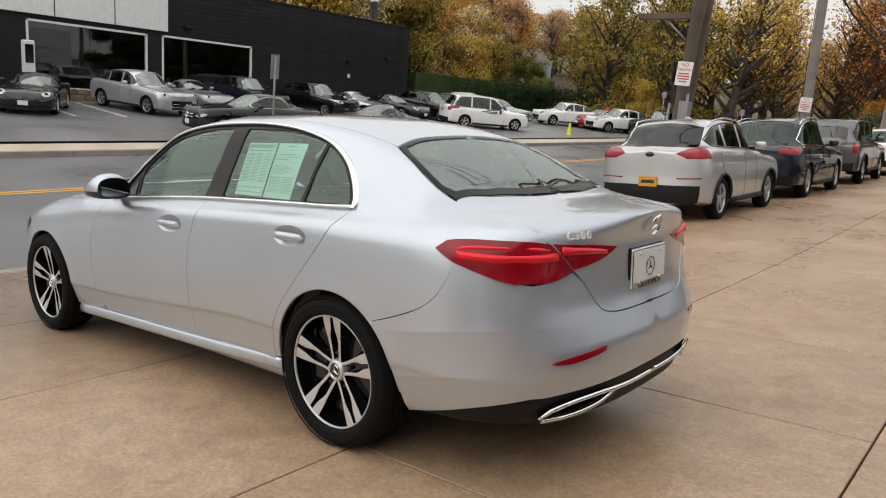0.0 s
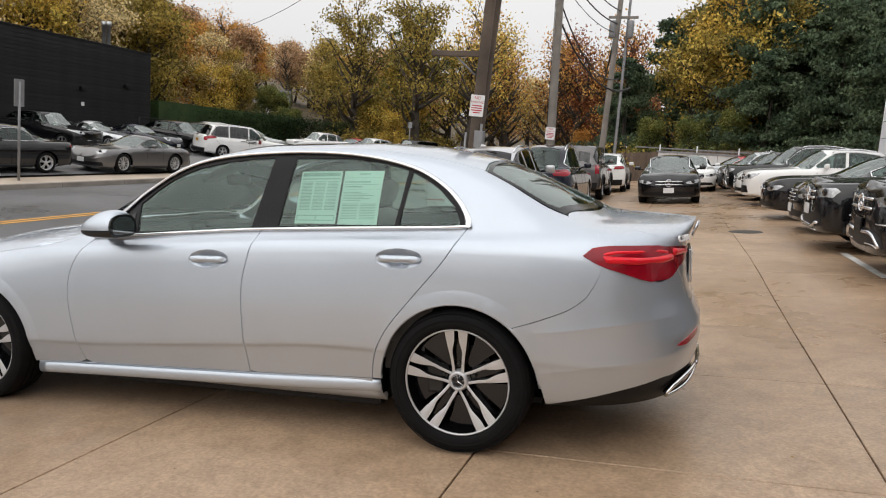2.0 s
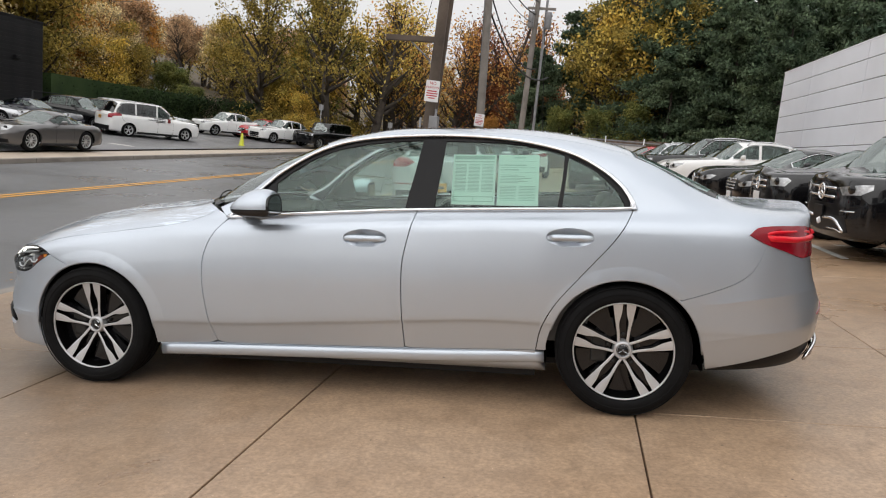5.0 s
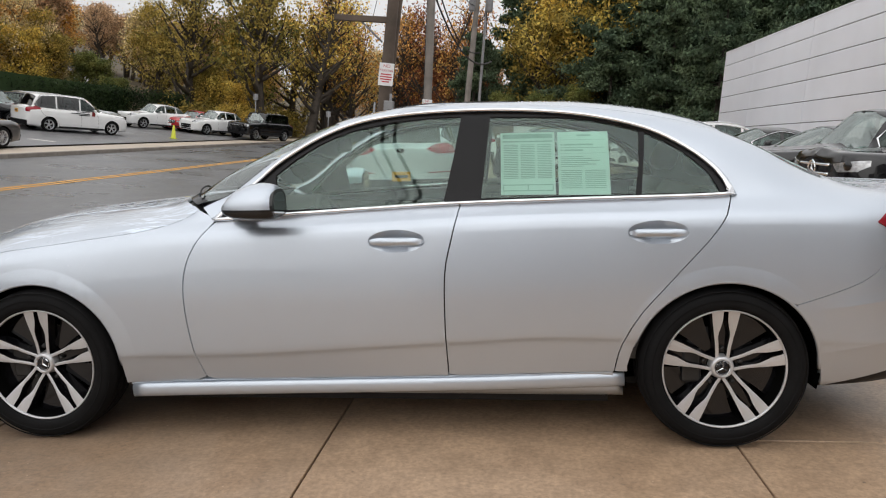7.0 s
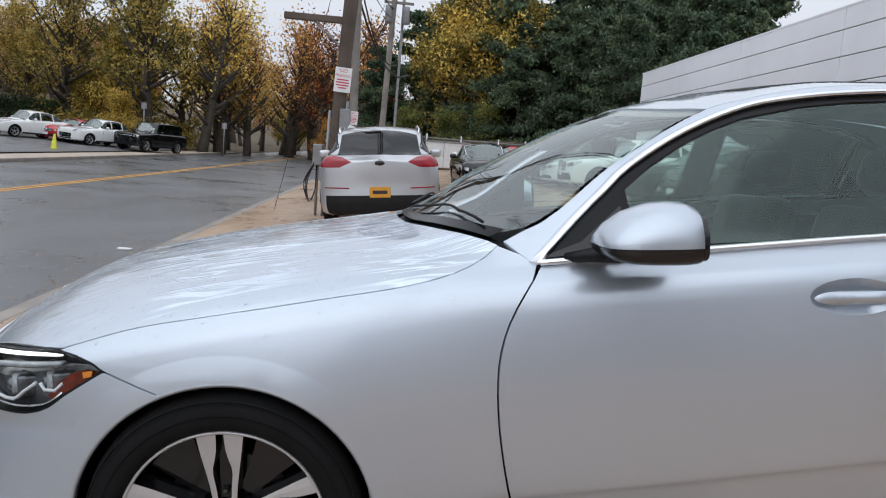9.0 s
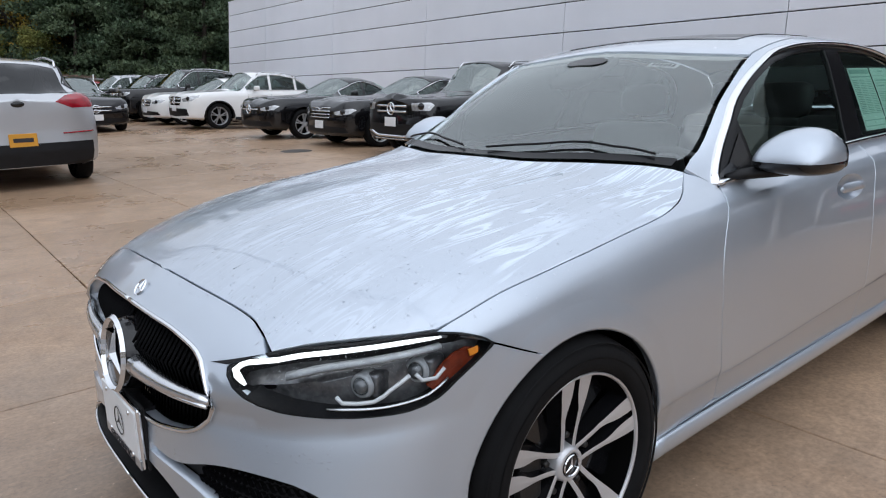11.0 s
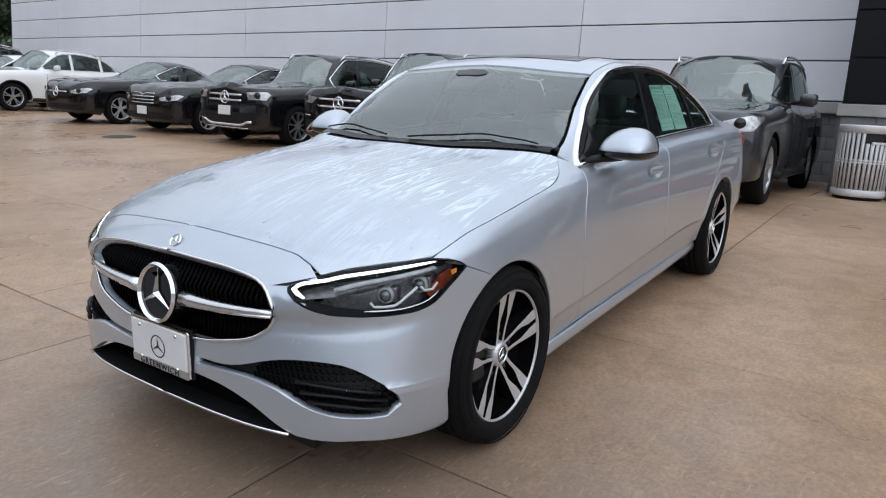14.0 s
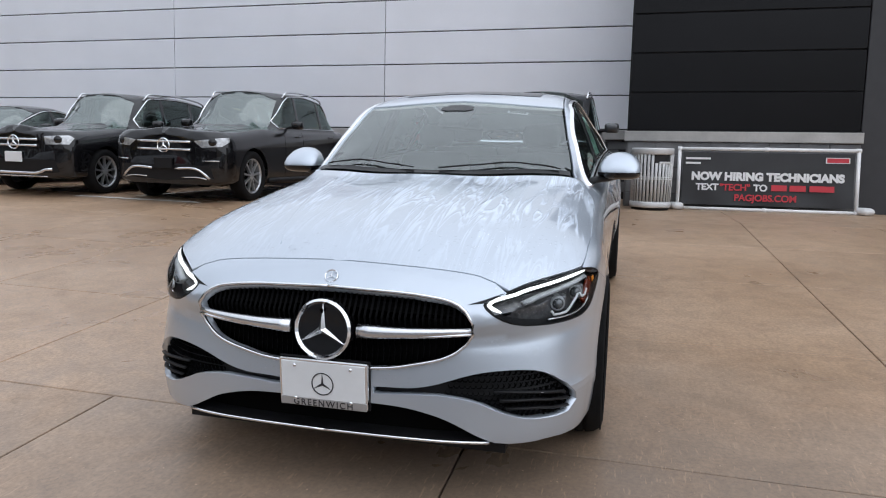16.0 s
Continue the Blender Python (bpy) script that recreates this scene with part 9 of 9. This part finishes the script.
no_parking(p1, .15, -.20, 2.58, .31, .46)
p2 = utility_pole(-2.30, 22.6, -.2, 11, .17, "grey timber utility pole beside the parked cars", POLE_GREY)
no_parking(p2, -.04, -.20, 2.33, .36, .46)
tube("ground_wire", [(-.15, -.14, .0), (-.28, -.12, 8)], .012, WIRE, p2, sides=4)
p3 = utility_pole(-1.45, 32.0, .35, 10.5, .16, "timber utility pole with two transformers", POLE_GREY)
p3b = utility_pole(-.80, 32.2, .1, 10.5, .08, "slim metal pole beside the timber pole", GALV)
for x in (.05, .85):
    revolve("transformer", [(.0, 8.0), (.17, 8.0), (.18, 7.95), (.18, 7.25), (.16, 7.2), (.0, 7.2)], GALV, p3, "grey transformer can", n=16, axis="z", m=pose(x, 0, 0))
part("cross_arm", box_bm(-.2, 1.2, -.05, .05, 8.1, 8.22, .01), POLE_GREY, p3)


def wire(a, b, sag, r=.012, parent=None):
    a, b = np.array(a, float), np.array(b, float)
    pts = [a + (b - a) * t + np.array([0, 0, -sag * 4 * t * (1 - t)]) for t in np.linspace(0, 1, 14)]
    return tube("wire", pts, r, WIRE, parent, sides=4)


lines = thing("overhead_wires", "black overhead wires between the utility poles", "cables")
for dz, dx, r in ((0, 0, .012), (-.5, .1, .03), (-1.1, .0, .035), (-1.5, -.1, .02)):
    wire((-1.75 + dx, 11.4, 9.0 + dz), (-2.45 + dx, 22.6, 9.6 + dz), .35, r, lines)
    wire((-2.45 + dx, 22.6, 9.6 + dz), (-1.2 + dx, 32, 9.3 + dz), .35, r, lines)
    wire((-1.2 + dx, 32, 9.3 + dz), (-6 + dx, 70, 10 + dz), .8, r, lines)
    wire((-1.75 + dx, 11.4, 9.0 + dz), (-2.2 + dx, -25, 8.6 + dz), .6, r, lines)
wire((-2.4, 22.6, 6.6), (-.3, 31.9, 5.2), 1.0, .04, lines)
wire((-2.4, 22.6, 7.2), (-.9, 31.9, 5.6), .9, .03, lines)
wire((-1.9, 11.4, 7.9), (-30, 40, 9.0), 1.0, .015, lines)
wire((-2.1, 11.4, 5.2), (-3.35, 12.2, -.2), 0.0, .008, lines)
wire((-.75, 32, 8.2), (-.2, 33, 1.0), 0.1, .015, lines)
# board fence, white boards and bollards at the end of the lot
fence = thing("board_fence", "weathered grey board fence at the end of the lot", "fence")
bmesh_board = slab_mesh("board", .135, .02, BOARD, t=1.75, e=.004)
for i in range(66):
    x = -1.9 + i * .142
    ob = lay(bmesh_board, "board", fence, Matrix.Translation((x, 39.5 + (.6 - x * .3 if x < 1 else 0), lot_z(min(x, 8), 39) + 1.72 + .03 * math.sin(i * 2.1))))
wb = thing("white_screen", "white board screen before the fence", "screen")
for i in range(4):
    part("board_panel", box_bm(1.15 + i * 1.05, 2.18 + i * 1.05, 37.9, 37.95, .9, 2.32, .01), WHITE_BOARD, wb)
part("top_rail", box_bm(1.05, 5.45, 37.86, 37.99, 2.32, 2.42, .01), GALV, wb)
part("top_rail", box_bm(-.2, 9.5, 38.9, 39.0, 2.55, 2.62, .01), GALV, fence)
for x in (1.2, 3.2, 5.4, 7.0):
    tube("flag_post", [(x, 38.6, .7), (x, 38.6, 2.8)], .035, FRAME_W, fence, sides=6)
for x, y in ((5.6, 34.2), (6.2, 34.6)):
    b = thing("bollard", "short yellow steel bollard near the fence", "bollard", Matrix.Translation((x, y, lot_z(x, y))), "yellow bollards")
    revolve("post", [(.0, 1.12), (.07, 1.10), (.12, 1.02), (.13, .95), (.13, -.1)], surface("bollard_yellow", (0.60, 0.38, 0.02), 0.45, 0, 0.15), b, n=16, axis="z")
# slotted litter bin beside the banner
BIN = surface("bin_steel", (0.62, 0.62, 0.62), 0.45, 0.2, 0.15, 4, 40)
bin_ = thing("litter_bin", "slatted grey metal litter bin against the wall", "litter bin", on_lot(6.74, -1.30, 0, 0, .3))
for i in range(34):
    a = 2 * math.pi * i / 34
    hi_ = .70 if 0 < (a - radians(188)) < radians(52) else .84
    v = [(math.cos(a) * q, math.sin(a) * q, z) for z, q in ((.10, .285), (.45, .295), (hi_, .295))]
    tube("slat", v, .021, BIN, bin_, sides=4, flat=.35)
for z in (.46, .49):
    revolve("hoop", [(.298, z - .008), (.302, z), (.298, z + .008), (.288, z + .008), (.288, z - .008)], BIN, bin_, n=34, axis="z", close=True)
revolve("top_band", [(.28, .915), (.305, .92), (.31, .90), (.31, .83), (.296, .82), (.28, .83)], BIN, bin_, n=34, axis="z", close=True)
revolve("base_band", [(.0, .04), (.30, .04), (.305, .06), (.305, .12), (.285, .13)], BIN, bin_, n=34, axis="z")
revolve("liner", [(.0, .06), (.25, .06), (.258, .86)], surface("bin_liner", (0.02, 0.02, 0.022), 0.6, 0, 0.1), bin_, n=24, axis="z")
revolve("lid", [(.0, .905), (.10, .900), (.16, .895), (.285, .90)], surface("bin_top", (0.10, 0.10, 0.10), 0.5, 0.3, 0.2), bin_, n=30, axis="z")
part("opening_sill", box_bm(-.302, -.28, -.13, .08, .69, .72, .004, m=pose(0, 0, 0, 0, 0, 34)), BIN, bin_)
revolve("foot", [(.0, .0), (.27, .0), (.28, .03), (.28, .045), (.0, .045)], BLACK, bin_, n=24, axis="z")
# hiring banner in its pipe frame
PIPE = surface("white_pipe", (0.82, 0.82, 0.82), 0.35, 0, 0.05)
VINYL = surface("black_vinyl", (0.022, 0.022, 0.024), 0.45, 0, 0.2, 2, 30, 0.1)
TXT_W = surface("print_white", (0.75, 0.75, 0.75), 0.6, 0, 0.05)
TXT_R = surface("print_red", (0.50, 0.035, 0.05), 0.6, 0, 0.08)
ban = thing("banner", "black hiring banner in a white pipe frame leaning on the wall", "banner", Matrix.Translation((7.02, -2.955, .485)) @ pose(0, 0, 0, -1.0, 0, -90) @ pose(0, 0, 0, -5, 0, 0))
W_, H_ = 2.48, .91
for a, b in (((-W_ / 2, 0, 0), (W_ / 2, 0, 0)), ((-W_ / 2, 0, H_), (W_ / 2, 0, H_)), ((-W_ / 2, 0, -.06), (-W_ / 2, 0, H_)), ((W_ / 2, 0, -.06), (W_ / 2, 0, H_))):
    tube("frame_pipe", [a, b], .027, PIPE, ban, sides=10)
for x in (-W_ / 2, 0, W_ / 2):
    for z in (0, H_):
        revolve("pipe_joint", [(.0, -.03), (.034, -.03), (.034, .03), (.0, .03)], PIPE, ban, n=10, axis="z", m=pose(x, 0, z, 0, 90, 0))
v, f = [], []
for i in range(25):
    for j in range(9):
        u, w = i / 24, j / 8
        v.append((-W_ / 2 + .05 + (W_ - .10) * u, -.012 + .012 * math.sin(u * 17 + w * 5) * (1 - w), .06 + (H_ - .11) * w))
f = [(i * 9 + j, (i + 1) * 9 + j, (i + 1) * 9 + j + 1, i * 9 + j + 1) for i in range(24) for j in range(8)]
mesh_ob("banner_sheet", v, f, VINYL, ban)
B = lambda x, z: pose(x, -.032, z, 90, 0, 0)
write("headline", "NOW HIRING TECHNICIANS", .160, TXT_W, ban, B(0, .440), .001, 1.02, .010)
write("line_text", "TEXT", .135, TXT_W, ban, B(-.825, .285), .001, .98, .005)
write("line_text", "\"TECH\"", .135, TXT_R, ban, B(-.43, .285), .001, .98, .004)
write("line_text", "TO", .135, TXT_W, ban, B(-.07, .285), .001, .98, .005)
for x0, x1 in ((.08, .29), (.33, .55), (.60, .93)):
    part("number_bar", box_bm(x0, x1, -.034, -.031, .290, .378), TXT_R, ban)
write("web_text", "PAGJOBS.COM", .135, TXT_R, ban, B(0, .132), .001, .98, .0035)
for z, w in ((.76, .36), (.69, .22)):
    part("name_bar", box_bm(-1.15, -1.15 + w, -.034, -.031, z - .015, z + .015), TXT_W, ban)
part("logo_panel", box_bm(.80, 1.12, -.035, -.031, .715, .80), TXT_W, ban)
part("logo_panel", box_bm(.815, 1.105, -.037, -.0355, .725, .790), TXT_R, ban)
for x in (-1.28, 1.32):
    sb = part("sandbag", box_bm(-.13, .13, -.09, .09, 0, .11, .05), FRAME_W, None, "", True)
    sb.matrix_world = on_lot(6.98, -2.97 - x, 20)
    tagged(sb, "white plastic weight bag at the foot of the banner", "weight bag", "banner weights")
# sign post, cone and lamp posts across the road
sp = thing("sign_post", "grey sign on a steel post seen from behind", "sign", on_far(-15.4, 11.4))
tube("post", [(0, 0, -.1), (0, 0, 2.75)], .035, GALV, sp, sides=6)
part("sign_plate", box_bm(-.02, .0, -.16, .16, 2.05, 2.80, .006), GALV, sp)
cone = thing("safety_cone", "yellow-green safety sign cone on the asphalt", "cone", on_far(-17.37, 33.9))
CONE = surface("cone_green", (0.50, 0.52, 0.03), 0.5, 0, 0.1)
revolve("cone_body", [(.02, .72), (.05, .70), (.14, .04), (.20, .03), (.20, 0)], CONE, cone, n=14, axis="z")
for x, y, h in ((-17.6, 47.5, 3.2), (-12.9, 50.5, 2.6)):
    q = thing("street_sign", "slim post with a small sign", "sign", Matrix.Translation((x, y, land_z(x, y))), "far sign posts")
    tube("post", [(0, 0, -.1), (0, 0, h)], .04, GALV, q, sides=6)
    part("sign_plate", box_bm(-.18, .18, -.02, .0, h - .45, h - .02, .005), GALV, q)
char = thing("charging_post", "white charging post beside the showroom window", "charger", on_far(-27.2, 8.6))
part("charger_body", box_bm(-.12, .12, -.22, .22, 0, 2.35, .05), FRAME_W, char)
part("charger_face", box_bm(.121, .13, -.15, .15, 1.5, 2.2, .02), GLOSSBLACK, char)
# house with a gable among the trees
hs = thing("house", "white gabled house with a grey roof among the trees", "house", Matrix.Translation((-57, 91, land_z(-57, 91) - 2.8)) @ pose(0, 0, 0, 0, 0, 25) @ Matrix.Diagonal((.62, .62, .8, 1)))
part("wall", box_bm(-4, 4, -3, 3, 0, 5.5), FRAME_W, hs)
mesh_ob("gable", [(4, -3, 5.5), (4, 3, 5.5), (4, 0, 8.2), (-4, -3, 5.5), (-4, 3, 5.5), (-4, 0, 8.2)], [(0, 1, 2), (3, 5, 4)], FRAME_W, hs, smooth=False)
ROOF = surface("grey_shingle", (0.16, 0.16, 0.17), 0.8, 0, 0.2)
for s in (-1, 1):
    mesh_ob("roof", [(-4.4, s * 3.4, 5.2), (4.4, s * 3.4, 5.2), (4.4, 0, 8.35), (-4.4, 0, 8.35), (-4.4, s * 3.4, 5.05), (4.4, s * 3.4, 5.05), (4.4, 0, 8.2), (-4.4, 0, 8.2)], [(0, 1, 2, 3), (4, 7, 6, 5), (0, 4, 5, 1), (1, 5, 6, 2), (3, 7, 4, 0)], ROOF, hs, smooth=False)
part("chimney", box_bm(-.4, .4, -.4, .4, 7.5, 9.4), STONE, hs)
for y in (-1.4, 1.4):
    part("window", box_bm(4.0, 4.03, y - .5, y + .5, 3.2, 4.8), GLOSSBLACK, hs)
# manhole, litter
mh = revolve("manhole_cover", [(.0, .008), (.28, .008), (.30, .0), (.30, -.04)], surface("cast_iron", (0.05, 0.045, 0.04), 0.6, 0.5, 0.3, 10, 60, 0.5), None, n=28, axis="z")
mh.matrix_world = on_lot(3.54, 10.0)
tagged(mh, "rusty cast iron manhole cover in the lot", "manhole cover", kind="structure")
paper = part("litter", box_bm(-.09, .09, -.05, .05, 0, .025, .01), FRAME_W)
paper.matrix_world = Matrix.Translation((-4.6, 7.4, road_z(-4.6, 7.4)))
tagged(paper, "scrap of white litter on the asphalt", "litter")

# ---- the slabs of the lot ----
COLS = [-1.72, -.175, 1.515, 3.18, FLAT_X, 6.50, 8.10, 9.36]
SKEW = 0.02


def drift(y):
    """The joints run slightly askew to the road."""
    return SKEW * min(6.0, max(-4.0, y))


def joint_slab(x0, x1, y0, y1, keep0=False, keep1=False):
    """One slab between two joints, its edges following the drift; keep: a straight edge against a kerb or wall."""
    g = .0042
    ya, yb = y0 + g, y1 - g
    e = .003
    def corner(x, y, straight_, inset):
        return (x + (0 if straight_ else drift(y)) + inset, y)
    zc = lambda x, y: lot_z(x, y)
    ring0 = [corner(x0, ya, keep0, g), corner(x1, ya, keep1, -g), corner(x1, yb, keep1, -g), corner(x0, yb, keep0, g)]
    ring1 = [(x + e * sx, y + e * sy) for (x, y), (sx, sy) in zip(ring0, ((1, 1), (-1, 1), (-1, -1), (1, -1)))]
    v = [(x, y, zc(x, y) - .05) for x, y in ring0] + [(x, y, zc(x, y) - e) for x, y in ring0] + [(x, y, zc(x, y)) for x, y in ring1]
    f = [(0, 1, 5, 4), (1, 2, 6, 5), (2, 3, 7, 6), (3, 0, 4, 7), (4, 5, 9, 8), (5, 6, 10, 9), (6, 7, 11, 10), (7, 4, 8, 11), (8, 9, 10, 11)]
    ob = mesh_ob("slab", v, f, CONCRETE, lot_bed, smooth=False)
    return ob


for i in range(len(COLS) - 1):
    rows_y = [-2.315 + 1.505 * j for j in range(-4, 29)]
    if i < 2:
        rows_y.remove(-2.315 + 1.505)
    for y0, y1 in zip(rows_y[:-1], rows_y[1:]):
        joint_slab(COLS[i], COLS[i + 1], y0, y1, keep1=i == len(COLS) - 2)
for j in range(-5, 24):
    y = -.38 + 1.69 * j
    joint_slab(-3.92, COLS[0], y, y + 1.69, keep0=True)
